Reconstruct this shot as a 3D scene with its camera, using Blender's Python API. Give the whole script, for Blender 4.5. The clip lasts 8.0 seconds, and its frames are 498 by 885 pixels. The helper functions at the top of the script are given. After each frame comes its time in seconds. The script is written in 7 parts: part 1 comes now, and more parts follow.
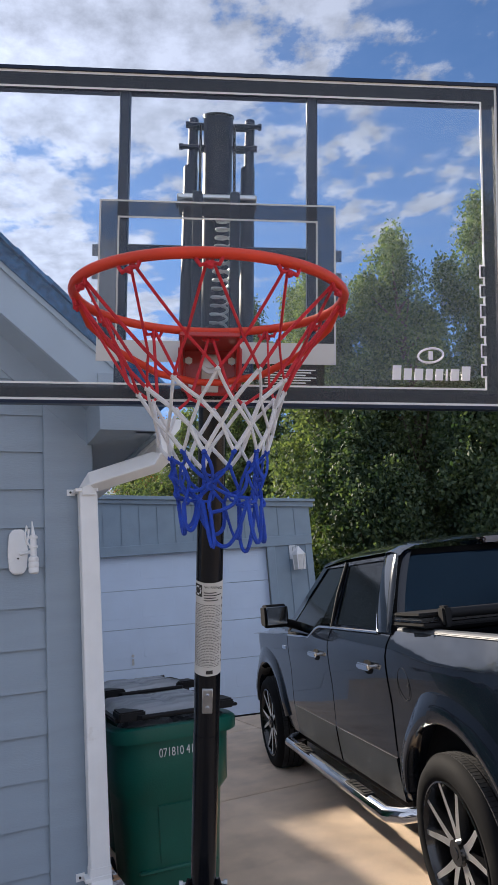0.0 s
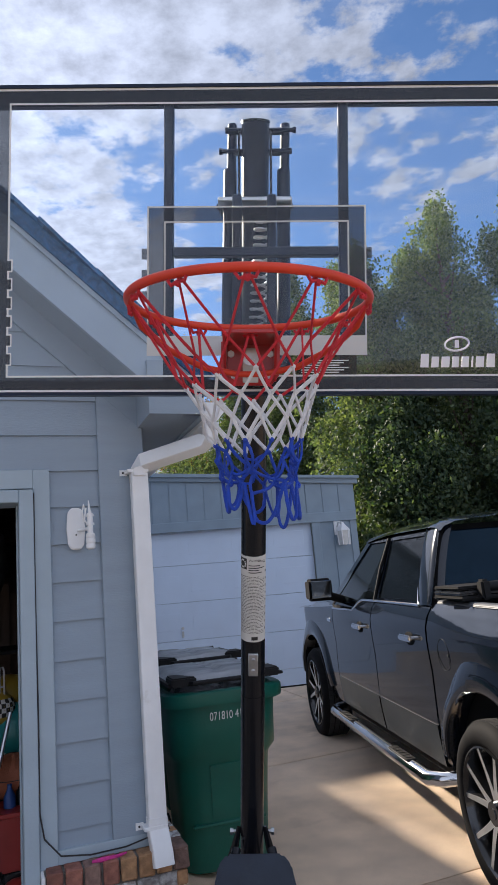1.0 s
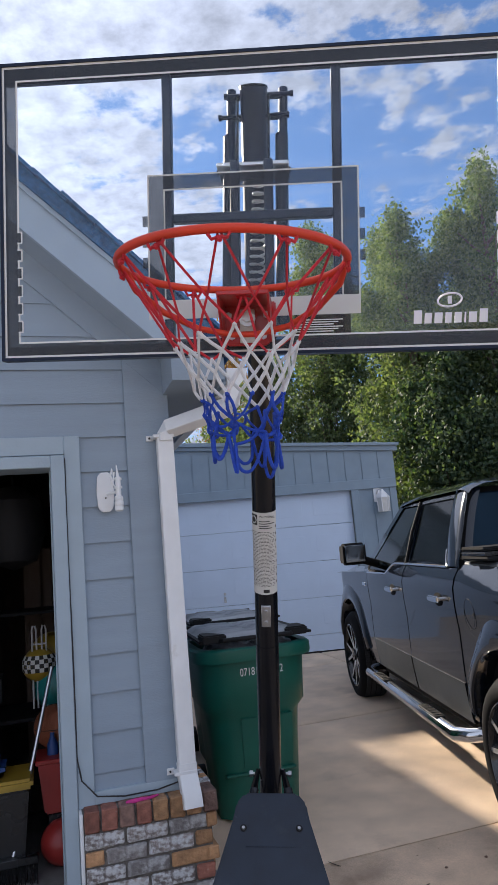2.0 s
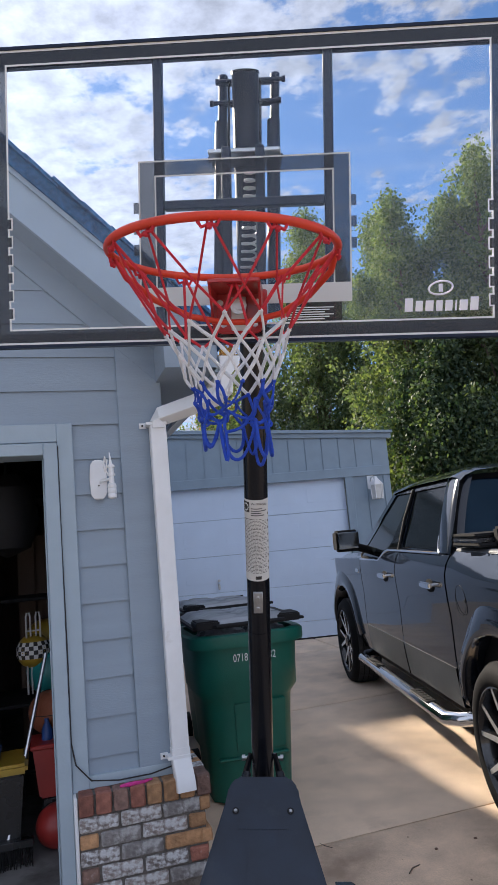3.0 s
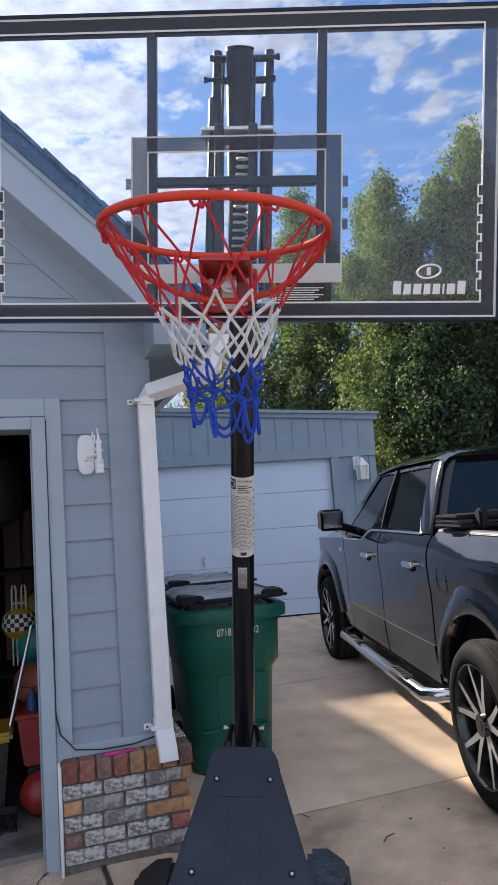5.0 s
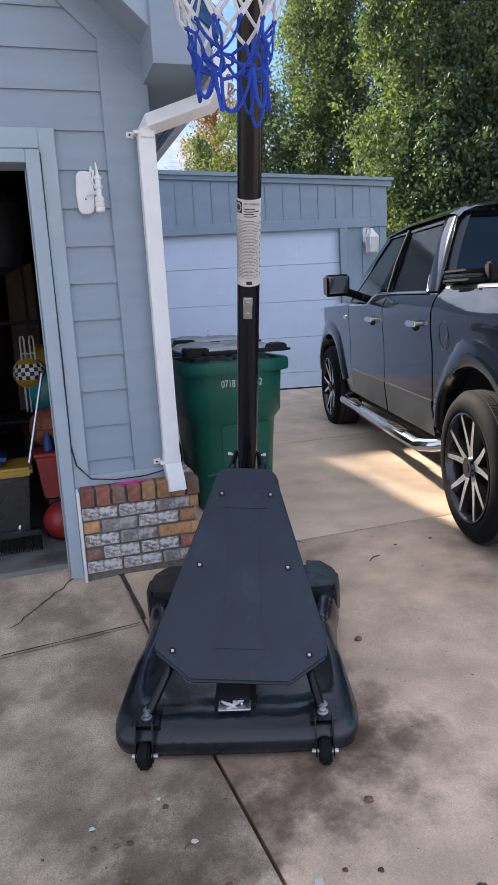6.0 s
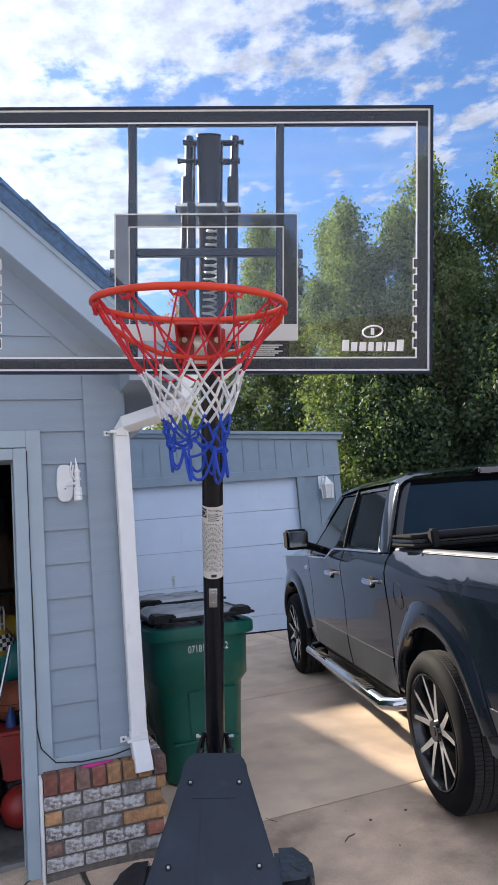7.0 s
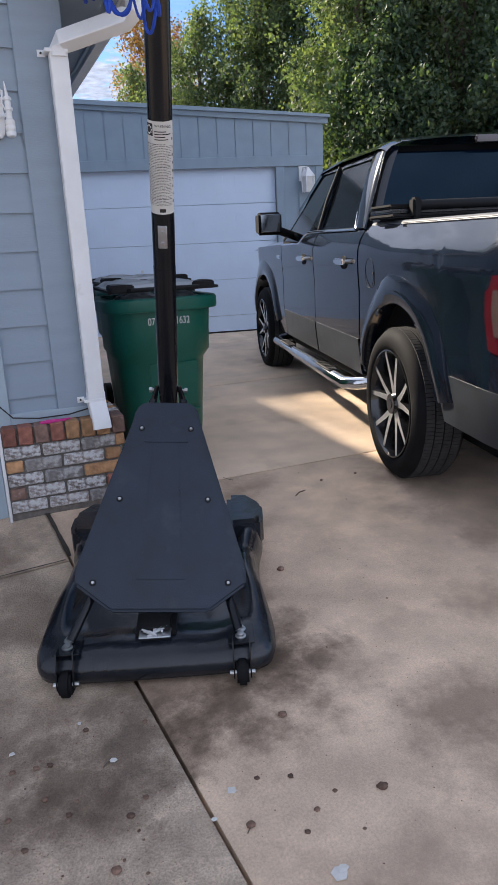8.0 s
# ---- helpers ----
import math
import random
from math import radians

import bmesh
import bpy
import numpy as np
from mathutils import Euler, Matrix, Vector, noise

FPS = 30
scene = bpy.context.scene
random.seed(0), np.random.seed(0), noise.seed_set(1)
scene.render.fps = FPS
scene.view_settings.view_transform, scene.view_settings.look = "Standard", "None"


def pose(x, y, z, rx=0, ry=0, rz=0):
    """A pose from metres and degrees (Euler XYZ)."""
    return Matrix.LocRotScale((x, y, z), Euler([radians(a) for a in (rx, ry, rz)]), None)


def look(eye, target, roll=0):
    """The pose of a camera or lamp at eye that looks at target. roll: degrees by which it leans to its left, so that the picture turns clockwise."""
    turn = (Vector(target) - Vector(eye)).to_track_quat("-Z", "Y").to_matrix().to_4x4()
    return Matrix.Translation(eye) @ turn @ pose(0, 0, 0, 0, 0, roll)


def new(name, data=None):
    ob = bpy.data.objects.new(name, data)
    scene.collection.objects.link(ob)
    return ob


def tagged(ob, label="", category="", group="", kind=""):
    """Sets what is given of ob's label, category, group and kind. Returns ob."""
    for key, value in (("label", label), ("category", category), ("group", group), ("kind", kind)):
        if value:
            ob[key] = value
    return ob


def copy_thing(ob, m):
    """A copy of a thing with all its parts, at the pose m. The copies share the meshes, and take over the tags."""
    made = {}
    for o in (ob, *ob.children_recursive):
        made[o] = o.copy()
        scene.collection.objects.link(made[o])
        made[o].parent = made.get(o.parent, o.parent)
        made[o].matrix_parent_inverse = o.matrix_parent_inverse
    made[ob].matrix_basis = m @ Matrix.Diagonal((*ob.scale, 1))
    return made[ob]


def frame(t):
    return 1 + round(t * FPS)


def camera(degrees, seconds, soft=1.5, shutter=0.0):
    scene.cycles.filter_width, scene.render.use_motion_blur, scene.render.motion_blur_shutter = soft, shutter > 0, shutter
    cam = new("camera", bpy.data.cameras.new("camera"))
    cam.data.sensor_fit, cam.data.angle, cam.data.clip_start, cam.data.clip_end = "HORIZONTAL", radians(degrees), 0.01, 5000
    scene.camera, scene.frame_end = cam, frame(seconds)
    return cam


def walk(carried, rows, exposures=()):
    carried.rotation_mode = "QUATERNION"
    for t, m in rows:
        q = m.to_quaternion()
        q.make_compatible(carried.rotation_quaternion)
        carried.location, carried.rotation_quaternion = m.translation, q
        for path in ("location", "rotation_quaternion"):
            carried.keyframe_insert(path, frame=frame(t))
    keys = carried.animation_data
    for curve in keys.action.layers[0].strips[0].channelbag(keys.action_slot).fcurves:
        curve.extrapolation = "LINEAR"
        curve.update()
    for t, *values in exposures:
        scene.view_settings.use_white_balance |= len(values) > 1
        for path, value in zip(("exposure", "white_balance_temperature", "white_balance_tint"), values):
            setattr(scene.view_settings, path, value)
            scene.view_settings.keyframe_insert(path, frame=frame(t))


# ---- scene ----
cam = camera(39.8, 8.0, soft=1.1)
PATH = [
    (0, (-0.011, -0.264, 1.597), (0.188, 1.671, 2.06), -5.0),
    (0.5, (-0.065, -0.335, 1.593), (0.145, 1.605, 2.034), -5.0),
    (1, (-0.007, -0.412, 1.584), (0.057, 1.545, 1.992), -4.9),
    (1.5, (0.102, -0.466, 1.525), (0.022, 1.497, 1.899), -5.0),
    (3, (0.122, -0.486, 1.522), (0.054, 1.49, 1.823), -5.1),
    (3.5, (0.133, -0.482, 1.539), (0.08, 1.495, 1.839), -4.9),
    (4, (0.123, -0.483, 1.537), (0.086, 1.494, 1.839), -4.6),
    (4.2, (0.121, -0.483, 1.531), (0.089, 1.493, 1.834), -4.4),
    (5.3, (0.122, -0.52, 1.496), (0.075, 1.475, 1.628), -3.9),
    (5.5, (0.127, -0.515, 1.444), (0.059, 1.484, 1.433), -3.9),
    (6, (0.104, -0.54, 1.317), (0.02, 1.424, 0.947), -3.3),
    (6.5, (0.079, -0.682, 1.468), (0.078, 1.318, 1.458), -3.8),
    (7, (0.126, -0.785, 1.546), (0.187, 1.195, 1.823), -4.8),
    (7.5, (0.146, -0.772, 1.503), (0.204, 1.221, 1.662), -3.5),
    (7.7, (0.169, -0.714, 1.449), (0.213, 1.285, 1.416), -2.9),
    (8, (0.193, -0.558, 1.262), (0.263, 1.37, 0.735), -2.9),
]
walk(cam, [(t, look(eye, target, roll)) for t, eye, target, roll in PATH], exposures=((0.0, 1.70, 5620, 15), (1.5, 1.74, 5620, 15), (3.5, 1.90, 5620, 15), (5.0, 1.88, 5620, 15), (5.5, 1.92, 5620, 15), (6.0, 2.31, 5620, 15), (6.5, 2.38, 5620, 15), (7.0, 2.18, 5620, 15), (7.5, 1.88, 5620, 15), (8.0, 2.08, 5620, 15)))

# ---- light ----
SUN_AZ, SUN_EL = radians(-40), radians(34)     # azimuth from +y towards +x
world = bpy.data.worlds.new("sky")
scene.world = world
world.use_nodes = True


def build_sky(w):
    nt = w.node_tree
    nt.nodes.clear()
    N, L = nt.nodes.new, nt.links.new
    out, bg = N("ShaderNodeOutputWorld"), N("ShaderNodeBackground")
    bg.inputs[1].default_value = 0.14
    sky = N("ShaderNodeTexSky")
    sky.sky_type, sky.sun_disc = "NISHITA", False
    sky.sun_elevation, sky.sun_rotation = SUN_EL, SUN_AZ
    sky.air_density, sky.dust_density, sky.ozone_density = 1.0, 0.4, 2.0
    co = N("ShaderNodeTexCoord")
    sep = N("ShaderNodeSeparateXYZ")
    L(co.outputs["Generated"], sep.inputs[0])
    lift = N("ShaderNodeMath"); lift.operation = "MAXIMUM"; lift.inputs[1].default_value = 0.06
    L(sep.outputs[2], lift.inputs[0])
    comb = N("ShaderNodeCombineXYZ")
    for k in (0, 1):
        d = N("ShaderNodeMath"); d.operation = "DIVIDE"
        L(sep.outputs[k], d.inputs[0]); L(lift.outputs[0], d.inputs[1]); L(d.outputs[0], comb.inputs[k])
    # large cloud fields, and small rippled clumps inside them
    big = N("ShaderNodeTexNoise"); big.inputs["Scale"].default_value = 0.75; big.inputs["Detail"].default_value = 3; big.inputs["Distortion"].default_value = 0.3
    fine = N("ShaderNodeTexNoise"); fine.inputs["Scale"].default_value = 8.0; fine.inputs["Detail"].default_value = 8; fine.inputs["Roughness"].default_value = 0.58
    mp = N("ShaderNodeMapping"); mp.inputs["Location"].default_value = CLOUD_SHIFT
    L(comb.outputs[0], mp.inputs[0]); L(mp.outputs[0], big.inputs["Vector"]); L(mp.outputs[0], fine.inputs["Vector"])
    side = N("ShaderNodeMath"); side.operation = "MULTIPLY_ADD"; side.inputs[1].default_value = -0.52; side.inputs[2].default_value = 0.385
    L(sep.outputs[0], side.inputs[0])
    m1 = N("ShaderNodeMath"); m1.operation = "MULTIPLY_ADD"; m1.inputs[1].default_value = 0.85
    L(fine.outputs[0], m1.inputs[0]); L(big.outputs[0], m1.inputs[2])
    # cover thickened behind the camera, out of view, to add fill light
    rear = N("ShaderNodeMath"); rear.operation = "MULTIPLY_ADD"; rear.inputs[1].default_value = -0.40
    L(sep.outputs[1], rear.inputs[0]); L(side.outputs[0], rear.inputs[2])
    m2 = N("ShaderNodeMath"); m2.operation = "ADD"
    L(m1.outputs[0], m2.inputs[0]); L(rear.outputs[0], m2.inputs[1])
    ramp = N("ShaderNodeValToRGB")
    ramp.color_ramp.interpolation = "EASE"
    ramp.color_ramp.elements[0].position, ramp.color_ramp.elements[1].position = 0.86, 1.50
    ramp.color_ramp.elements[0].color = (0.05, 0.05, 0.05, 1)
    L(m2.outputs[0], ramp.inputs[0])
    mix = N("ShaderNodeMix"); mix.data_type = "RGBA"
    # thin drawn-out wisps in the clear part
    wm = N("ShaderNodeMapping"); wm.inputs["Rotation"].default_value = (0, 0, 0.5); wm.inputs["Scale"].default_value = (0.8, 2.6, 1)
    L(comb.outputs[0], wm.inputs[0])
    wisp = N("ShaderNodeTexNoise"); wisp.inputs["Scale"].default_value = 1.5; wisp.inputs["Detail"].default_value = 7; wisp.inputs["Roughness"].default_value = 0.55; wisp.inputs["Distortion"].default_value = 0.6
    L(wm.outputs[0], wisp.inputs["Vector"])
    wr = N("ShaderNodeMapRange"); wr.interpolation_type = "SMOOTHSTEP"
    wr.inputs["From Min"].default_value, wr.inputs["From Max"].default_value, wr.inputs["To Max"].default_value = 0.46, 0.84, 0.42
    L(wisp.outputs[0], wr.inputs[0])
    both = N("ShaderNodeMath"); both.operation = "MAXIMUM"
    L(ramp.outputs[0], both.inputs[0]); L(wr.outputs[0], both.inputs[1]); L(both.outputs[0], mix.inputs[0])
    near = N("ShaderNodeVectorMath"); near.operation = "DOT_PRODUCT"
    near.inputs[1].default_value = (math.sin(SUN_AZ) * math.cos(SUN_EL), math.cos(SUN_AZ) * math.cos(SUN_EL), math.sin(SUN_EL))
    L(co.outputs["Generated"], near.inputs[0])
    cl = N("ShaderNodeMath"); cl.operation = "MAXIMUM"; cl.inputs[1].default_value = 0.0
    L(near.outputs["Value"], cl.inputs[0])
    pw = N("ShaderNodeMath"); pw.operation = "POWER"; pw.inputs[1].default_value = 5.0
    L(cl.outputs[0], pw.inputs[0])
    gl_ = N("ShaderNodeMath"); gl_.operation = "MULTIPLY_ADD"; gl_.inputs[1].default_value = 1.1; gl_.inputs[2].default_value = 1.0
    L(pw.outputs[0], gl_.inputs[0])
    # clouds brightened away from the sun, added as fill on the shaded fronts
    face = N("ShaderNodeMath"); face.operation = "MULTIPLY_ADD"; face.inputs[1].default_value = -0.62
    L(near.outputs["Value"], face.inputs[0]); L(gl_.outputs[0], face.inputs[2])
    lit = N("ShaderNodeVectorMath"); lit.operation = "SCALE"; lit.inputs[0].default_value = (1.62, 1.68, 1.80)
    # light and shade inside the cloud sheet
    tex = N("ShaderNodeTexNoise"); tex.inputs["Scale"].default_value = 11.0; tex.inputs["Detail"].default_value = 7; tex.inputs["Roughness"].default_value = 0.6
    L(mp.outputs[0], tex.inputs["Vector"])
    tr = N("ShaderNodeMapRange"); tr.inputs["From Min"].default_value, tr.inputs["From Max"].default_value = 0.32, 0.66
    tr.inputs["To Min"].default_value, tr.inputs["To Max"].default_value = 0.62, 1.08
    L(tex.outputs[0], tr.inputs[0])
    gt = N("ShaderNodeMath"); gt.operation = "MULTIPLY"
    L(face.outputs[0], gt.inputs[0]); L(tr.outputs[0], gt.inputs[1])
    L(gt.outputs[0], lit.inputs["Scale"]); L(lit.outputs[0], mix.inputs[7])
    blue = N("ShaderNodeVectorMath"); blue.operation = "MULTIPLY"; blue.inputs[1].default_value = (0.20, 0.24, 0.262)
    L(sky.outputs[0], blue.inputs[0]); L(blue.outputs[0], mix.inputs[6])
    L(mix.outputs[2], bg.inputs[0]); L(bg.outputs[0], out.inputs[0])


CLOUD_SHIFT = (3.1, 1.7, 0)
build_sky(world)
sun = new("sun", bpy.data.lights.new("sun", "SUN"))
sun.data.energy, sun.data.angle, sun.data.color = 2.7, radians(1.8), (1.0, 0.82, 0.56)
sun_dir = Vector((math.sin(SUN_AZ) * math.cos(SUN_EL), math.cos(SUN_AZ) * math.cos(SUN_EL), math.sin(SUN_EL)))
sun.matrix_world = look(sun_dir * 40, (0, 0, 0))


# ---- materials ----
def mat(name, color, rough=0.6, metal=0.0, var=0.12, scale=8.0, bump=0.15, bscale=60.0, stain=None, stain_scale=2.0, stain_at=0.55, rnd=0.0, coat=0.0, stretch=(1, 1, 1), spec=0.5, speckle=0.0):
    m = bpy.data.materials.new(name)
    m.use_nodes = True
    nt = m.node_tree
    N, L = nt.nodes.new, nt.links.new
    b = nt.nodes["Principled BSDF"]
    b.inputs["Roughness"].default_value, b.inputs["Metallic"].default_value = rough, metal
    b.inputs["Coat Weight"].default_value = coat
    b.inputs["Specular IOR Level"].default_value = spec
    co = N("ShaderNodeTexCoord")
    mp = N("ShaderNodeMapping"); mp.inputs["Scale"].default_value = stretch
    L(co.outputs["Object"], mp.inputs[0])
    n1 = N("ShaderNodeTexNoise"); n1.inputs["Scale"].default_value = scale; n1.inputs["Detail"].default_value = 6
    L(mp.outputs[0], n1.inputs["Vector"])
    mul = N("ShaderNodeMapRange"); mul.inputs["To Min"].default_value, mul.inputs["To Max"].default_value = 1 - var, 1 + var
    mul.inputs["From Min"].default_value, mul.inputs["From Max"].default_value = 0.3, 0.7
    L(n1.outputs[0], mul.inputs[0])
    val = mul.outputs[0]
    if speckle:       # fine sand-sized grain
        n4 = N("ShaderNodeTexNoise"); n4.inputs["Scale"].default_value = 150.0; n4.inputs["Detail"].default_value = 5; n4.inputs["Roughness"].default_value = 0.7
        L(mp.outputs[0], n4.inputs["Vector"])
        g4 = N("ShaderNodeMapRange"); g4.inputs["From Min"].default_value, g4.inputs["From Max"].default_value = 0.35, 0.65
        g4.inputs["To Min"].default_value, g4.inputs["To Max"].default_value = 1 - speckle, 1 + speckle
        p4 = N("ShaderNodeMath"); p4.operation = "MULTIPLY"
        L(n4.outputs[0], g4.inputs[0]); L(val, p4.inputs[0]); L(g4.outputs[0], p4.inputs[1]); val = p4.outputs[0]
    if rnd:
        info = N("ShaderNodeObjectInfo")
        r = N("ShaderNodeMapRange"); r.inputs["To Min"].default_value, r.inputs["To Max"].default_value = 1 - rnd, 1 + rnd
        L(info.outputs["Random"], r.inputs[0])
        pr = N("ShaderNodeMath"); pr.operation = "MULTIPLY"
        L(val, pr.inputs[0]); L(r.outputs[0], pr.inputs[1]); val = pr.outputs[0]
    sc = N("ShaderNodeVectorMath"); sc.operation = "SCALE"; sc.inputs[0].default_value = color[:3]
    L(val, sc.inputs["Scale"])
    col = sc.outputs[0]
    if stain:
        n2 = N("ShaderNodeTexNoise"); n2.inputs["Scale"].default_value = stain_scale; n2.inputs["Detail"].default_value = 7; n2.inputs["Roughness"].default_value = 0.62
        L(mp.outputs[0], n2.inputs["Vector"])
        rp = N("ShaderNodeValToRGB"); rp.color_ramp.elements[0].position, rp.color_ramp.elements[1].position = stain_at, stain_at + 0.16
        L(n2.outputs[0], rp.inputs[0])
        mx = N("ShaderNodeMix"); mx.data_type = "RGBA"; mx.inputs[7].default_value = (*stain, 1)
        L(rp.outputs[0], mx.inputs[0]); L(col, mx.inputs[6]); col = mx.outputs[2]
    L(col, b.inputs["Base Color"])
    rr = N("ShaderNodeMapRange"); rr.inputs["To Min"].default_value, rr.inputs["To Max"].default_value = max(rough - 0.08, 0.02), min(rough + 0.1, 1)
    L(n1.outputs[0], rr.inputs[0]); L(rr.outputs[0], b.inputs["Roughness"])
    if bump:
        n3 = N("ShaderNodeTexNoise"); n3.inputs["Scale"].default_value = bscale; n3.inputs["Detail"].default_value = 4
        L(mp.outputs[0], n3.inputs["Vector"])
        bp = N("ShaderNodeBump"); bp.inputs["Strength"].default_value = bump; bp.inputs["Distance"].default_value = 0.01
        L(n3.outputs[0], bp.inputs["Height"]); L(bp.outputs[0], b.inputs["Normal"])
    return m


def glass(name, tint=(1, 1, 1), rough=0.0, ior=1.45):
    m = bpy.data.materials.new(name)
    m.use_nodes = True
    b = m.node_tree.nodes["Principled BSDF"]
    b.inputs["Base Color"].default_value = (*tint, 1)
    b.inputs["Roughness"].default_value, b.inputs["IOR"].default_value, b.inputs["Transmission Weight"].default_value = rough, ior, 1.0
    return m


def tint_gloss(m, color):
    """Tints a glass's mirror image; the blue stands in for reflected blue sky."""
    m.node_tree.nodes["Principled BSDF"].inputs["Specular Tint"].default_value = (*color, 1)


def film_mat(name, color, alpha, rough=0.35):
    """A printed film on clear plastic, partly see-through."""
    m = bpy.data.materials.new(name)
    m.use_nodes = True
    b = m.node_tree.nodes["Principled BSDF"]
    b.inputs["Base Color"].default_value, b.inputs["Alpha"].default_value, b.inputs["Roughness"].default_value = (*color, 1), alpha, rough
    return m


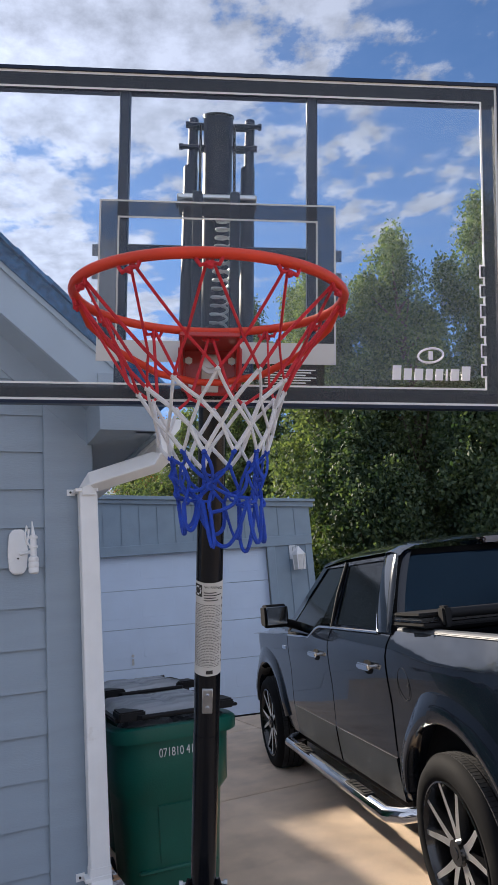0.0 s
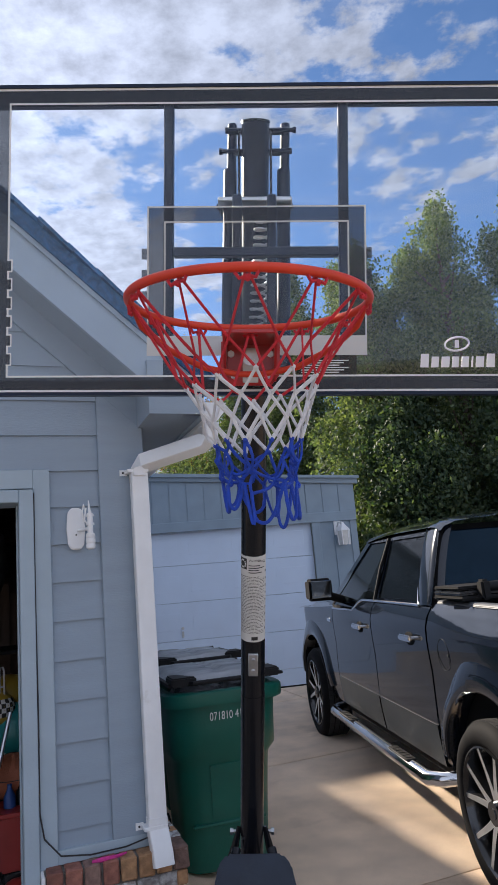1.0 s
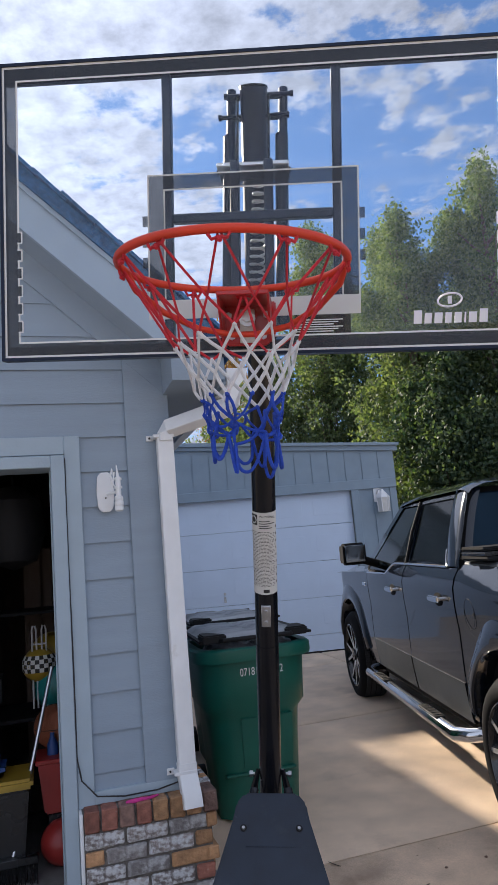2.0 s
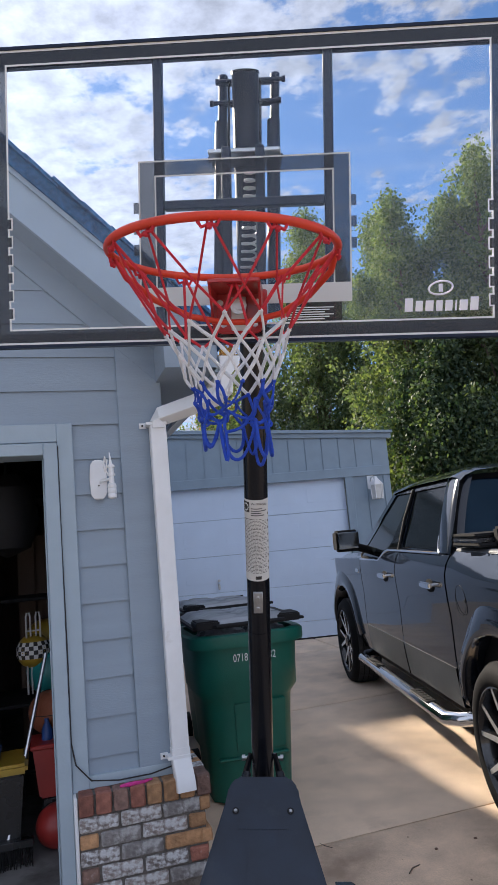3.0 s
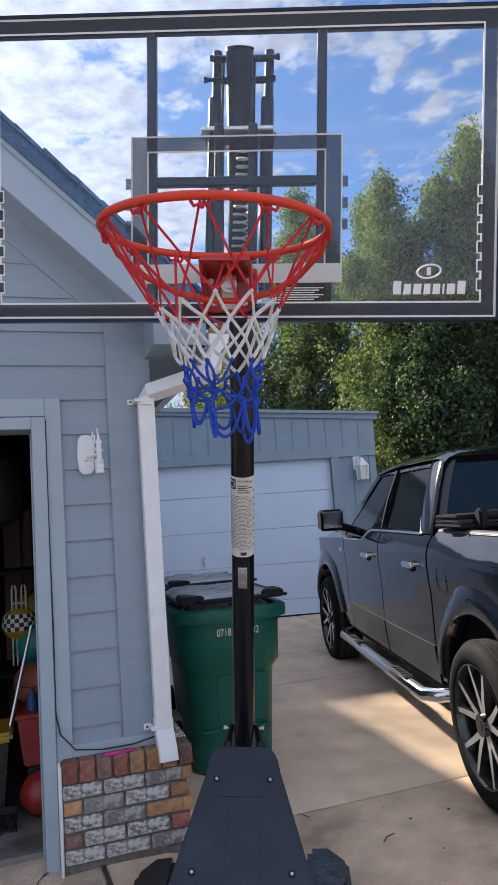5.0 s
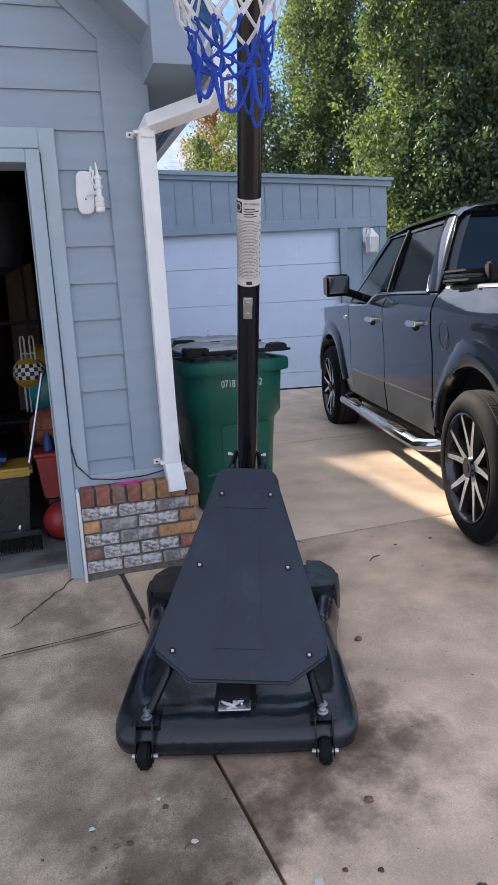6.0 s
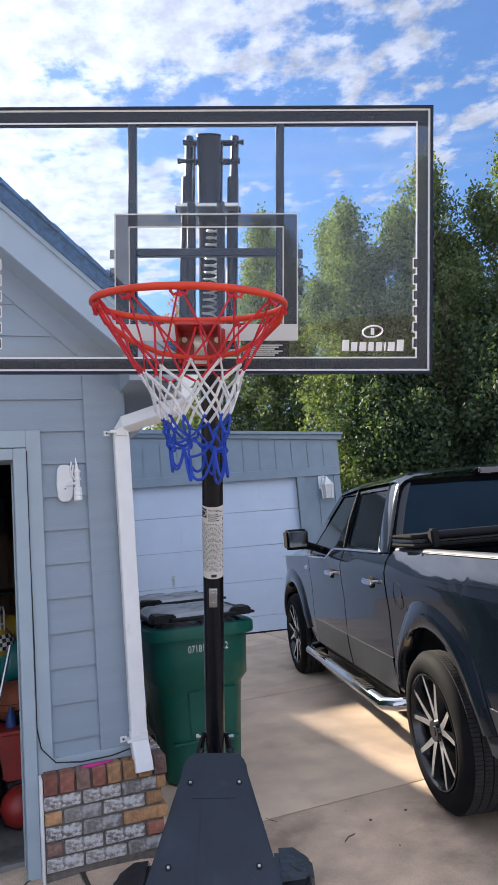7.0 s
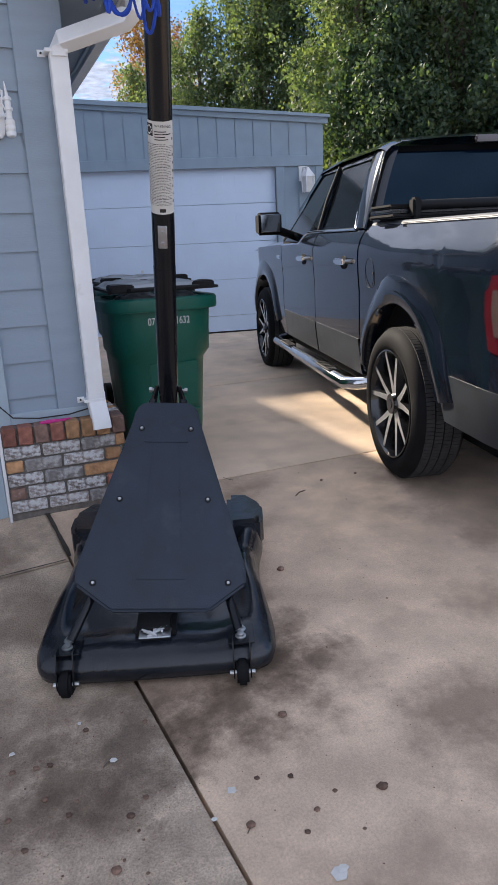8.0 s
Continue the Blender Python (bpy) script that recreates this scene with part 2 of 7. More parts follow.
M = {
    "paint": mat("grey_house_paint", (0.262, 0.322, 0.392), 0.6, var=0.05, scale=5, bump=0.12, bscale=90, stretch=(0.4, 1, 3)),
    "trim": mat("grey_trim_paint", (0.345, 0.42, 0.485), 0.55, var=0.05, scale=6, bump=0.1, bscale=70),
    "rake": mat("pale_fascia_paint", (0.31, 0.38, 0.46), 0.55, var=0.05, scale=6, bump=0.1, bscale=70),
    "white": mat("white_painted_metal", (0.78, 0.79, 0.80), 0.45, var=0.04, scale=9, bump=0.05, stain=(0.55, 0.52, 0.47), stain_scale=5, stain_at=0.66),
    "garage_paint": mat("blue_grey_garage_paint", (0.24, 0.31, 0.38), 0.65, var=0.06, scale=5, bump=0.15, bscale=50),
    # white door; the blue of its skylight is put into the base colour
    "garage_door": mat("blue_lit_garage_door_paint", (0.57, 0.67, 0.82), 0.5, var=0.03, scale=3, bump=0.06, bscale=120),
    "shingle": mat("slate_blue_shingle", (0.045, 0.12, 0.25), 0.9, spec=0.2, var=0.3, scale=40, bump=0.6, bscale=120, rnd=0.2),
    "concrete": mat("tan_concrete", (0.64, 0.485, 0.35), 0.72, var=0.22, scale=4.5, bump=0.2, bscale=240, stain=(0.36, 0.26, 0.185), stain_scale=1.6, stain_at=0.54, speckle=0.14),
    "concrete_rough": mat("worn_grey_concrete", (0.57, 0.45, 0.335), 0.85, var=0.22, scale=6, bump=0.55, bscale=150, stain=(0.36, 0.275, 0.20), stain_scale=2.2, stain_at=0.54, speckle=0.26),
    # far slabs: tanner, and lightened in colour for the soft sun on them
    "concrete_tan": mat("soft_lit_tan_concrete", (0.74, 0.575, 0.42), 0.72, var=0.16, scale=3.0, bump=0.2, bscale=240, stain=(0.50, 0.375, 0.27), stain_scale=1.3, stain_at=0.56, speckle=0.08),
    # ground colour raised so that it reflects sunlight onto the shaded walls
    "earth": mat("light_bouncing_earth", (0.33, 0.29, 0.23), 0.95, var=0.3, scale=4, bump=0.5, bscale=40),
    "joint": mat("dark_joint", (0.05, 0.042, 0.035), 0.95, var=0.4, scale=30, bump=0.4, bscale=80),
    "brick_red": mat("red_brick", (0.30, 0.125, 0.09), 0.85, var=0.3, scale=25, bump=0.6, bscale=90, stain=(0.55, 0.52, 0.48), stain_scale=14, stain_at=0.62, rnd=0.3),
    "brick_orange": mat("orange_brick", (0.42, 0.24, 0.12), 0.85, var=0.3, scale=25, bump=0.6, bscale=90, stain=(0.5, 0.46, 0.4), stain_scale=12, stain_at=0.66, rnd=0.25),
    "brick_white": mat("whitewashed_brick", (0.25, 0.215, 0.20), 0.85, var=0.35, scale=40, bump=0.7, bscale=80, stain=(0.60, 0.61, 0.62), stain_scale=46, stain_at=0.41, rnd=0.25, stretch=(0.8, 1, 1)),
    "brick_grey": mat("grey_worn_brick", (0.27, 0.255, 0.25), 0.85, var=0.3, scale=40, bump=0.7, bscale=80, stain=(0.46, 0.46, 0.46), stain_scale=22, stain_at=0.48, rnd=0.2),
    "brick_brown": mat("brown_brick", (0.21, 0.13, 0.105), 0.85, var=0.3, scale=30, bump=0.6, bscale=90, stain=(0.45, 0.43, 0.42), stain_scale=16, stain_at=0.60, rnd=0.25),
    "mortar": mat("grey_mortar", (0.16, 0.145, 0.13), 0.95, var=0.3, scale=30, bump=0.6, bscale=120),
    "black_metal": mat("black_powder_coat", (0.006, 0.007, 0.010), 0.22, var=0.2, scale=8, bump=0.0, coat=0.05, spec=0.35),
    "navy_metal": mat("dark_blue_black_steel", (0.004, 0.012, 0.036), 0.38, var=0.2, scale=8, bump=0.0, spec=0.28),
    "plastic": mat("black_moulded_plastic", (0.013, 0.015, 0.018), 0.27, var=0.25, scale=4, bump=0.06, bscale=14, stain=(0.05, 0.052, 0.055), stain_scale=3, stain_at=0.6),
    "cover": mat("slate_black_plastic_cover", (0.011, 0.018, 0.033), 0.44, var=0.3, scale=7, bump=0.10, bscale=160, stain=(0.030, 0.036, 0.048), stain_scale=5, stain_at=0.56),
    "tank": mat("glossy_blow_moulded_plastic", (0.012, 0.015, 0.021), 0.20, var=0.3, scale=6, bump=0.5, bscale=11, stain=(0.035, 0.038, 0.043), stain_scale=5, stain_at=0.6),
    "orange": mat("orange_red_rim_enamel", (0.62, 0.048, 0.016), 0.42, var=0.1, scale=12, bump=0.03, coat=0.08, spec=0.35),
    "redpart": mat("red_bracket_enamel", (0.42, 0.02, 0.02), 0.35, var=0.12, scale=12, bump=0.04, coat=0.3),
    "net_red": mat("red_net_cord", (0.55, 0.02, 0.03), 0.8, var=0.2, scale=60, bump=0.5, bscale=500),
    "net_white": mat("white_net_cord", (0.72, 0.72, 0.73), 0.8, var=0.08, scale=60, bump=0.5, bscale=500),
    "net_blue": mat("blue_net_cord", (0.014, 0.06, 0.46), 0.6, var=0.2, scale=60, bump=0.5, bscale=500),
    "steel": mat("zinc_steel", (0.55, 0.56, 0.57), 0.32, 1.0, var=0.15, scale=30, bump=0.08),
    "chrome": mat("chrome", (0.75, 0.76, 0.78), 0.10, 1.0, var=0.05, scale=10, bump=0.02),
    "acrylic": glass("clear_acrylic", (0.97, 0.99, 1.0), 0.0, 1.36),
    "film_grey": film_mat("grey_printed_film", (0.036, 0.043, 0.057), 0.62),
    "film_smoke": film_mat("smoke_printed_film", (0.035, 0.03, 0.03), 0.55),
    "film_white": film_mat("white_printed_film", (0.75, 0.75, 0.74), 1.0),
    "film_pale": film_mat("pale_printed_film", (0.62, 0.62, 0.60), 0.85),
    "car": mat("black_car_paint_dusty", (0.005, 0.0075, 0.014), 0.11, var=0.3, scale=3, bump=0.0, coat=0.65, spec=0.25, stain=(0.012, 0.014, 0.019), stain_scale=1.4, stain_at=0.62),
    "car_dust": mat("dusty_grey_rocker_paint", (0.012, 0.016, 0.023), 0.5, var=0.35, scale=6, bump=0.02, coat=0.0),
    # base blued too, painting in the clear sky mirrored by the back window
    "car_glass": mat("sky_blued_dark_glass", (0.006, 0.015, 0.034), 0.03, var=0.1, scale=2, bump=0.0),
    "side_glass": mat("dark_smoked_glass", (0.008, 0.011, 0.014), 0.03, var=0.1, scale=2, bump=0.0),
    "car_inner": mat("dark_inner_body", (0.006, 0.006, 0.007), 0.7, spec=0.15, var=0.2, bump=0),
    "trimblack": mat("black_rubber_trim", (0.010, 0.010, 0.011), 0.65, spec=0.25, var=0.2, bump=0.1),
    "mirror": mat("dark_mirror_glass", (0.22, 0.24, 0.26), 0.03, 1.0, var=0.03, bump=0),
    # tread paler than the sidewall: dust, plus sky light put into the colour
    "tread": mat("dusty_skylit_tread", (0.040, 0.040, 0.042), 0.75, spec=0.3, var=0.25, scale=12, bump=0.1, bscale=90),
    "tyre": mat("tyre_rubber", (0.010, 0.010, 0.011), 0.75, spec=0.12, var=0.25, scale=10, bump=0.05, bscale=120, stain=(0.03, 0.028, 0.026), stain_scale=8, stain_at=0.62),
    "rim_black": mat("gloss_black_wheel", (0.01, 0.01, 0.011), 0.2, var=0.1, bump=0, coat=0.6),
    "rim_face": mat("machined_alloy", (0.85, 0.85, 0.86), 0.3, 0.9, var=0.1, scale=20, bump=0.03),
    "rail": mat("dark_bed_rail_plastic", (0.10, 0.105, 0.115), 0.4, var=0.1, scale=10, bump=0.1, bscale=200),
    "tail_red": mat("red_tail_lens", (0.05, 0.003, 0.008), 0.12, var=0.1, bump=0, coat=0.3),
    "tail_clear": mat("smoky_tail_lens", (0.05, 0.032, 0.032), 0.12, var=0.1, bump=0, coat=1.0),
    "bin": mat("green_bin_plastic", (0.008, 0.11, 0.078), 0.40, var=0.12, scale=5, bump=0.1, bscale=120, stain=(0.012, 0.11, 0.085), stain_scale=4, stain_at=0.62),
    # lid colour lightened to carry the sky reflected along its flat top
    "lid": mat("sky_paled_lid_plastic", (0.60, 0.61, 0.63), 0.22, var=0.25, scale=6, bump=0.04, bscale=60, stain=(0.17, 0.17, 0.18), stain_scale=4.5, stain_at=0.60, stretch=(0.5, 1.6, 1)),
    "bag": mat("grey_rubbish_bag_film", (0.10, 0.10, 0.105), 0.28, var=0.35, scale=9, bump=0.6, bscale=26),
    "ink": mat("white_print", (0.72, 0.74, 0.74), 0.6, var=0.04, bump=0),
    "inkblack": mat("black_print", (0.02, 0.02, 0.02), 0.6, var=0.04, bump=0),
    "label": mat("pale_paper_label", (0.62, 0.62, 0.60), 0.5, var=0.06, scale=20, bump=0.03, stain=(0.3, 0.3, 0.3), stain_scale=10, stain_at=0.66),
    "bark": mat("grey_brown_bark", (0.13, 0.10, 0.075), 0.9, var=0.35, scale=14, bump=0.8, bscale=40, stretch=(1, 1, 0.3)),
    # wood and plastics inside the doorway darkened: the room's dimness is in their colour
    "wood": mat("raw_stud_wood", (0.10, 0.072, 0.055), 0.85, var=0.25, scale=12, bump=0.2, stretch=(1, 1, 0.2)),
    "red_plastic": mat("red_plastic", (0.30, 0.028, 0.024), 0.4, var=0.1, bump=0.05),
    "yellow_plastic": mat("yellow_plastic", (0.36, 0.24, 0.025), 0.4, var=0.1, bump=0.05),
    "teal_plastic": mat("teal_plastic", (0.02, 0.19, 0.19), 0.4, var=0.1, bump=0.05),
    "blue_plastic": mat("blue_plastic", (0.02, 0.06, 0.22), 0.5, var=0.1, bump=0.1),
    "ball": mat("orange_brown_ball_rubber", (0.30, 0.095, 0.045), 0.6, var=0.1, bump=0.5, bscale=300),
    "cable": mat("black_cable", (0.015, 0.015, 0.017), 0.5, var=0.1, bump=0),
    "pink": mat("pink_cloth", (0.55, 0.04, 0.25), 0.8, var=0.2, scale=60, bump=0.3),
    # indoor floor given a darker concrete, standing in for the shade indoors
    "garage_floor": mat("shade_dark_garage_concrete", (0.19, 0.185, 0.18), 0.8, var=0.2, scale=5, bump=0.2, stain=(0.05, 0.045, 0.04), stain_scale=2),
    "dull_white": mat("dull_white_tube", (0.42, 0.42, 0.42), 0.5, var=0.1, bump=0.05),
    "paper": mat("torn_white_paper", (0.68, 0.66, 0.62), 0.8, var=0.1, scale=40, bump=0.2),
    "stone": mat("dull_pebble", (0.17, 0.105, 0.075), 0.9, var=0.4, scale=80, bump=0.5, rnd=0.4),
}


tint_gloss(M["car_glass"], (0.45, 0.75, 1.0))


def add_stain_and_shade(m, spots, color):
    """Dark irregular stains on a slab surface, a few also standing in for shade: spots of (x, y, radius) in the drive's
    own plane.
    """
    nt = m.node_tree
    N, L = nt.nodes.new, nt.links.new
    b = nt.nodes["Principled BSDF"]
    old = b.inputs["Base Color"].links[0].from_socket
    co = N("ShaderNodeTexCoord")
    nz = N("ShaderNodeTexNoise"); nz.inputs["Scale"].default_value = 3.5; nz.inputs["Detail"].default_value = 8; nz.inputs["Roughness"].default_value = 0.7
    L(co.outputs["Object"], nz.inputs["Vector"])
    total = None
    for x, y, r in spots:
        d = N("ShaderNodeVectorMath"); d.operation = "DISTANCE"; d.inputs[1].default_value = (x, y, 0)
        fl = N("ShaderNodeVectorMath"); fl.operation = "MULTIPLY"; fl.inputs[1].default_value = (1, 1, 0)
        L(co.outputs["Object"], fl.inputs[0]); L(fl.outputs[0], d.inputs[0])
        mr = N("ShaderNodeMapRange"); mr.inputs["From Min"].default_value, mr.inputs["From Max"].default_value = r, 0.0
        mr.inputs["To Min"].default_value, mr.inputs["To Max"].default_value = 0.0, 0.68
        L(d.outputs["Value"], mr.inputs[0])
        if total is None:
            total = mr.outputs[0]
        else:
            mx = N("ShaderNodeMath"); mx.operation = "MAXIMUM"
            L(total, mx.inputs[0]); L(mr.outputs[0], mx.inputs[1]); total = mx.outputs[0]
    ad = N("ShaderNodeMath"); ad.operation = "MULTIPLY_ADD"; ad.inputs[1].default_value = 1.5; ad.inputs[2].default_value = -0.75
    L(nz.outputs[0], ad.inputs[0])
    sm = N("ShaderNodeMath"); sm.operation = "ADD"
    L(ad.outputs[0], sm.inputs[0]); L(total, sm.inputs[1])
    rp = N("ShaderNodeMapRange"); rp.inputs["From Min"].default_value, rp.inputs["From Max"].default_value = 0.22, 0.62
    rp.inputs["To Max"].default_value = 0.62
    mm = N("ShaderNodeMath"); mm.operation = "MULTIPLY"
    st = N("ShaderNodeMath"); st.operation = "GREATER_THAN"; st.inputs[1].default_value = 0.001
    L(total, st.inputs[0]); L(sm.outputs[0], rp.inputs[0]); L(rp.outputs[0], mm.inputs[0]); L(st.outputs[0], mm.inputs[1])
    mix = N("ShaderNodeMix"); mix.data_type = "RGBA"; mix.inputs[7].default_value = (*color, 1)
    L(mm.outputs[0], mix.inputs[0]); L(old, mix.inputs[6]); L(mix.outputs[2], b.inputs["Base Color"])


# the spots near (-0.45, -0.35) and (-0.95, -0.3) paint shade as well as stains
add_stain_and_shade(M["concrete"], [(0.55, -1.45, 0.40), (0.50, -1.35, 0.26), (0.9, -2.1, 0.4), (-0.5, -2.0, 0.8), (0.50, -1.15, 0.30), (-0.35, -1.55, 0.75), (0.1, -1.55, 0.55), (1.4, -2.4, 0.6), (-0.9, -1.0, 0.6), (-0.45, -0.35, 0.55), (-0.95, -0.3, 0.7), (-0.3, -0.9, 0.5), (2.6, 0.3, 0.8)], (0.125, 0.082, 0.056))
add_stain_and_shade(M["concrete_rough"], [(0.55, -1.45, 0.40), (0.50, -1.35, 0.26), (0.9, -2.1, 0.4), (-0.5, -2.0, 0.8), (0.50, -1.15, 0.30), (-0.35, -1.55, 0.75), (0.1, -1.55, 0.55), (1.4, -2.4, 0.6), (-0.9, -1.0, 0.6), (-0.45, -0.35, 0.55), (-0.95, -0.3, 0.7), (-0.3, -0.9, 0.5), (2.6, 0.3, 0.8)], (0.125, 0.082, 0.056))

add_stain_and_shade(M["concrete"], [(0.53, -1.55, 0.26), (0.60, -1.38, 0.22), (0.46, -1.75, 0.36), (0.30, -1.86, 0.34), (0.02, -1.80, 0.34), (-0.22, -1.80, 0.40), (0.62, -1.62, 0.34)], (0.075, 0.045, 0.028))
# fresh spill round the front corner of the tank
add_stain_and_shade(M["concrete"], [(0.47, -1.56, 0.30), (0.42, -1.68, 0.34), (0.26, -1.74, 0.36), (0.08, -1.76, 0.34)], (0.07, 0.042, 0.024))
add_stain_and_shade(M["concrete_rough"], [(-0.10, -1.76, 0.36), (-0.28, -1.80, 0.42)], (0.075, 0.048, 0.03))


def leaf_mat(name, a, b, thin=0.34):
    m = bpy.data.materials.new(name)
    m.use_nodes = True
    nt = m.node_tree
    N, L = nt.nodes.new, nt.links.new
    p = nt.nodes["Principled BSDF"]
    p.inputs["Roughness"].default_value, p.inputs["Specular IOR Level"].default_value = 0.55, 0.3
    g = N("ShaderNodeNewGeometry")
    r = N("ShaderNodeValToRGB")
    r.color_ramp.elements[0].color, r.color_ramp.elements[1].color = (*a, 1), (*b, 1)
    L(g.outputs["Random Per Island"], r.inputs[0])
    L(r.outputs[0], p.inputs["Base Color"])
    t = N("ShaderNodeBsdfTranslucent")
    tc = N("ShaderNodeVectorMath"); tc.operation = "MULTIPLY"; tc.inputs[1].default_value = (1.5, 1.6, 0.5)
    L(r.outputs[0], tc.inputs[0]); L(tc.outputs[0], t.inputs[0])
    mx = N("ShaderNodeMixShader"); mx.inputs[0].default_value = thin
    L(p.outputs[0], mx.inputs[1]); L(t.outputs[0], mx.inputs[2])
    L(mx.outputs[0], nt.nodes["Material Output"].inputs[0])
    return m


M["leaf"] = leaf_mat("green_leaf", (0.026, 0.054, 0.036), (0.115, 0.155, 0.085))
# paler copy of the leaf for far crowns; sunlight and haze are in its colour
M["leaf_far"] = leaf_mat("sunlit_hazy_leaf", (0.05, 0.083, 0.053), (0.185, 0.225, 0.122), 0.42)
M["leaf_autumn"] = leaf_mat("autumn_leaf", (0.22, 0.08, 0.03), (0.28, 0.2, 0.06))


# ---- building blocks ----
def thing(name, label, category, m=None, group="", kind=""):
    ob = new(name)
    ob.empty_display_size = 0.1
    if m is not None:
        ob.matrix_world = m
    return tagged(ob, label, category, group, kind)


def finish(ob, bm, material, smooth=40):
    bmesh.ops.recalc_face_normals(bm, faces=bm.faces)
    if smooth:
        lim = radians(smooth)
        for f in bm.faces:
            f.smooth = True
        for e in bm.edges:
            e.smooth = len(e.link_faces) == 2 and e.calc_face_angle(0) < lim
    bm.to_mesh(ob.data)
    bm.free()
    for k in (material if isinstance(material, (list, tuple)) else [material]):
        ob.data.materials.append(M[k])
    return ob


def part(name, bm, material, parent=None, label="", smooth=40):
    ob = new(name, bpy.data.meshes.new(name))
    finish(ob, bm, material, smooth)
    if parent is not None:
        ob.parent = parent
    if label:
        tagged(ob, label)
    return ob


def solo(name, bm, material, label, category, m=None, group="", kind="", smooth=40):
    ob = part(name, bm, material, None, "", smooth)
    if m is not None:
        ob.matrix_world = m
    return tagged(ob, label, category, group, kind)


def B_():
    return bmesh.new()


def box(bm, lo, hi, bevel=0.0, m=None, seg=1):
    r = bmesh.ops.create_cube(bm, size=1.0)
    vs = r["verts"]
    s = [hi[k] - lo[k] for k in range(3)]
    c = [(hi[k] + lo[k]) / 2 for k in range(3)]
    for v in vs:
        v.co = Vector((v.co.x * s[0] + c[0], v.co.y * s[1] + c[1], v.co.z * s[2] + c[2]))
    if m is not None:
        bmesh.ops.transform(bm, matrix=m, verts=vs)
    if bevel:
        es = list({e for v in vs for e in v.link_edges})
        bmesh.ops.bevel(bm, geom=es, offset=bevel, segments=seg, affect="EDGES")
    return bm


def rod(bm, a, b, r, seg=16, r2=None, cap=True):
    a, b = Vector(a), Vector(b)
    d = b - a
    mm = Matrix.Translation((a + b) / 2) @ d.to_track_quat("Z", "Y").to_matrix().to_4x4()
    bmesh.ops.create_cone(bm, cap_ends=cap, segments=seg, radius1=r, radius2=r if r2 is None else r2, depth=d.length, matrix=mm)
    return bm


def sweep(bm, pts, r, seg=8, closed=False, flat=1.0):
    """A tube along points; r may be a number or one radius a point."""
    pts = [Vector(p) for p in pts]
    n = len(pts)
    rings = []
    prev = None
    for i, p in enumerate(pts):
        a = pts[i - 1] if (i > 0 or closed) else p
        b = pts[(i + 1) % n] if (i < n - 1 or closed) else p
        t = (b - a).normalized()
        ref = prev if prev is not None else (Vector((0, 0, 1)) if abs(t.z) < 0.9 else Vector((1, 0, 0)))
        u = (ref - t * ref.dot(t)).normalized()
        prev = u
        v = t.cross(u)
        rr = r[i] if isinstance(r, (list, tuple)) else r
        rings.append([bm.verts.new(p + (u * math.cos(k * 2 * math.pi / seg) + v * flat * math.sin(k * 2 * math.pi / seg)) * rr) for k in range(seg)])
    m = n if closed else n - 1
    for i in range(m):
        A, C = rings[i], rings[(i + 1) % n]
        for k in range(seg):
            bm.faces.new((A[k], A[(k + 1) % seg], C[(k + 1) % seg], C[k]))
    if not closed:
        bm.faces.new(rings[0][::-1]); bm.faces.new(rings[-1])
    return bm


def prism(bm, poly, lo, hi, axis=1, bevel=0.0):
    """A polygon of (a, b) pushed from lo to hi along an axis."""
    def at(a, b, c):
        return {0: (c, a, b), 1: (a, c, b), 2: (a, b, c)}[axis]
    A = [bm.verts.new(at(a, b, lo)) for a, b in poly]
    C = [bm.verts.new(at(a, b, hi)) for a, b in poly]
    n = len(poly)
    fs = [bm.faces.new(A), bm.faces.new(C[::-1])]
    for i in range(n):
        fs.append(bm.faces.new((A[i], C[i], C[(i + 1) % n], A[(i + 1) % n])))
    if bevel:
        bmesh.ops.recalc_face_normals(bm, faces=fs)
        bmesh.ops.bevel(bm, geom=list({e for f in fs for e in f.edges}), offset=bevel, segments=2, affect="EDGES")
    return bm


def lathe(bm, prof, seg=24, m=None, caps=True):
    """A profile of (radius, height) turned round z."""
    rings = [[bm.verts.new((r * math.cos(k * 2 * math.pi / seg), r * math.sin(k * 2 * math.pi / seg), z)) for k in range(seg)] for r, z in prof]
    for a, b in zip(rings, rings[1:]):
        for k in range(seg):
            bm.faces.new((a[k], a[(k + 1) % seg], b[(k + 1) % seg], b[k]))
    if caps and prof[0][0] > 1e-4:
        bm.faces.new(rings[0][::-1])
    if caps and prof[-1][0] > 1e-4:
        bm.faces.new(rings[-1])
    bmesh.ops.remove_doubles(bm, verts=[v for q in rings for v in q], dist=1e-5)
    if m is not None:
        bmesh.ops.transform(bm, matrix=m, verts=bm.verts)
    return bm


def axes(o, x, y, z):
    return Matrix(((x[0], y[0], z[0], o[0]), (x[1], y[1], z[1], o[1]), (x[2], y[2], z[2], o[2]), (0, 0, 0, 1)))


def smooth01(v):
    v = min(1.0, max(0.0, v))
    return v * v * (3 - 2 * v)


def ground_z(y, x=1.0):
    """The drive climbs gently from the street to the back garage, and rises a little towards the doorway."""
    up = 0.07 * smooth01((y - 1.9) / 0.95) * smooth01((-0.12 - x) / 0.45)
    return slope_z(y) + up


def slope_z(y):
    k = 1 / (1 + math.exp(-(y - 3.18) / 0.25))
    return (y - 3.18) * (0.07 * (1 - k) + 0.03 * k) if y < 12 else 0.2646


# ---- ground ----
HU = Vector((0.9437, 0.3309, 0)); HW = Vector((-0.3309, 0.9437, 0)); HO = Vector((-0.644, 2.898, 0))
HM = axes(HO, HU, HW, (0, 0, 1))


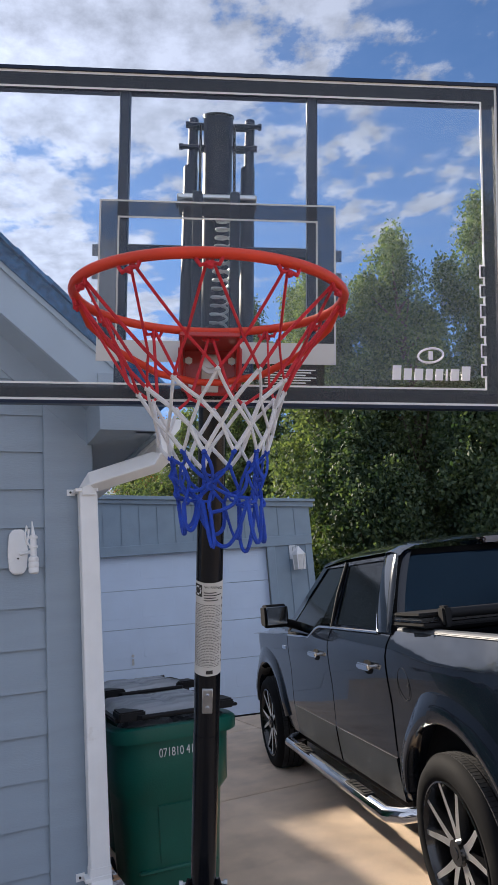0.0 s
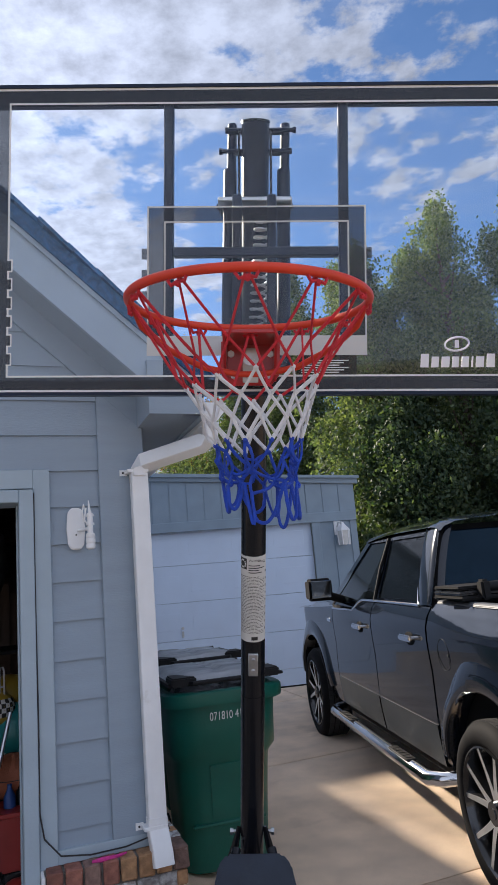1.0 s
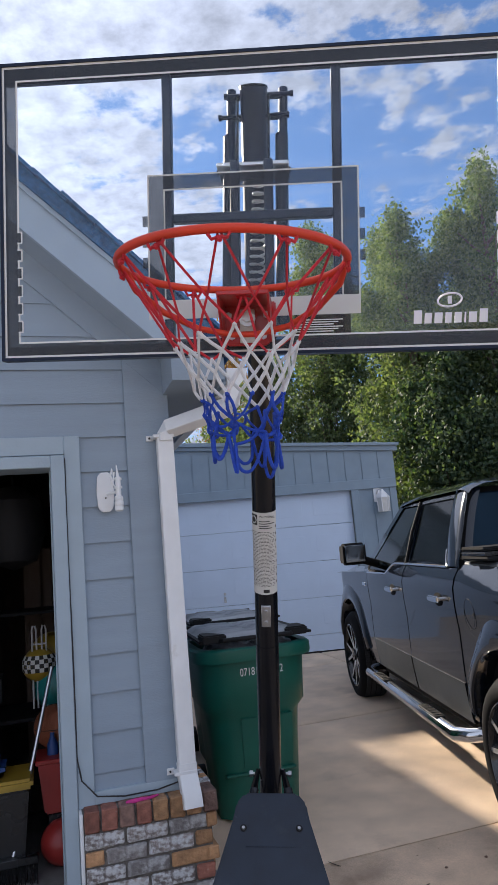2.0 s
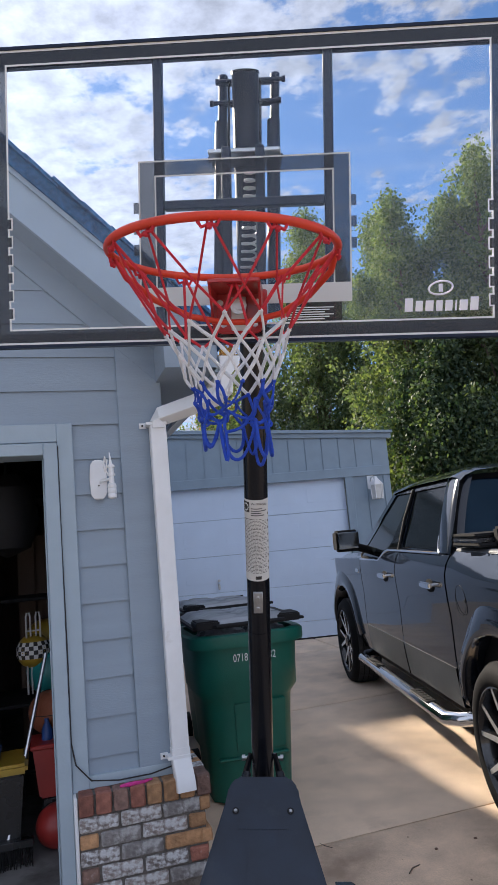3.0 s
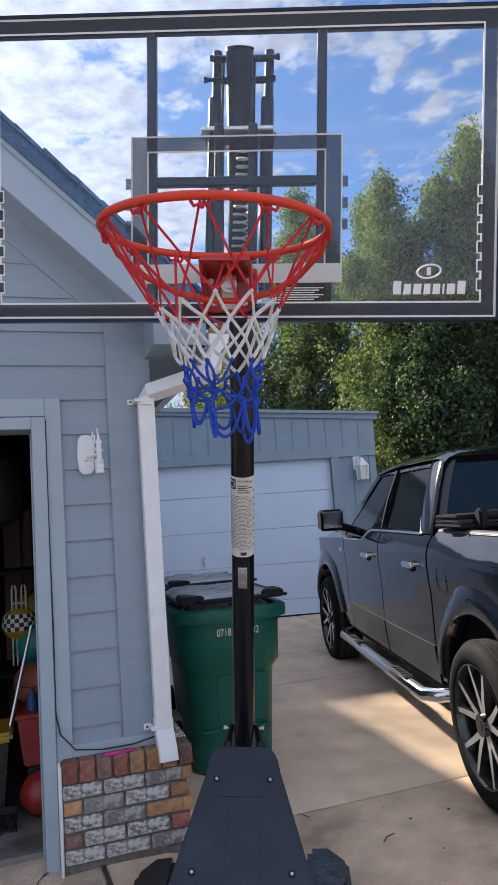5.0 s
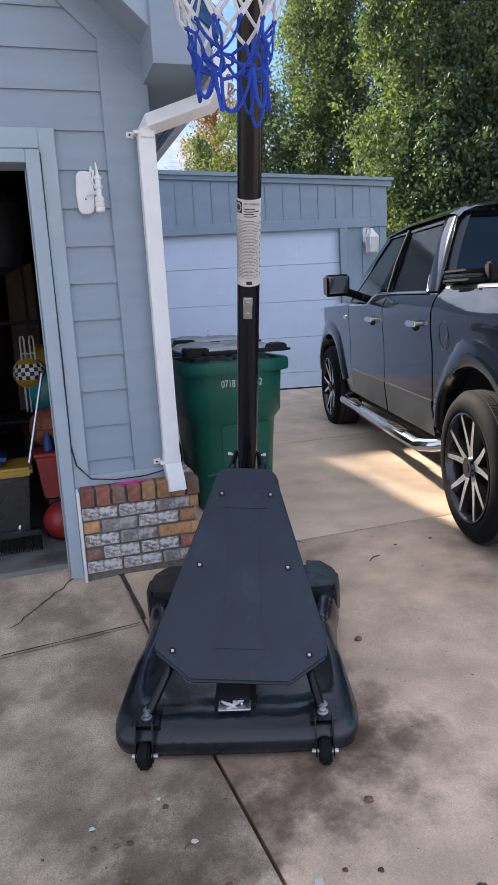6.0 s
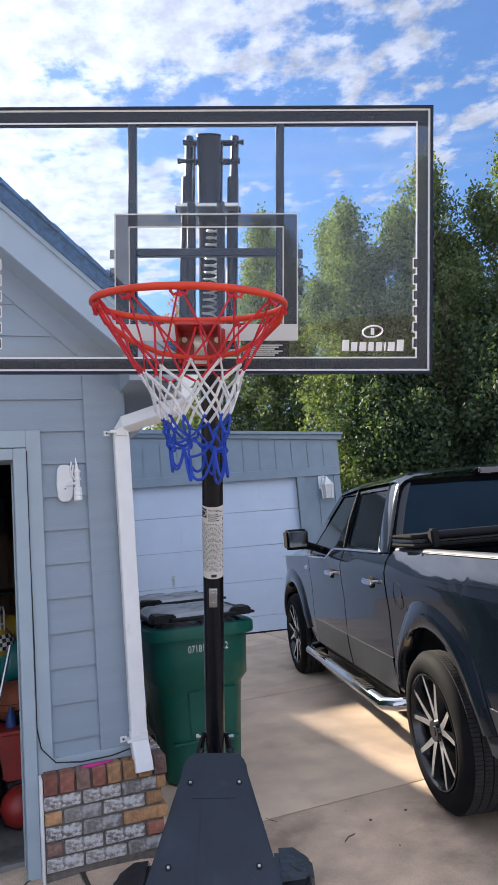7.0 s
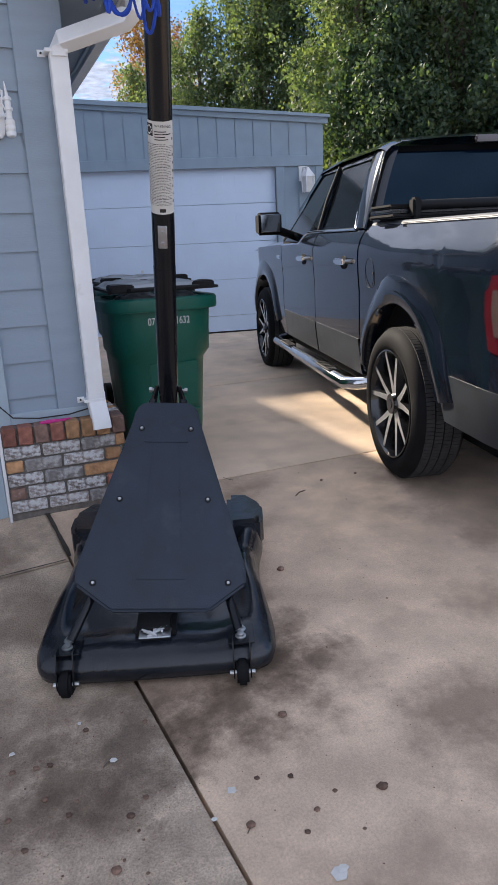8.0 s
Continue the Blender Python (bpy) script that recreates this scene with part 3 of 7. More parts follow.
def ground_sheet():
    bm = B_()
    xs = [-300, -60, -20, -8, -4, -2, 0, 2, 4, 8, 20, 60, 300]
    ys = [-300, -60, -20, -8, -4, -2, 0, 1, 2, 2.6, 3.2, 3.8, 5, 7, 9, 12, 20, 60, 300]
    g = [[bm.verts.new((x, y, (ground_z(max(y, -6)) - 0.07) + 0.0 * x)) for x in xs] for y in ys]
    for a, b in zip(g, g[1:]):
        for k in range(len(xs) - 1):
            bm.faces.new((a[k], a[k + 1], b[k + 1], b[k]))
    return solo("ground", bm, "earth", "plain ground round the concrete drive, made pale to bounce light", "ground", kind="structure")


ground_sheet()
drive = thing("driveway", "tan stained concrete drive in large jointed slabs", "driveway", HM, kind="structure")


def slab(u0, u1, w0, w1, parent):
    """One slab in the house's grid, with rounded edges and a skirt."""
    bm = B_()
    gap, nu, nw = 0.006, max(4, int((u1 - u0) / 0.25)), max(4, int((w1 - w0) / 0.25))
    us = [u0 + gap, u0 + gap, u0 + 0.02] + [u0 + (u1 - u0) * k / nu for k in range(1, nu)] + [u1 - 0.02, u1 - gap, u1 - gap]
    ga, gb = (0.013 if w0 > 2 else gap), (0.013 if w1 > 2 else gap)      # far joints widened to show from the camera
    ws = [w0 + ga, w0 + ga, w0 + 0.025] + [w0 + (w1 - w0) * k / nw for k in range(1, nw)] + [w1 - 0.025, w1 - gb, w1 - gb]

    def skew(u, w):
        return u + (-0.10 - 0.088 * w) * max(0.0, 1 - abs(u + 0.03) / 1.6)

    def z(i, j, u, w):
        p = HM @ Vector((u, w, 0))
        edge = 0.065 if i in (0, len(us) - 1) or j in (0, len(ws) - 1) else (0.007 if i in (1, len(us) - 2) or j in (1, len(ws) - 2) else 0)
        return ground_z(p.y, p.x) - edge + 0.004 * (noise.noise((p.x * 0.7, p.y * 0.7, 3)))
    g = [[bm.verts.new((skew(u, w), w, z(i, j, skew(u, w), w))) for i, u in enumerate(us)] for j, w in enumerate(ws)]
    for a, b in zip(g, g[1:]):
        for k in range(len(us) - 1):
            bm.faces.new((a[k], a[k + 1], b[k + 1], b[k]))
    return part("slab", bm, "concrete_rough" if u0 < -0.1 else "concrete_tan" if w0 > 0 else "concrete", parent, smooth=60)


for u0, u1 in ((-0.03, 3.2), (3.2, 6.6)):
    for w0, w1 in ((-7.3, -4.5), (-4.5, 0.1), (0.1, 2.55), (2.55, 5.0), (5.0, 7.6)):
        slab(u0, u1, w0, w1, drive)
for u0, u1 in ((-1.7, -0.03), (-4.6, -1.7)):
    for w0, w1 in ((-7.3, -4.5), (-4.5, -0.56), (-0.56, 0.18)):
        slab(u0, u1, w0, w1, drive)

# ---- house ----
SLOPE = 0.90            # rise of the roof for each metre along


def rake_z(u):
    return 3.05 - SLOPE * u


house = thing("house_front", "grey lap-sided house gable with open garage doorway", "house", HM, kind="structure")


def lap(u0, u1, z0, z1, cut=False):
    """One lap board, thicker at its lower edge; its upper end may follow the rake."""
    bm = B_()
    top0, top1 = z1, z1
    prof = [(-0.004, z1), (0.02, z1), (0.02, z0 - 0.012), (-0.016, z0 - 0.012)]
    A = [bm.verts.new((u0, y, z)) for y, z in prof]
    e1 = min(u1, (3.02 - z1) / SLOPE) if cut else u1
    e0 = min(u1, (3.02 - z0) / SLOPE) if cut else u1
    C = [bm.verts.new((e1 if z == z1 else e0, y, z)) for y, z in prof]
    bm.faces.new(A[::-1]); bm.faces.new(C)
    for k in range(4):
        bm.faces.new((A[k], A[(k + 1) % 4], C[(k + 1) % 4], C[k]))
    return part("lap_board", bm, "paint", house, smooth=0)


Z0, STEP = 0.644, 0.1735
lap(-0.232, 0.006, 0.545, Z0 + 0.012)
for k in range(9):
    lap(-0.232, 0.006, Z0 + k * STEP, Z0 + (k + 1) * STEP)
# unseen left jamb and wall, added to narrow the opening and dim the room
bm = B_(); box(bm, (-1.40, -0.03, 0.0), (-1.29, 0.14, 2.2), 0.003); part("outer_casing", bm, "trim", house)
for k in range(0, 9):
    lap(-4.2, -1.404, Z0 + k * STEP if k else 0.1, Z0 + (k + 1) * STEP)
for k in range(9, 26):
    z0 = Z0 + k * STEP
    if z0 < 2.6:
        lap(-4.2, 0.006, z0, z0 + STEP)
    else:
        lap(-4.2, 0.2, z0, z0 + STEP, True)
    if z0 > 4.9:
        break

bm = B_()   # wall behind the boards, round the opening
box(bm, (-0.36, 0.02, -0.1), (0.2, 0.14, 2.6))
box(bm, (-4.3, 0.02, 2.08), (-0.36, 0.14, 2.6)); box(bm, (-4.3, 0.02, -0.1), (-1.3, 0.14, 2.08))
prism(bm, [(-4.3, 2.6), (0.2, 2.6), (0.2, 2.76), (-2.3, 2.6 + 2.73 * SLOPE), (-4.3, 4.0)], 0.02, 0.14)
part("wall", bm, "paint", house)
bm = B_()   # side wall running back from the corner
box(bm, (0.06, 0.14, -0.1), (0.2, 6.0, 2.6))
part("side_wall", bm, "paint", house)
bm = B_(); box(bm, (0.0, -0.028, 0.545), (0.223, 0.02, 2.62), 0.003)
part("corner_board", bm, "paint", house)
bm = B_(); box(bm, (0.2, 0.02, 0.545), (0.226, 0.13, 2.62), 0.003)
part("corner_board", bm, "paint", house)
bm = B_(); box(bm, (-0.232, -0.03, 0.505), (0.226, 0.02, 0.56), 0.003)
part("sill_board", bm, "trim", house)
# casing in two steps round the opening
bm = B_(); box(bm, (-0.304, -0.03, 0.0), (-0.229, 0.02, 2.2), 0.003); part("outer_casing", bm, "trim", house)
bm = B_(); box(bm, (-1.36, -0.03, 2.11), (-0.304, 0.02, 2.2), 0.003); part("outer_casing", bm, "trim", house)
bm = B_(); box(bm, (-0.368, -0.045, -0.02), (-0.304, 0.14, 2.105), 0.004); part("inner_casing", bm, "trim", house)
bm = B_(); box(bm, (-1.36, -0.045, 2.045), (-0.368, 0.14, 2.105), 0.004); part("inner_casing", bm, "trim", house)
bm = B_(); box(bm, (-0.376, 0.06, -0.02), (-0.368, 0.12, 2.045), 0.002); part("door_stop", bm, "trim", house)

# gable trim: fascia along the rake, soffit, frieze, boxed return
def along_rake(name, t0, t1, y0, y1, ua, ub, material, label=""):
    bm = B_()
    prism(bm, [(ua, rake_z(ua) - t1), (ub, rake_z(ub) - t1), (ub, rake_z(ub) - t0), (ua, rake_z(ua) - t0)], y0, y1)
    return part(name, bm, material, house, label, smooth=0)


ZE = 2.40                # underside of the eave
bm = B_(); prism(bm, [(-2.4, rake_z(-2.4) - 0.32), ((3.05 - 0.32 - ZE) / SLOPE, ZE), (0.46, ZE), (0.46, rake_z(0.46) - 0.09), (-2.4, rake_z(-2.4) - 0.09)], -0.29, -0.265)
part("rake_fascia", bm, "rake", house, "pale grey fascia board", smooth=0)
along_rake("rake_moulding", 0.075, 0.115, -0.305, -0.265, -2.4, 0.46, "rake")
along_rake("soffit", 0.285, 0.30, -0.265, 0.02, -2.4, 0.30, "paint")
along_rake("frieze_board", 0.30, 0.46, -0.03, 0.0, -2.4, 0.2, "paint")
bm = B_(); prism(bm, [(0.2, ZE), (0.455, ZE), (0.455, 2.50), (0.3, 2.66), (0.2, 2.66)], -0.312, 0.03)
part("cornice_return", bm, "paint", house)
bm = B_(); box(bm, (0.2, 0.03, ZE), (0.455, 6.0, ZE + 0.015)); part("eave_soffit", bm, "paint", house)
bm = B_(); box(bm, (0.455, -0.262, ZE - 0.012), (0.475, 6.0, 2.53)); part("eave_fascia", bm, "rake", house)

roof = thing("roof", "slate blue asphalt shingle roof with a thick edge", "roof", HM, kind="structure")
bm = B_()
prism(bm, [(0.50, rake_z(0.50) - 0.085), (0.50, rake_z(0.50)), (-2.35, rake_z(-2.35)), (-2.35, rake_z(-2.35) - 0.085)], -0.32, 6.0)
part("deck", bm, "shingle", roof)
bm = B_(); prism(bm, [(-2.35, rake_z(-2.35) - 0.085), (-2.35, rake_z(-2.35)), (-5.6, rake_z(-2.35) - 3.25 * SLOPE), (-5.6, rake_z(-2.35) - 3.25 * SLOPE - 0.085)], -0.32, 6.0)
part("deck", bm, "shingle", roof)
ra = math.atan(SLOPE)
for k in range(24):          # shingle courses, whose butts step along the rake
    u = 0.505 - k * 0.128
    mm = Matrix.Translation((u, 0, rake_z(u) + 0.004)) @ Matrix.Rotation(ra, 4, "Y") @ Matrix.Rotation(radians(3.0), 4, "Y")
    bm = B_()
    box(bm, (-0.20, -0.335 - 0.006 * (k % 3), -0.004), (0.012, 6.0, 0.012), m=mm)
    part("shingle", bm, "shingle", roof, smooth=0)

# gutter and downspout
gutter = thing("gutter", "white metal eave gutter with end cap", "gutter", HM, kind="structure")
bm = B_()
prism(bm, [(0.478, 2.465), (0.478, 2.37), (0.53, 2.37), (0.575, 2.42), (0.585, 2.465)], -0.285, 6.0, 1)
part("trough", bm, "white", gutter)
spout = thing("downspout", "white rectangular metal downspout with elbow and kicked-out foot", "downspout", HM)


def square_pipe(bm, pts, w, d):
    rings = []
    pts = [Vector(p) for p in pts]
    for i, p in enumerate(pts):
        a, b = pts[max(i - 1, 0)], pts[min(i + 1, len(pts) - 1)]
        t = (b - a).normalized()
        side = Vector((1, 0, 0)) - t * t.x
        if side.length < 0.5:
            side = Vector((0, 0, -1)) - t * -t.z
        side.normalize()
        n = t.cross(side)
        rings.append([bm.verts.new(p + side * sx * w / 2 + n * sy * d / 2) for sx, sy in ((-1, -0.9), (-0.9, -1), (0.9, -1), (1, -0.9), (1, 0.9), (0.9, 1), (-0.9, 1), (-1, 0.9))])
    for A, C in zip(rings, rings[1:]):
        for k in range(8):
            bm.faces.new((A[k], A[(k + 1) % 8], C[(k + 1) % 8], C[k]))
    bm.faces.new(rings[0][::-1]); bm.faces.new(rings[-1])
    return bm


bm = B_(); square_pipe(bm, [(0.186, -0.065, 2.172), (0.187, -0.065, 1.2), (0.188, -0.065, 0.60)], 0.080, 0.058)
part("pipe", bm, "white", spout, smooth=30)
bm = B_(); square_pipe(bm, [(0.188, -0.066, 0.63), (0.188, -0.068, 0.578), (0.191, -0.128, 0.492), (0.192, -0.138, 0.452)], 0.086, 0.063)
part("foot", bm, "white", spout, smooth=30)
bm = B_(); square_pipe(bm, [(0.187, -0.065, 2.15), (0.187, -0.065, 2.182), (0.206, -0.075, 2.212), (0.47, -0.22, 2.278), (0.505, -0.24, 2.302), (0.512, -0.245, 2.372)], 0.066, 0.078)
part("elbow", bm, "white", spout, smooth=30)
for z in (2.165, 0.585):
    bm = B_(); box(bm, (0.125, -0.10, z), (0.228, -0.03, z + 0.016), 0.002); box(bm, (0.10, -0.034, z - 0.006), (0.135, -0.028, z + 0.022)); part("strap", bm, "white", spout)
    bm = B_(); rod(bm, (0.115, -0.04, z + 0.008), (0.115, -0.03, z + 0.008), 0.005, 8); part("screw", bm, "inkblack", spout)

# wall lamp stripped of its glass
lamp = thing("wall_lamp", "white wall lantern with its glass missing, on grey siding", "wall lamp", HM @ Matrix.Translation((-0.115, -0.012, 1.915)))
bm = B_()
prism(bm, [(-0.020, 0.097), (-0.036, 0.076), (-0.042, 0.0), (-0.036, -0.076), (-0.020, -0.097), (0.020, -0.097), (0.036, -0.076), (0.042, 0.0), (0.036, 0.076), (0.020, 0.097)], -0.022, 0.0, 1, 0.004)
part("back_plate", bm, "white", lamp)
bm = B_()
rod(bm, (0.01, -0.02, -0.01), (0.055, -0.10, -0.01), 0.008, 10)
rod(bm, (0.055, -0.10, -0.075), (0.055, -0.10, 0.06), 0.013, 12)
rod(bm, (0.055, -0.10, 0.06), (0.05, -0.10, 0.12), 0.008, 8, 0.002)
rod(bm, (0.055, -0.10, 0.045), (0.055, -0.10, 0.055), 0.018, 12)
rod(bm, (0.055, -0.10, 0.005), (0.055, -0.10, 0.015), 0.019, 12)
part("stem", bm, "white", lamp)
bm = B_(); rod(bm, (0.0, -0.022, -0.03), (0.0, -0.024, -0.03), 0.004, 8); part("screw", bm, "inkblack", lamp)
bm = B_(); lathe(bm, [(0.013, -0.03), (0.02, -0.035), (0.022, -0.05), (0.019, -0.055), (0.022, -0.06), (0.022, -0.075), (0.019, -0.08), (0.022, -0.085), (0.02, -0.10), (0.012, -0.105)], 14)
bmesh.ops.translate(bm, vec=(0.055, -0.10, 0), verts=bm.verts); part("lampholder", bm, "white", lamp)
bm = B_(); sweep(bm, [(0.03, -0.09, 0.02), (0.02, -0.1, 0.06), (0.028, -0.1, 0.10), (0.035, -0.09, 0.07)], 0.004, 6)
sweep(bm, [(0.05, -0.09, 0.0), (0.03, -0.1, 0.03), (0.038, -0.1, 0.085)], 0.004, 6); part("bent_frame", bm, "white", lamp)

# black cable down the casing and along the brick
bm = B_(); sweep(bm, [(-0.302, -0.036, 2.09), (-0.303, -0.036, 1.6), (-0.300, -0.036, 1.1), (-0.302, -0.036, 0.72), (-0.285, -0.04, 0.62), (-0.22, -0.045, 0.545), (-0.10, -0.05, 0.528), (0.05, -0.05, 0.53), (0.16, -0.05, 0.55), (0.25, -0.03, 0.56), (0.262, 0.04, 0.55)], 0.0034, 6)
solo("cable", bm, "cable", "thin black cable running down the door casing", "cable", HM)

# brick base
BH, CAPZ = 0.0695, 0.415
wains = thing("brick_base", "worn brick base, partly whitewashed, under grey siding", "brick wall", HM, kind="structure")
bm = B_(); box(bm, (-0.292, -0.098, -0.05), (0.278, 0.03, 0.50)); box(bm, (0.13, -0.05, -0.05), (0.29, 3.0, 0.495)); part("mortar", bm, "mortar", wains)
bm = B_(); box(bm, (-0.304, -0.112, -0.03), (-0.289, -0.03, 0.50), 0.004); part("edge_plaster", bm, "white", wains)


def brick_mesh(l, h, d, seed):
    bm = B_()
    box(bm, (-l / 2, -d / 2, -h / 2), (l / 2, d / 2, h / 2), 0.006)
    rr = random.Random(seed)
    for v in bm.verts:
        v.co += Vector([rr.uniform(-0.0022, 0.0022) for _ in range(3)])
    return bm


def brick(c, l, h, d, key, seed, turn=0):
    ob = part("brick", brick_mesh(l, h, d, seed), key, wains, smooth=25)
    ob.matrix_local = Matrix.Translation(c) @ Matrix.Rotation(turn, 4, "Z")
    return ob


rb = random.Random(5)
COURSES = (         # lengths and kinds of the face bricks, lowest course first
    ((0.180, "white"), (0.205, "white"), (0.189, "grey")),
    ((0.086, "brown"), (0.190, "white"), (0.205, "white"), (0.093, "red")),
    ((0.175, "white"), (0.195, "grey"), (0.204, "orange")),
    ((0.088, "orange"), (0.186, "grey"), (0.212, "white"), (0.088, "orange")),
    ((0.180, "white"), (0.190, "white"), (0.204, "grey")),
)
for row, course in enumerate(COURSES):
    z = 0.068 + BH * (row + 0.5)
    u = -0.289
    for l, kind_ in course:
        brick((u + l / 2, -0.085 + rb.uniform(-0.003, 0.003), z), l - 0.010, BH - 0.010, 0.05, "brick_" + kind_, rb.random())
        u += l
    for k in range(6):
        brick((0.278, -0.02 + 0.2 * k + 0.1 * (row % 2), z), 0.19, BH - 0.011, 0.05, rb.choice(["brick_white", "brick_orange", "brick_red"]), rb.random(), radians(90))
for k in range(8):
    key = ["brick_red", "brick_red", "brick_brown", "brick_red", "brick_orange", "brick_orange", "brick_orange", "brick_brown"][k]
    brick((-0.251 + k * 0.0755, -0.05, CAPZ + 0.048), 0.066, 0.09, 0.14, key, rb.random())
for k in range(4):
    brick((0.25, 0.08 + k * 0.0755, CAPZ + 0.046), 0.066, 0.085, 0.14, rb.choice(["brick_orange", "brick_white"]), rb.random(), radians(90))
bm = B_()
sweep(bm, [(-0.10, -0.09, 0.512), (-0.06, -0.1, 0.516), (0.0, -0.09, 0.513), (0.05, -0.07, 0.514)], [0.006, 0.01, 0.008, 0.004], 6, flat=0.5)
solo("cloth_scrap", bm, "pink", "scrap of pink cloth lying on the brick ledge", "cloth", HM)

# ---- inside the open doorway ----
room = thing("garage_interior", "dim unfinished garage interior with bare studs", "room", HM, kind="structure")
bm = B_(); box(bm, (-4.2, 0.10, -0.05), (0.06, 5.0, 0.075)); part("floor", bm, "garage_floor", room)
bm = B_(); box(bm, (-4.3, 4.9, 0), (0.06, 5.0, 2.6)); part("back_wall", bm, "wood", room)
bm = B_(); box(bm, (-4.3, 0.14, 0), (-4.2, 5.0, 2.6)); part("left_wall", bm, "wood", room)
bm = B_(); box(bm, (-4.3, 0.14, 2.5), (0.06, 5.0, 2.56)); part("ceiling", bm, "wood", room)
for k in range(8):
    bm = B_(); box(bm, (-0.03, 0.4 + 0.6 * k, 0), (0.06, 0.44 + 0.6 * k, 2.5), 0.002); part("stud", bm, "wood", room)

tote = thing("storage_tote", "black storage tote with yellow lid and red strap", "tote", HM @ Matrix.Translation((-0.765, 0.6, 0.076)))
bm = B_(); prism(bm, [(-0.2, 0), (0.2, 0), (0.24, 0.42), (-0.24, 0.42)], -0.15, 0.15, 1, 0.012); part("body", bm, "plastic", tote)
bm = B_(); box(bm, (-0.26, -0.17, 0.42), (0.26, 0.17, 0.47), 0.015, seg=2); part("lid", bm, "yellow_plastic", tote)
bm = B_(); box(bm, (-0.05, -0.178, 0.05), (0.0, -0.165, 0.48), 0.003); part("strap", bm, "net_red", tote)
bm = B_(); box(bm, (-0.2, -0.12, 0.47), (0.14, 0.12, 0.55), 0.03, seg=2)
solo("blue_bag", bm, "blue_plastic", "blue fabric bag lying on a tote lid", "bag", HM @ Matrix.Translation((-0.78, 0.6, 0.079)))
toolcase = thing("tool_case", "yellow and black tool case on a bag", "tool case", HM @ Matrix.Translation((-0.86, 0.62, 0.632)))
bm = B_(); box(bm, (-0.15, -0.08, 0), (0.12, 0.08, 0.09), 0.015, seg=2); part("body", bm, "yellow_plastic", toolcase)
bm = B_(); sweep(bm, [(-0.08, 0, 0.09), (-0.06, 0, 0.13), (0.04, 0, 0.13), (0.06, 0, 0.09)], 0.01, 6); part("handle", bm, "plastic", toolcase)
bucket = thing("red_crate", "red plastic crate holding dark bottles", "crate", HM @ Matrix.Translation((-0.345, 0.72, 0.076)))
bm = B_(); prism(bm, [(-0.11, 0.24), (0.11, 0.24), (0.14, 0.5), (-0.14, 0.5)], -0.13, 0.13, 1, 0.01); part("body", bm, "red_plastic", bucket)
bm = B_(); box(bm, (-0.15, -0.14, 0.485), (0.15, 0.14, 0.51), 0.006); part("rim", bm, "red_plastic", bucket)
bm = B_(); box(bm, (-0.10, -0.12, 0.0), (0.10, 0.12, 0.24), 0.01); part("stand", bm, "plastic", bucket)
for k in range(3):
    bm = B_(); lathe(bm, [(0.0, 0), (0.03, 0), (0.03, 0.14), (0.012, 0.18), (0.012, 0.2), (0, 0.2)], 10)
    solo("bottle", bm, ["blue_plastic", "plastic", "blue_plastic"][k], "dark bottle standing in a crate", "bottle", HM @ Matrix.Translation((-0.405 + 0.06 * k, 0.70 + 0.04 * (k % 2), 0.496)), "bottles in the crate")


def ball(name, r, key, c, label):
    bm = B_()
    bmesh.ops.create_uvsphere(bm, u_segments=28, v_segments=16, radius=r)
    ob = solo(name, bm, key, label, "ball", HM @ Matrix.Translation(c))
    return ob


ball("red_ball", 0.110, "red_plastic", (-0.372, 0.56, 0.187), "large red play ball on the garage floor")
b2 = ball("basketball", 0.119, "ball", (-0.385, 0.85, 0.70), "worn orange-brown basketball on a crate")
for k in range(2):
    bm = B_(); sweep(bm, [(0.1195 * math.cos(a), 0.1195 * math.sin(a), 0) if k else (0.1195 * math.cos(a), 0, 0.1195 * math.sin(a)) for a in [i * math.pi / 16 for i in range(32)]], 0.002, 5, closed=True)
    part("seam", bm, "inkblack", b2)
ball("teal_ball", 0.15, "teal_plastic", (-0.36, 1.05, 0.90), "teal play ball among stored things")
ball("yellow_ball", 0.13, "yellow_plastic", (-0.39, 1.2, 1.065), "yellow play ball among stored things")
chk = ball("checked_ball", 0.10, "yellow_plastic", (-0.462, 1.0, 1.03), "yellow ball with a black and white checked band")
for odd, key in ((1, "inkblack"), (0, "label")):
    bm = B_()
    for i in range(24):
        for j in range(4):
            if (i + j) % 2 == odd:
                a0, a1 = i * math.pi / 12, (i + 1) * math.pi / 12
                p0, p1 = radians(-22 + 14 * j), radians(-8 + 14 * j)
                q = [(0.1012 * math.cos(p) * math.cos(a), 0.1012 * math.cos(p) * math.sin(a), 0.1012 * math.sin(p)) for a, p in ((a0, p0), (a1, p0), (a1, p1), (a0, p1))]
                bm.faces.new([bm.verts.new(v) for v in q])
    tagged(part("check_band", bm, key, chk), kind="stuff")
# rack of dark things; the upper balls are placed to fit the camera's view
shelf = thing("storage_rack", "dark metal storage rack with stored things", "rack", HM @ Matrix.Translation((-0.72, 1.15, 0.076)))
for x in (-0.42, 0.42):
    for y in (-0.25, 0.25):
        bm = B_(); box(bm, (x - 0.015, y - 0.015, 0), (x + 0.015, y + 0.015, 1.9)); part("post", bm, "black_metal", shelf)
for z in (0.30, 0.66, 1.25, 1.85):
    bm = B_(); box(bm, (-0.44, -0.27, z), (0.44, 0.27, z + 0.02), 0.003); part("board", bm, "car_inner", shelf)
bm = B_(); box(bm, (-0.3, -0.2, 0.0), (0.1, 0.2, 0.5), 0.06, seg=3)
bmesh.ops.transform(bm, matrix=Matrix.Translation((0, 0, 0)), verts=bm.verts)
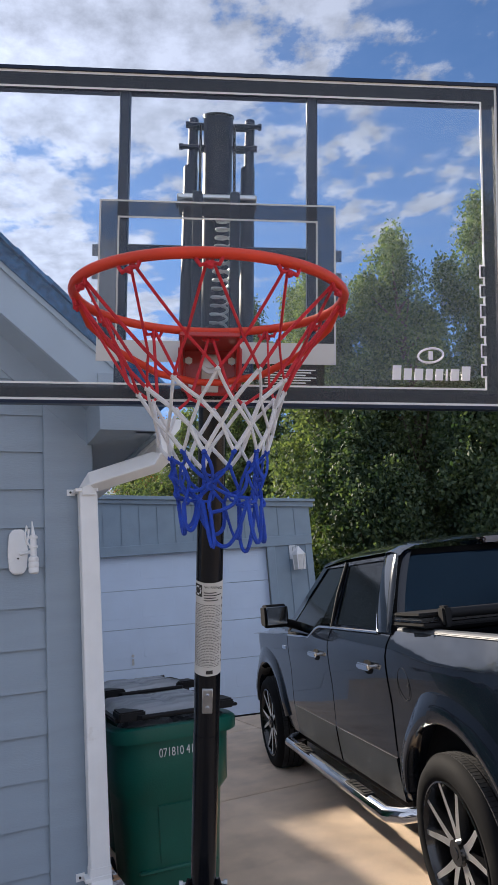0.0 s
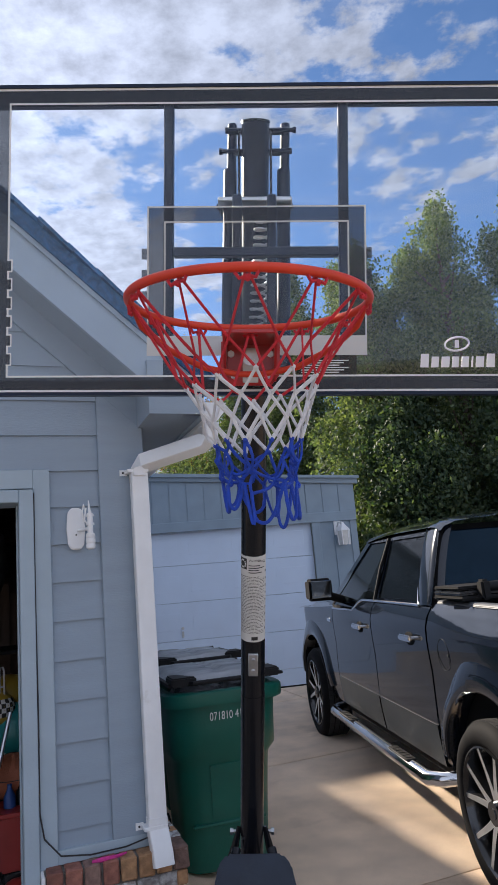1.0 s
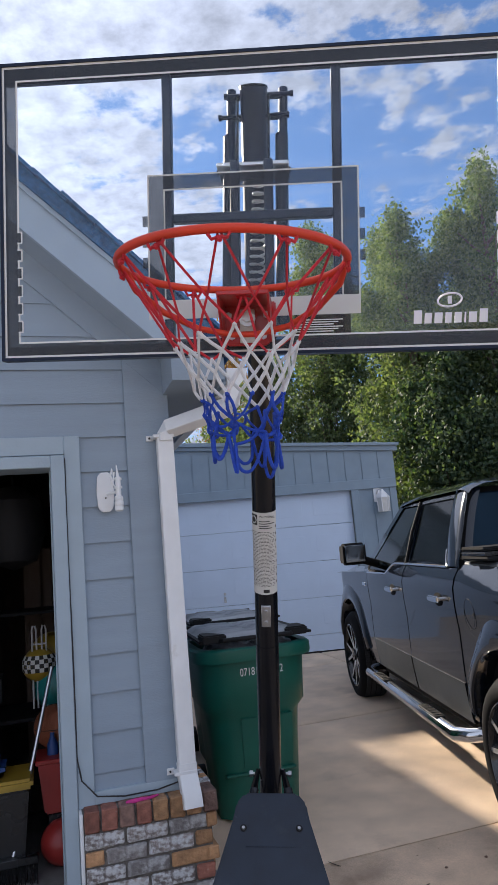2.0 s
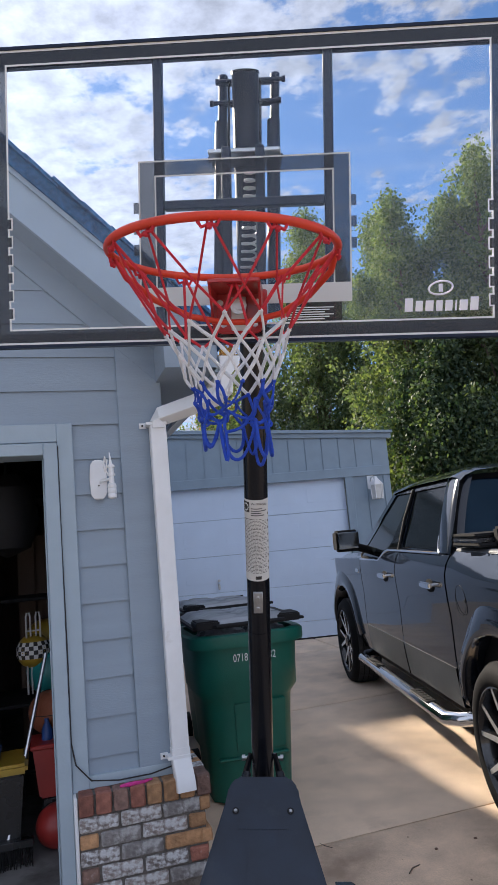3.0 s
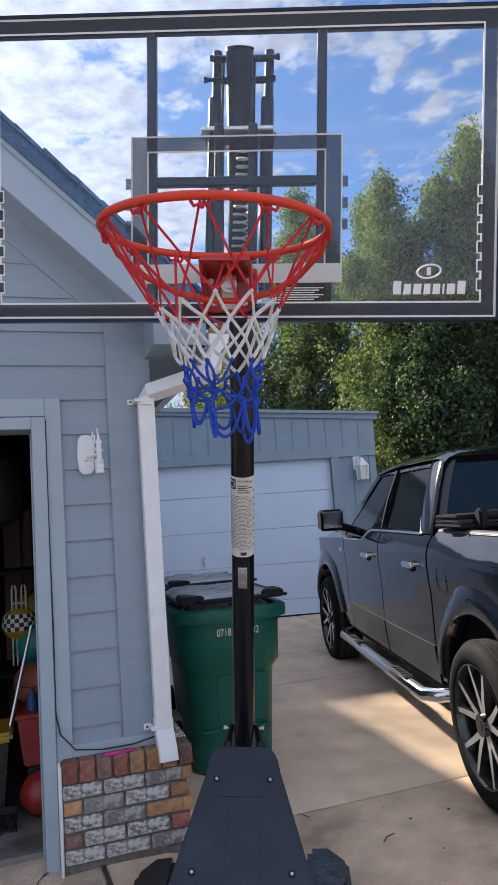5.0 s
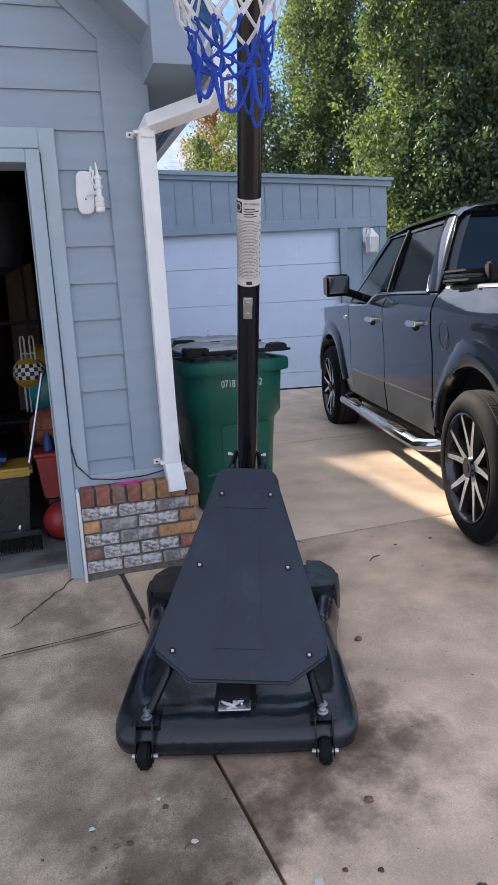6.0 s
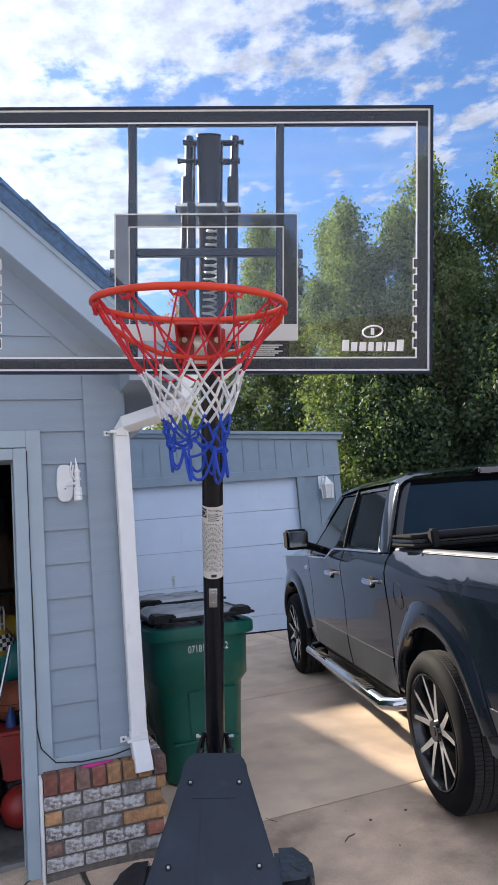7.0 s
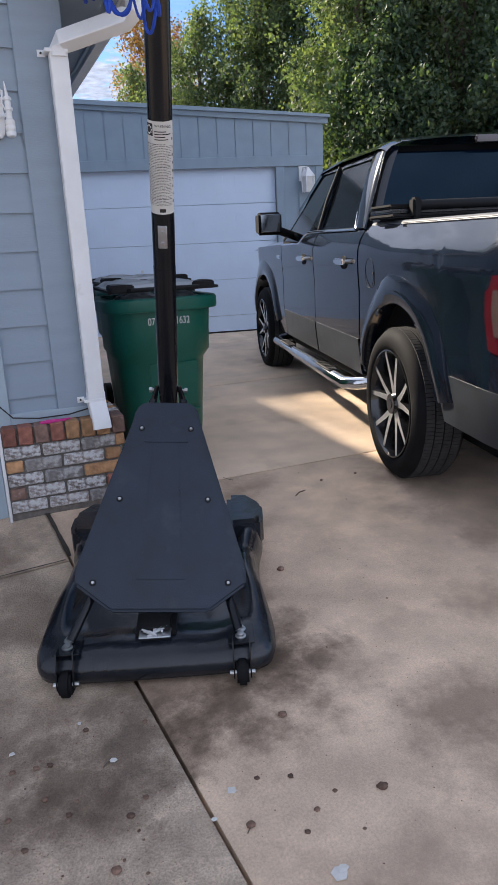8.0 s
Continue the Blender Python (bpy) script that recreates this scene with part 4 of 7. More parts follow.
solo("duffel_bag", bm, "plastic", "black duffel bag on a storage rack", "bag", HM @ Matrix.Translation((-0.82, 1.13, 1.348)))
bm = B_(); box(bm, (-0.28, -0.18, 0.0), (0.12, 0.18, 0.30), 0.08, seg=3)
solo("rolled_blanket", bm, "trimblack", "dark rolled blanket on a storage rack", "blanket", HM @ Matrix.Translation((-0.80, 1.13, 0.758)))
hang = thing("hanging_bag", "black bag hung under the garage ceiling", "bag", HM @ Matrix.Translation((-0.57, 0.6, 1.58)))
bm = B_(); lathe(bm, [(0.0, 0.0), (0.12, 0.05), (0.17, 0.2), (0.15, 0.38), (0.06, 0.46), (0.0, 0.47)], 14); part("body", bm, "trimblack", hang)
bm = B_(); rod(bm, (0, 0, 0.46), (0, 0, 0.95), 0.008, 6); part("strap", bm, "plastic", hang)
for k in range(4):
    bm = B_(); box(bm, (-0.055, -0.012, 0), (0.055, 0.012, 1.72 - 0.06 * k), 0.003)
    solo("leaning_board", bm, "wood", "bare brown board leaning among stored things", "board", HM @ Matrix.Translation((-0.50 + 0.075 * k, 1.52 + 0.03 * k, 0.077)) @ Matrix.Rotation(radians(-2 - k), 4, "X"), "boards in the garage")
broom = thing("push_broom", "broom with a pale handle leaning in the doorway", "broom", HM)
bm = B_(); rod(bm, (-0.615, 0.44, 0.17), (-0.395, 0.80, 1.03), 0.011, 8); part("handle", bm, "steel", broom)
bm = B_(); box(bm, (-0.74, 0.40, 0.16), (-0.49, 0.45, 0.20), 0.005); part("head", bm, "plastic", broom)
bm = B_()
for k in range(60):
    x = -0.775 + 0.24 * (k / 59)
    rod(bm, (x + 0.04, 0.425, 0.16), (x + 0.04 + rb.uniform(-0.02, 0.02), 0.41 + rb.uniform(-0.03, 0.03), 0.077), 0.0025, 4)
part("bristles", bm, "trimblack", broom)
walker = thing("white_frame", "small white tubular frame standing among stored things", "frame", HM @ Matrix.Translation((-0.465, 0.96, 0.79)))
for x in (-0.035, 0.02):
    bm = B_(); sweep(bm, [(x, 0, 0), (x, 0, 0.44), (x + 0.006, 0.0, 0.465), (x + 0.018, 0, 0.465), (x + 0.024, 0, 0.44), (x + 0.024, 0, 0)], 0.0055, 8); part("leg", bm, "dull_white", walker)
bm = B_(); rod(bm, (-0.035, 0, 0.36), (0.044, 0, 0.36), 0.005, 8); part("rung", bm, "dull_white", walker)

# ---- back garage ----
GU = Vector((0.9918, 0.128, 0)); GW = Vector((-0.128, 0.9918, 0)); GO = Vector((1.15, 9.5, 0))
GM = axes(GO, GU, GW, (0, 0, 1))
GF = 0.19
back = thing("back_garage", "blue-grey detached garage with white sectional door", "garage", GM, kind="structure")
bm = B_()
box(bm, (0.06, 0.0, 0.0), (0.63, 0.14, 2.80)); box(bm, (-5.6, 0.0, 0.0), (-4.96, 0.14, 2.80)); box(bm, (-4.96, 0.0, 2.42), (0.06, 0.14, 2.80))
part("wall", bm, "garage_paint", back)
bm = B_(); box(bm, (0.5, 0.14, 0.0), (0.63, 6.0, 2.9)); part("side_wall", bm, "garage_paint", back)
bm = B_(); box(bm, (-5.6, 6.0, 0.0), (0.63, 6.1, 2.9)); part("rear_wall", bm, "garage_paint", back)
bm = B_(); prism(bm, [(-5.7, 3.37), (0.70, 2.925), (0.70, 3.02), (-5.7, 3.46)], -0.05, -0.01, 1, 0.004); part("fascia", bm, "garage_paint", back)
bm = B_(); prism(bm, [(-5.7, 3.40), (0.72, 3.0), (0.72, 3.035), (-5.7, 3.475)], -0.09, 6.2, 1); part("roof", bm, "garage_paint", back)
bm = B_(); prism(bm, [(-5.6, 2.8), (0.63, 2.8), (0.63, 3.0), (-5.6, 3.4)], 0.0, 0.14); part("parapet", bm, "garage_paint", back)
bm = B_(); box(bm, (-5.6, -0.035, 2.40), (0.63, 0.0, 2.535), 0.004); part("header_board", bm, "garage_paint", back)
for k in range(26):
    u = 0.52 - k * 0.245
    if u < -5.6:
        break
    bm = B_(); prism(bm, [(u - 0.118, 2.535), (u + 0.118, 2.535), (u + 0.118, 2.985 - 0.0688 * (u + 0.118)), (u - 0.118, 2.985 - 0.0688 * (u - 0.118))], -0.012, 0.0, 1, 0.002); part("panel_board", bm, "garage_paint", back)
bm = B_(); box(bm, (-0.04, -0.03, 0.1), (0.07, 0.0, 2.40), 0.004); part("jamb_trim", bm, "garage_paint", back)
for u in (0.30, 0.55):
    bm = B_(); box(bm, (u - 0.02, -0.016, 0.1), (u + 0.02, 0.0, 2.40)); part("batten", bm, "garage_paint", back)
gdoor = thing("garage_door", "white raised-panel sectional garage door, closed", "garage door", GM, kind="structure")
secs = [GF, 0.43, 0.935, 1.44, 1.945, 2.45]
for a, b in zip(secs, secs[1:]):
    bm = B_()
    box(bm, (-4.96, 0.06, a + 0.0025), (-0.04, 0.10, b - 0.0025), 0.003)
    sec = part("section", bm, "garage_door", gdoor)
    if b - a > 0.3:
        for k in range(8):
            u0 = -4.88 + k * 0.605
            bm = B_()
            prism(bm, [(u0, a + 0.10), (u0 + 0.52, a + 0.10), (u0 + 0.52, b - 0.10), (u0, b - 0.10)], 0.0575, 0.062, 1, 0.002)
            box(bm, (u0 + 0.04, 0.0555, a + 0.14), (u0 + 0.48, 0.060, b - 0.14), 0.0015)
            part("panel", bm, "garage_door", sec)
# black strip painting the shadow line in the gap below the door
bm = B_(); box(bm, (-4.96, 0.055, GF - 0.02), (-0.04, 0.105, GF + 0.022), 0.004); part("bottom_seal", bm, "trimblack", gdoor, "dark strip standing in for the shadow under the door")
bm = B_(); box(bm, (-1.98, 0.03, 0.98), (-1.95, 0.06, 1.06), 0.004); rod(bm, (-1.965, 0.02, 1.10), (-1.965, 0.06, 1.10), 0.02, 10); part("lock", bm, "steel", gdoor)
gl = thing("garage_lantern", "white glass-paned lantern on the garage wall", "wall lamp", GM @ Matrix.Translation((0.33, 0, 2.2)))
bm = B_(); box(bm, (-0.05, -0.02, 0.0), (0.05, 0.0, 0.2), 0.006); part("back_plate", bm, "white", gl)
bm = B_(); sweep(bm, [(0, -0.02, 0.12), (0, -0.08, 0.17), (0.04, -0.13, 0.17)], 0.01, 8); part("arm", bm, "white", gl)
bm = B_(); lathe(bm, [(0.012, 0.17), (0.03, 0.14), (0.1, 0.06), (0.1, 0.045), (0.0, 0.045)], 6); bmesh.ops.translate(bm, vec=(0.05, -0.14, 0), verts=bm.verts); part("hood", bm, "white", gl)
bm = B_(); lathe(bm, [(0.0, -0.15), (0.075, -0.15), (0.088, 0.045), (0.0, 0.045)], 6); bmesh.ops.translate(bm, vec=(0.05, -0.14, 0), verts=bm.verts); part("panes", bm, "label", gl)
bm = B_()
for k in range(6):
    a = k * math.pi / 3
    rod(bm, (0.05 + 0.08 * math.cos(a), -0.14 + 0.08 * math.sin(a), -0.155), (0.05 + 0.092 * math.cos(a), -0.14 + 0.092 * math.sin(a), 0.05), 0.007, 5)
part("bars", bm, "white", gl)

# ---- pickup truck: x forward from the rear hub, y to its right from the left flank, z up ----
TU = Vector((-0.1211, 0.9924, 0.022)).normalized(); TR_ = Vector((0.9926, 0.1211, 0)); TZ = TR_.cross(TU)
TM = axes(Vector((1.136, 3.183, -0.006)), TU, TR_, TZ)
truck = thing("pickup_truck", "dusty black crew-cab pickup with chrome trim, parked", "pickup truck", TM)
WB, WR, TW = 3.68, 0.418, 1.93          # wheelbase, wheel radius, body width
ARCH, AZ = 0.545, 0.45


def flank(z, x=0.0):
    """How far the body side stands in from its widest line at a height."""
    if z < 1.0:
        return 0.02 + 0.04 * max(0, (0.75 - z)) ** 1.5 / 0.2
    door = 0.02 - 0.012 * math.sin((z - 1.0) / 0.4 * math.pi) + 2.4 * max(0, z - 1.23) ** 2
    k, q = smooth01((0.60 - x) / 0.7), max(0.0, z - 1.24)
    bed = 0.02 - 0.012 * math.sin((z - 1.0) / 0.4 * math.pi) + 0.52 * q * smooth01(0.35 + q / 0.06)     # broad rounded shoulder
    return door * (1 - k) + bed * k


def low_edge(x, sill):
    for c in (0, WB):
        if abs(x - c) < ARCH:
            return AZ + math.sqrt(max(ARCH ** 2 - (x - c) ** 2, 0)) * 0.98
    return sill


def side_panel(x0, x1, top, sill, name, n=26, rows=14, right=False, key="car", lean0=0.0, lean1=0.0):
    """A curved outer skin between two cut lines. top and sill are functions of x."""
    bm = B_()
    g = []
    xs = [x0 + (x1 - x0) * k / n for k in range(n + 1)]
    for x in xs:
        zl, zh = low_edge(x, sill(x)), top(x)
        col = []
        for j in range(rows + 1):
            z = zl + (zh - zl) * j / rows
            y = flank(z, x)
            if x > WB + 0.2:
                y += 0.8 * (x - WB - 0.2) ** 2
            if x < -0.95:
                y += 0.9 * (-0.95 - x) ** 2
            col.append(bm.verts.new((x, TW - y if right else y, z)))
        # returns inwards at top and bottom
        col.insert(0, bm.verts.new((x, TW - 0.12 if right else 0.12, zl + 0.005)))
        col.append(bm.verts.new((x, TW - 0.09 if right else 0.09, zh + 0.002)))
        g.append(col)
    for a, b in zip(g, g[1:]):
        for k in range(len(a) - 1):
            bm.faces.new((a[k], a[k + 1], b[k + 1], b[k]))
    return bm


sill_z = lambda x: 0.47
bed_top = lambda x: 1.385
belt = lambda x: 1.375 if x < 1.95 else 1.375 - 0.10 * min(1, max(0, (x - 1.95) / 0.28)) ** 1.5
hood_top = lambda x: 1.275 - 0.03 * max(0, x - 3.0) - 0.10 * max(0, x - 4.2) ** 1.5
for right in (False, True):
    part("bed_side", side_panel(-1.14, 0.607, bed_top, lambda x: 0.50 if x > -0.4 else 0.46, "bed", 60, right=right), "car", truck, "black bed side with flared arch")
    rd = part("rear_door", side_panel(0.63, 1.672, belt, sill_z, "rd", right=right), "car", truck, "black rear door, dusty low down")
    fd = part("front_door", side_panel(1.688, 2.78, belt, sill_z, "fd", 30, right=right), "car", truck, "black front door, dusty low down")
    part("front_fender", side_panel(2.796, 4.62, lambda x: min(hood_top(x), 1.275), sill_z, "ff", 50, right=right), "car", truck)
    if right:
        continue
    # handles, on their dark recesses
    for door, xh in ((rd, 0.80), (fd, 1.86)):
        bm = B_(); box(bm, (xh - 0.005, -0.038, 1.155), (xh + 0.19, -0.015, 1.195), 0.009, seg=2); rod(bm, (xh + 0.02, -0.03, 1.175), (xh + 0.02, 0.03, 1.175), 0.012, 8); rod(bm, (xh + 0.165, -0.03, 1.175), (xh + 0.165, 0.03, 1.175), 0.012, 8)
        h = part("handle", bm, "chrome", door, "chrome handle")
        bm = B_(); prism(bm, [(xh + 0.10 + 0.075 * math.cos(a), 1.168 + 0.042 * math.sin(a)) for a in [k * math.pi / 8 for k in range(16)]], 0.005, 0.03, 1)
        part("recess", bm, "car_inner", door)
    # dusty lower strip with a crease
    bm = side_panel(0.64, 1.665, lambda x: 0.70, sill_z, "x", 20, 4)
    bmesh.ops.translate(bm, vec=(0, -0.004, 0), verts=bm.verts); part("lower_moulding", bm, "car_dust", rd, "grey with dust")
    bm = side_panel(1.695, 2.775, lambda x: 0.70, sill_z, "x", 20, 4)
    bmesh.ops.translate(bm, vec=(0, -0.004, 0), verts=bm.verts); part("lower_moulding", bm, "car_dust", fd, "grey with dust")
    bm = side_panel(-1.13, -0.57, lambda x: 0.70, lambda x: 0.46, "x", 14, 4)
    bmesh.ops.translate(bm, vec=(0, -0.004, 0), verts=bm.verts); part("lower_moulding", bm, "car_dust", truck, "grey with dust")
# dark inner body that closes the gaps, floor and wheel wells
bm = B_()
box(bm, (0.55, 0.10, 0.40), (3.1, TW - 0.10, 1.36))
box(bm, (-1.1, 0.13, 0.62), (0.55, TW - 0.13, 0.9))
# low block added in place of a chassis, to shade the ground underneath
box(bm, (-1.1, 0.30, 0.27), (4.5, TW - 0.30, 0.62))
box(bm, (3.1, 0.35, 0.40), (4.5, TW - 0.35, 1.2))
part("inner_body", bm, "car_inner", truck)
for c in (0, WB):
    for s in (0, 1):
        bm = B_()
        pts = [(c + (ARCH + 0.02) * math.cos(a), AZ + (ARCH + 0.02) * math.sin(a)) for a in [math.pi * k / 16 for k in range(17)]]
        for (xa, za), (xb, zb) in zip(pts, pts[1:]):
            y0, y1 = (0.05, 0.45) if s == 0 else (TW - 0.45, TW - 0.05)
            bm.faces.new([bm.verts.new(q) for q in ((xa, y0, za), (xb, y0, zb), (xb, y1, zb), (xa, y1, za))])
        part("wheel_well", bm, "car_inner", truck)
    bm = B_()
    n = 28
    ring = []
    for k in range(n + 1):
        a = math.pi * (0.06 + 0.88 * k / n)
        row = []
        for r, y in ((ARCH - 0.012, 0.07), (ARCH - 0.010, 0.008), (ARCH + 0.004, -0.004), (ARCH + 0.07, -0.006), (ARCH + 0.085, -0.001), (ARCH + 0.135, 0.004), (ARCH + 0.165, 0.026)):
            r = ARCH + (r - ARCH) * (1 - 0.5 * smooth01((math.cos(a) - 0.2) / 0.5))        # slimmer towards the doors
            zz = AZ + r * math.sin(a) * 0.98
            row.append(bm.verts.new((c + r * math.cos(a), y + max(0.0, flank(zz, 0.6) - 0.022), zz)))
        ring.append(row)
    for a, b in zip(ring, ring[1:]):
        for k in range(6):
            bm.faces.new((a[k], a[k + 1], b[k + 1], b[k]))
    part("arch_flare", bm, "car", truck)

# cab greenhouse: pillars and roof as one shell, panes set in it
def cab_pt(x, z, side):
    """A point on the cab's side at a height, leaning inwards."""
    k = (z - 1.37) / 0.52
    y = 0.055 + 0.17 * k + 0.05 * max(0, k) ** 3
    return (x, y if side < 0 else TW - y, z)


ROOF, CABR, CABF = 1.895, 0.66, 2.25
bm = B_()
n = 22
rows_x = [CABR + 0.06 + (CABF - CABR - 0.06) * k / n for k in range(n + 1)]
prof = [(-1, 0.0), (-0.96, 0.028), (-0.86, 0.055), (-0.5, 0.072), (0, 0.08), (0.5, 0.072), (0.86, 0.055), (0.96, 0.028), (1, 0.0)]
g = []
for x in rows_x:
    kx = (x - CABR) / (CABF - CABR)
    drop = 0.03 * max(0, kx - 0.55) ** 1.4 / 0.3 + 0.05 * max(0, 0.10 - kx) / 0.1
    hw = TW / 2 - 0.225
    g.append([bm.verts.new((x, TW / 2 + s * hw, 1.845 - drop + dz)) for s, dz in prof])
for a, b in zip(g, g[1:]):
    for k in range(len(prof) - 1):
        bm.faces.new((a[k], a[k + 1], b[k + 1], b[k]))
bm2 = bm
part("roof", bm2, "car", truck, "black roof")
# side window band: body-colour pillars
def quad_strip(bm, pts_a, pts_b):
    A = [bm.verts.new(p) for p in pts_a]
    C = [bm.verts.new(p) for p in pts_b]
    for k in range(len(A) - 1):
        bm.faces.new((A[k], A[k + 1], C[k + 1], C[k]))


def cab_poly(bm, poly, side, off=0.0):
    vs = []
    for x, z in poly:
        p = cab_pt(x, z, side)
        vs.append(bm.verts.new((p[0], p[1] + (off if side < 0 else -off), p[2])))
    return bm.faces.new(vs)


RZ = 1.85
for side in (-1, 1):
    for nm, shape in (("rear_pillar", [(0.60, 1.37), (0.80, 1.37), (0.99, RZ), (0.78, RZ)]), ("middle_pillar", [(1.60, 1.37), (1.72, 1.37), (1.735, RZ), (1.64, RZ)]),
                      ("window_sill", [(0.80, 1.37), (1.60, 1.37), (1.605, 1.395), (0.815, 1.395)]), ("roof_rail", [(0.97, 1.80), (1.64, 1.80), (1.64, RZ), (0.99, RZ)]),
                      ("roof_rail", [(1.72, 1.80), (2.14, 1.80), (2.10, RZ), (1.735, RZ)]), ("front_pillar", [(2.14, 1.80), (2.86, 1.30), (2.96, 1.30), (2.22, RZ - 0.01), (2.10, RZ)])):
        bm = B_()
        cab_poly(bm, shape, side)
        bmesh.ops.solidify(bm, geom=bm.faces[:], thickness=0.03)
        part(nm, bm, "car", truck, smooth=25)
    bm = B_(); cab_poly(bm, [(0.83, 1.395), (1.60, 1.395), (1.635, 1.80), (0.975, 1.80)], side, 0.012); bmesh.ops.solidify(bm, geom=bm.faces[:], thickness=0.004)
    w1 = part("rear_door_window", bm, "side_glass", truck, "dark tinted glass")
    bm = B_(); cab_poly(bm, [(1.73, 1.39), (1.98, 1.385), (2.18, 1.30), (2.80, 1.30), (2.84, 1.31), (2.14, 1.80), (1.74, 1.80)], side, 0.012); bmesh.ops.solidify(bm, geom=bm.faces[:], thickness=0.004)
    w2 = part("front_door_window", bm, "side_glass", truck, "dark tinted glass")
    if side < 0:
        bm = B_(); sweep(bm, [Vector(cab_pt(x, z, -1)) + Vector((0, -0.006, 0)) for x, z in ((0.79, 1.372), (1.2, 1.372), (1.62, 1.372), (1.95, 1.37), (2.05, 1.35), (2.18, 1.285), (2.5, 1.278), (2.8, 1.275))], 0.009, 6, flat=0.6)
        part("belt_trim", bm, "chrome", truck, "chrome strip under the windows")
        bm = B_(); sweep(bm, [Vector(cab_pt(x, z, -1)) + Vector((0, -0.003, 0)) for x, z in ((0.79, 1.374), (0.812, 1.39), (0.835, 1.43), (0.852, 1.475))], 0.006, 6, flat=0.6)
        part("window_trim", bm, "chrome", truck, "chrome strip curving up behind the rear window")
        bm = B_(); sweep(bm, [Vector(cab_pt(x, z, -1)) + Vector((0, -0.002, 0)) for x, z in ((1.665, 1.37), (1.68, 1.6), (1.69, 1.82))], 0.012, 6)
        part("pillar_trim", bm, "trimblack", truck)
# rounded rear corners of the cab
for side in (-1, 1):
    bm = B_()
    g = []
    for j in range(13):
        z = 1.375 + 0.475 * j / 12
        k = (z - 1.37) / 0.48
        y0 = cab_pt(0, z, -1)[1] - 0.004
        xs, xb = 0.815 + 0.175 * k, 0.594 + 0.18 * k
        row = [(xs, y0 + 0.006), (xs - 0.02, y0), (xb + 0.11, y0 - 0.002), (xb + 0.07, y0)]
        row += [(xb + 0.06 - 0.06 * math.sin(a), y0 + 0.06 - 0.06 * math.cos(a)) for a in [q * math.pi / 12 for q in range(1, 7)]]
        row += [(xb + 0.002, y0 + 0.085), (xb + 0.02, y0 + 0.09)]
        g.append([bm.verts.new((x, y if side < 0 else TW - y, z)) for x, y in row])
    for a, b in zip(g, g[1:]):
        for k in range(len(a) - 1):
            bm.faces.new((a[k], a[k + 1], b[k + 1], b[k]))
    part("rear_corner", bm, "car", truck, smooth=60)
# back wall of the cab with its window
bm = B_()
yy = lambda z, s: cab_pt(0, z, -1)[1] if s < 0 else cab_pt(0, z, 1)[1]
xr = lambda z: 0.60 + 0.18 * (z - 1.37) / 0.48
fr = [(-1, 1.30), (1, 1.30), (1, 1.85), (-1, 1.85)]
outer = [bm.verts.new((xr(z), yy(z, s), z)) for s, z in fr]
inner = [bm.verts.new((xr(z) - 0.003, yy(z, s) - s * 0.055, z)) for s, z in ((-1, 1.44), (1, 1.44), (1, 1.815), (-1, 1.815))]
for k in range(4):
    bm.faces.new((outer[k], outer[(k + 1) % 4], inner[(k + 1) % 4], inner[k]))
bmesh.ops.solidify(bm, geom=bm.faces[:], thickness=0.03)
part("cab_back", bm, "car_inner", truck)
bm = B_(); bm.faces.new([bm.verts.new((xr(z) + 0.008, yy(z, s) - s * 0.050, z)) for s, z in ((-1, 1.43), (1, 1.43), (1, 1.825), (-1, 1.825))])
bmesh.ops.solidify(bm, geom=bm.faces[:], thickness=0.004)
rw = part("back_window", bm, "car_glass", truck, "dark tinted glass")
bm = B_(); box(bm, (0.70, TW / 2 - 0.17, 1.855), (0.78, TW / 2 + 0.17, 1.895), 0.012, seg=2); part("high_brake_lamp", bm, "tail_clear", truck)
# windscreen and bonnet
bm = B_(); bm.faces.new([bm.verts.new(q) for q in ((2.22, 0.25, 1.84), (2.22, TW - 0.25, 1.84), (2.98, TW - 0.10, 1.29), (2.98, 0.10, 1.29))]); bmesh.ops.solidify(bm, geom=bm.faces[:], thickness=0.005)
part("windscreen", bm, "car_glass", truck)
bm = B_()
g = []
for k in range(15):
    x = 2.9 + 1.68 * k / 14
    g.append([bm.verts.new((x, TW / 2 + s * (TW / 2 - 0.06 - 0.8 * max(0, x - WB - 0.2) ** 2), hood_top(x) + dz)) for s, dz in ((-1, -0.01), (-0.9, 0.035), (-0.5, 0.06), (0, 0.065), (0.5, 0.06), (0.9, 0.035), (1, -0.01))])
for a, b in zip(g, g[1:]):
    for k in range(6):
        bm.faces.new((a[k], a[k + 1], b[k + 1], b[k]))
part("bonnet", bm, "car", truck)
bm = B_(); box(bm, (4.42, 0.42, 0.45), (4.66, TW - 0.42, 1.12), 0.05, seg=3); part("nose", bm, "chrome", truck)
# bed: rail caps, inner walls, tailgate, folded cover
for s in (0, 1):
    bm = B_()
    q = [(0.14, 1.382), (0.14, 1.404), (0.105, 1.404), (0.094, 1.400), (0.086, 1.388), (0.087, 1.380), (0.10, 1.378)]
    bm = B_(); prism(bm, [(y if s == 0 else TW - y, z) for y, z in q], -1.13, 0.585, 0, 0.003)
    part("rail_cap", bm, "rail", truck, "dark grey plastic bed rail cap")
    bm = B_(); box(bm, (-1.1, 0.11 if s == 0 else TW - 0.14, 0.9), (0.56, 0.14 if s == 0 else TW - 0.11, 1.385)); part("bed_wall", bm, "car_inner", truck)
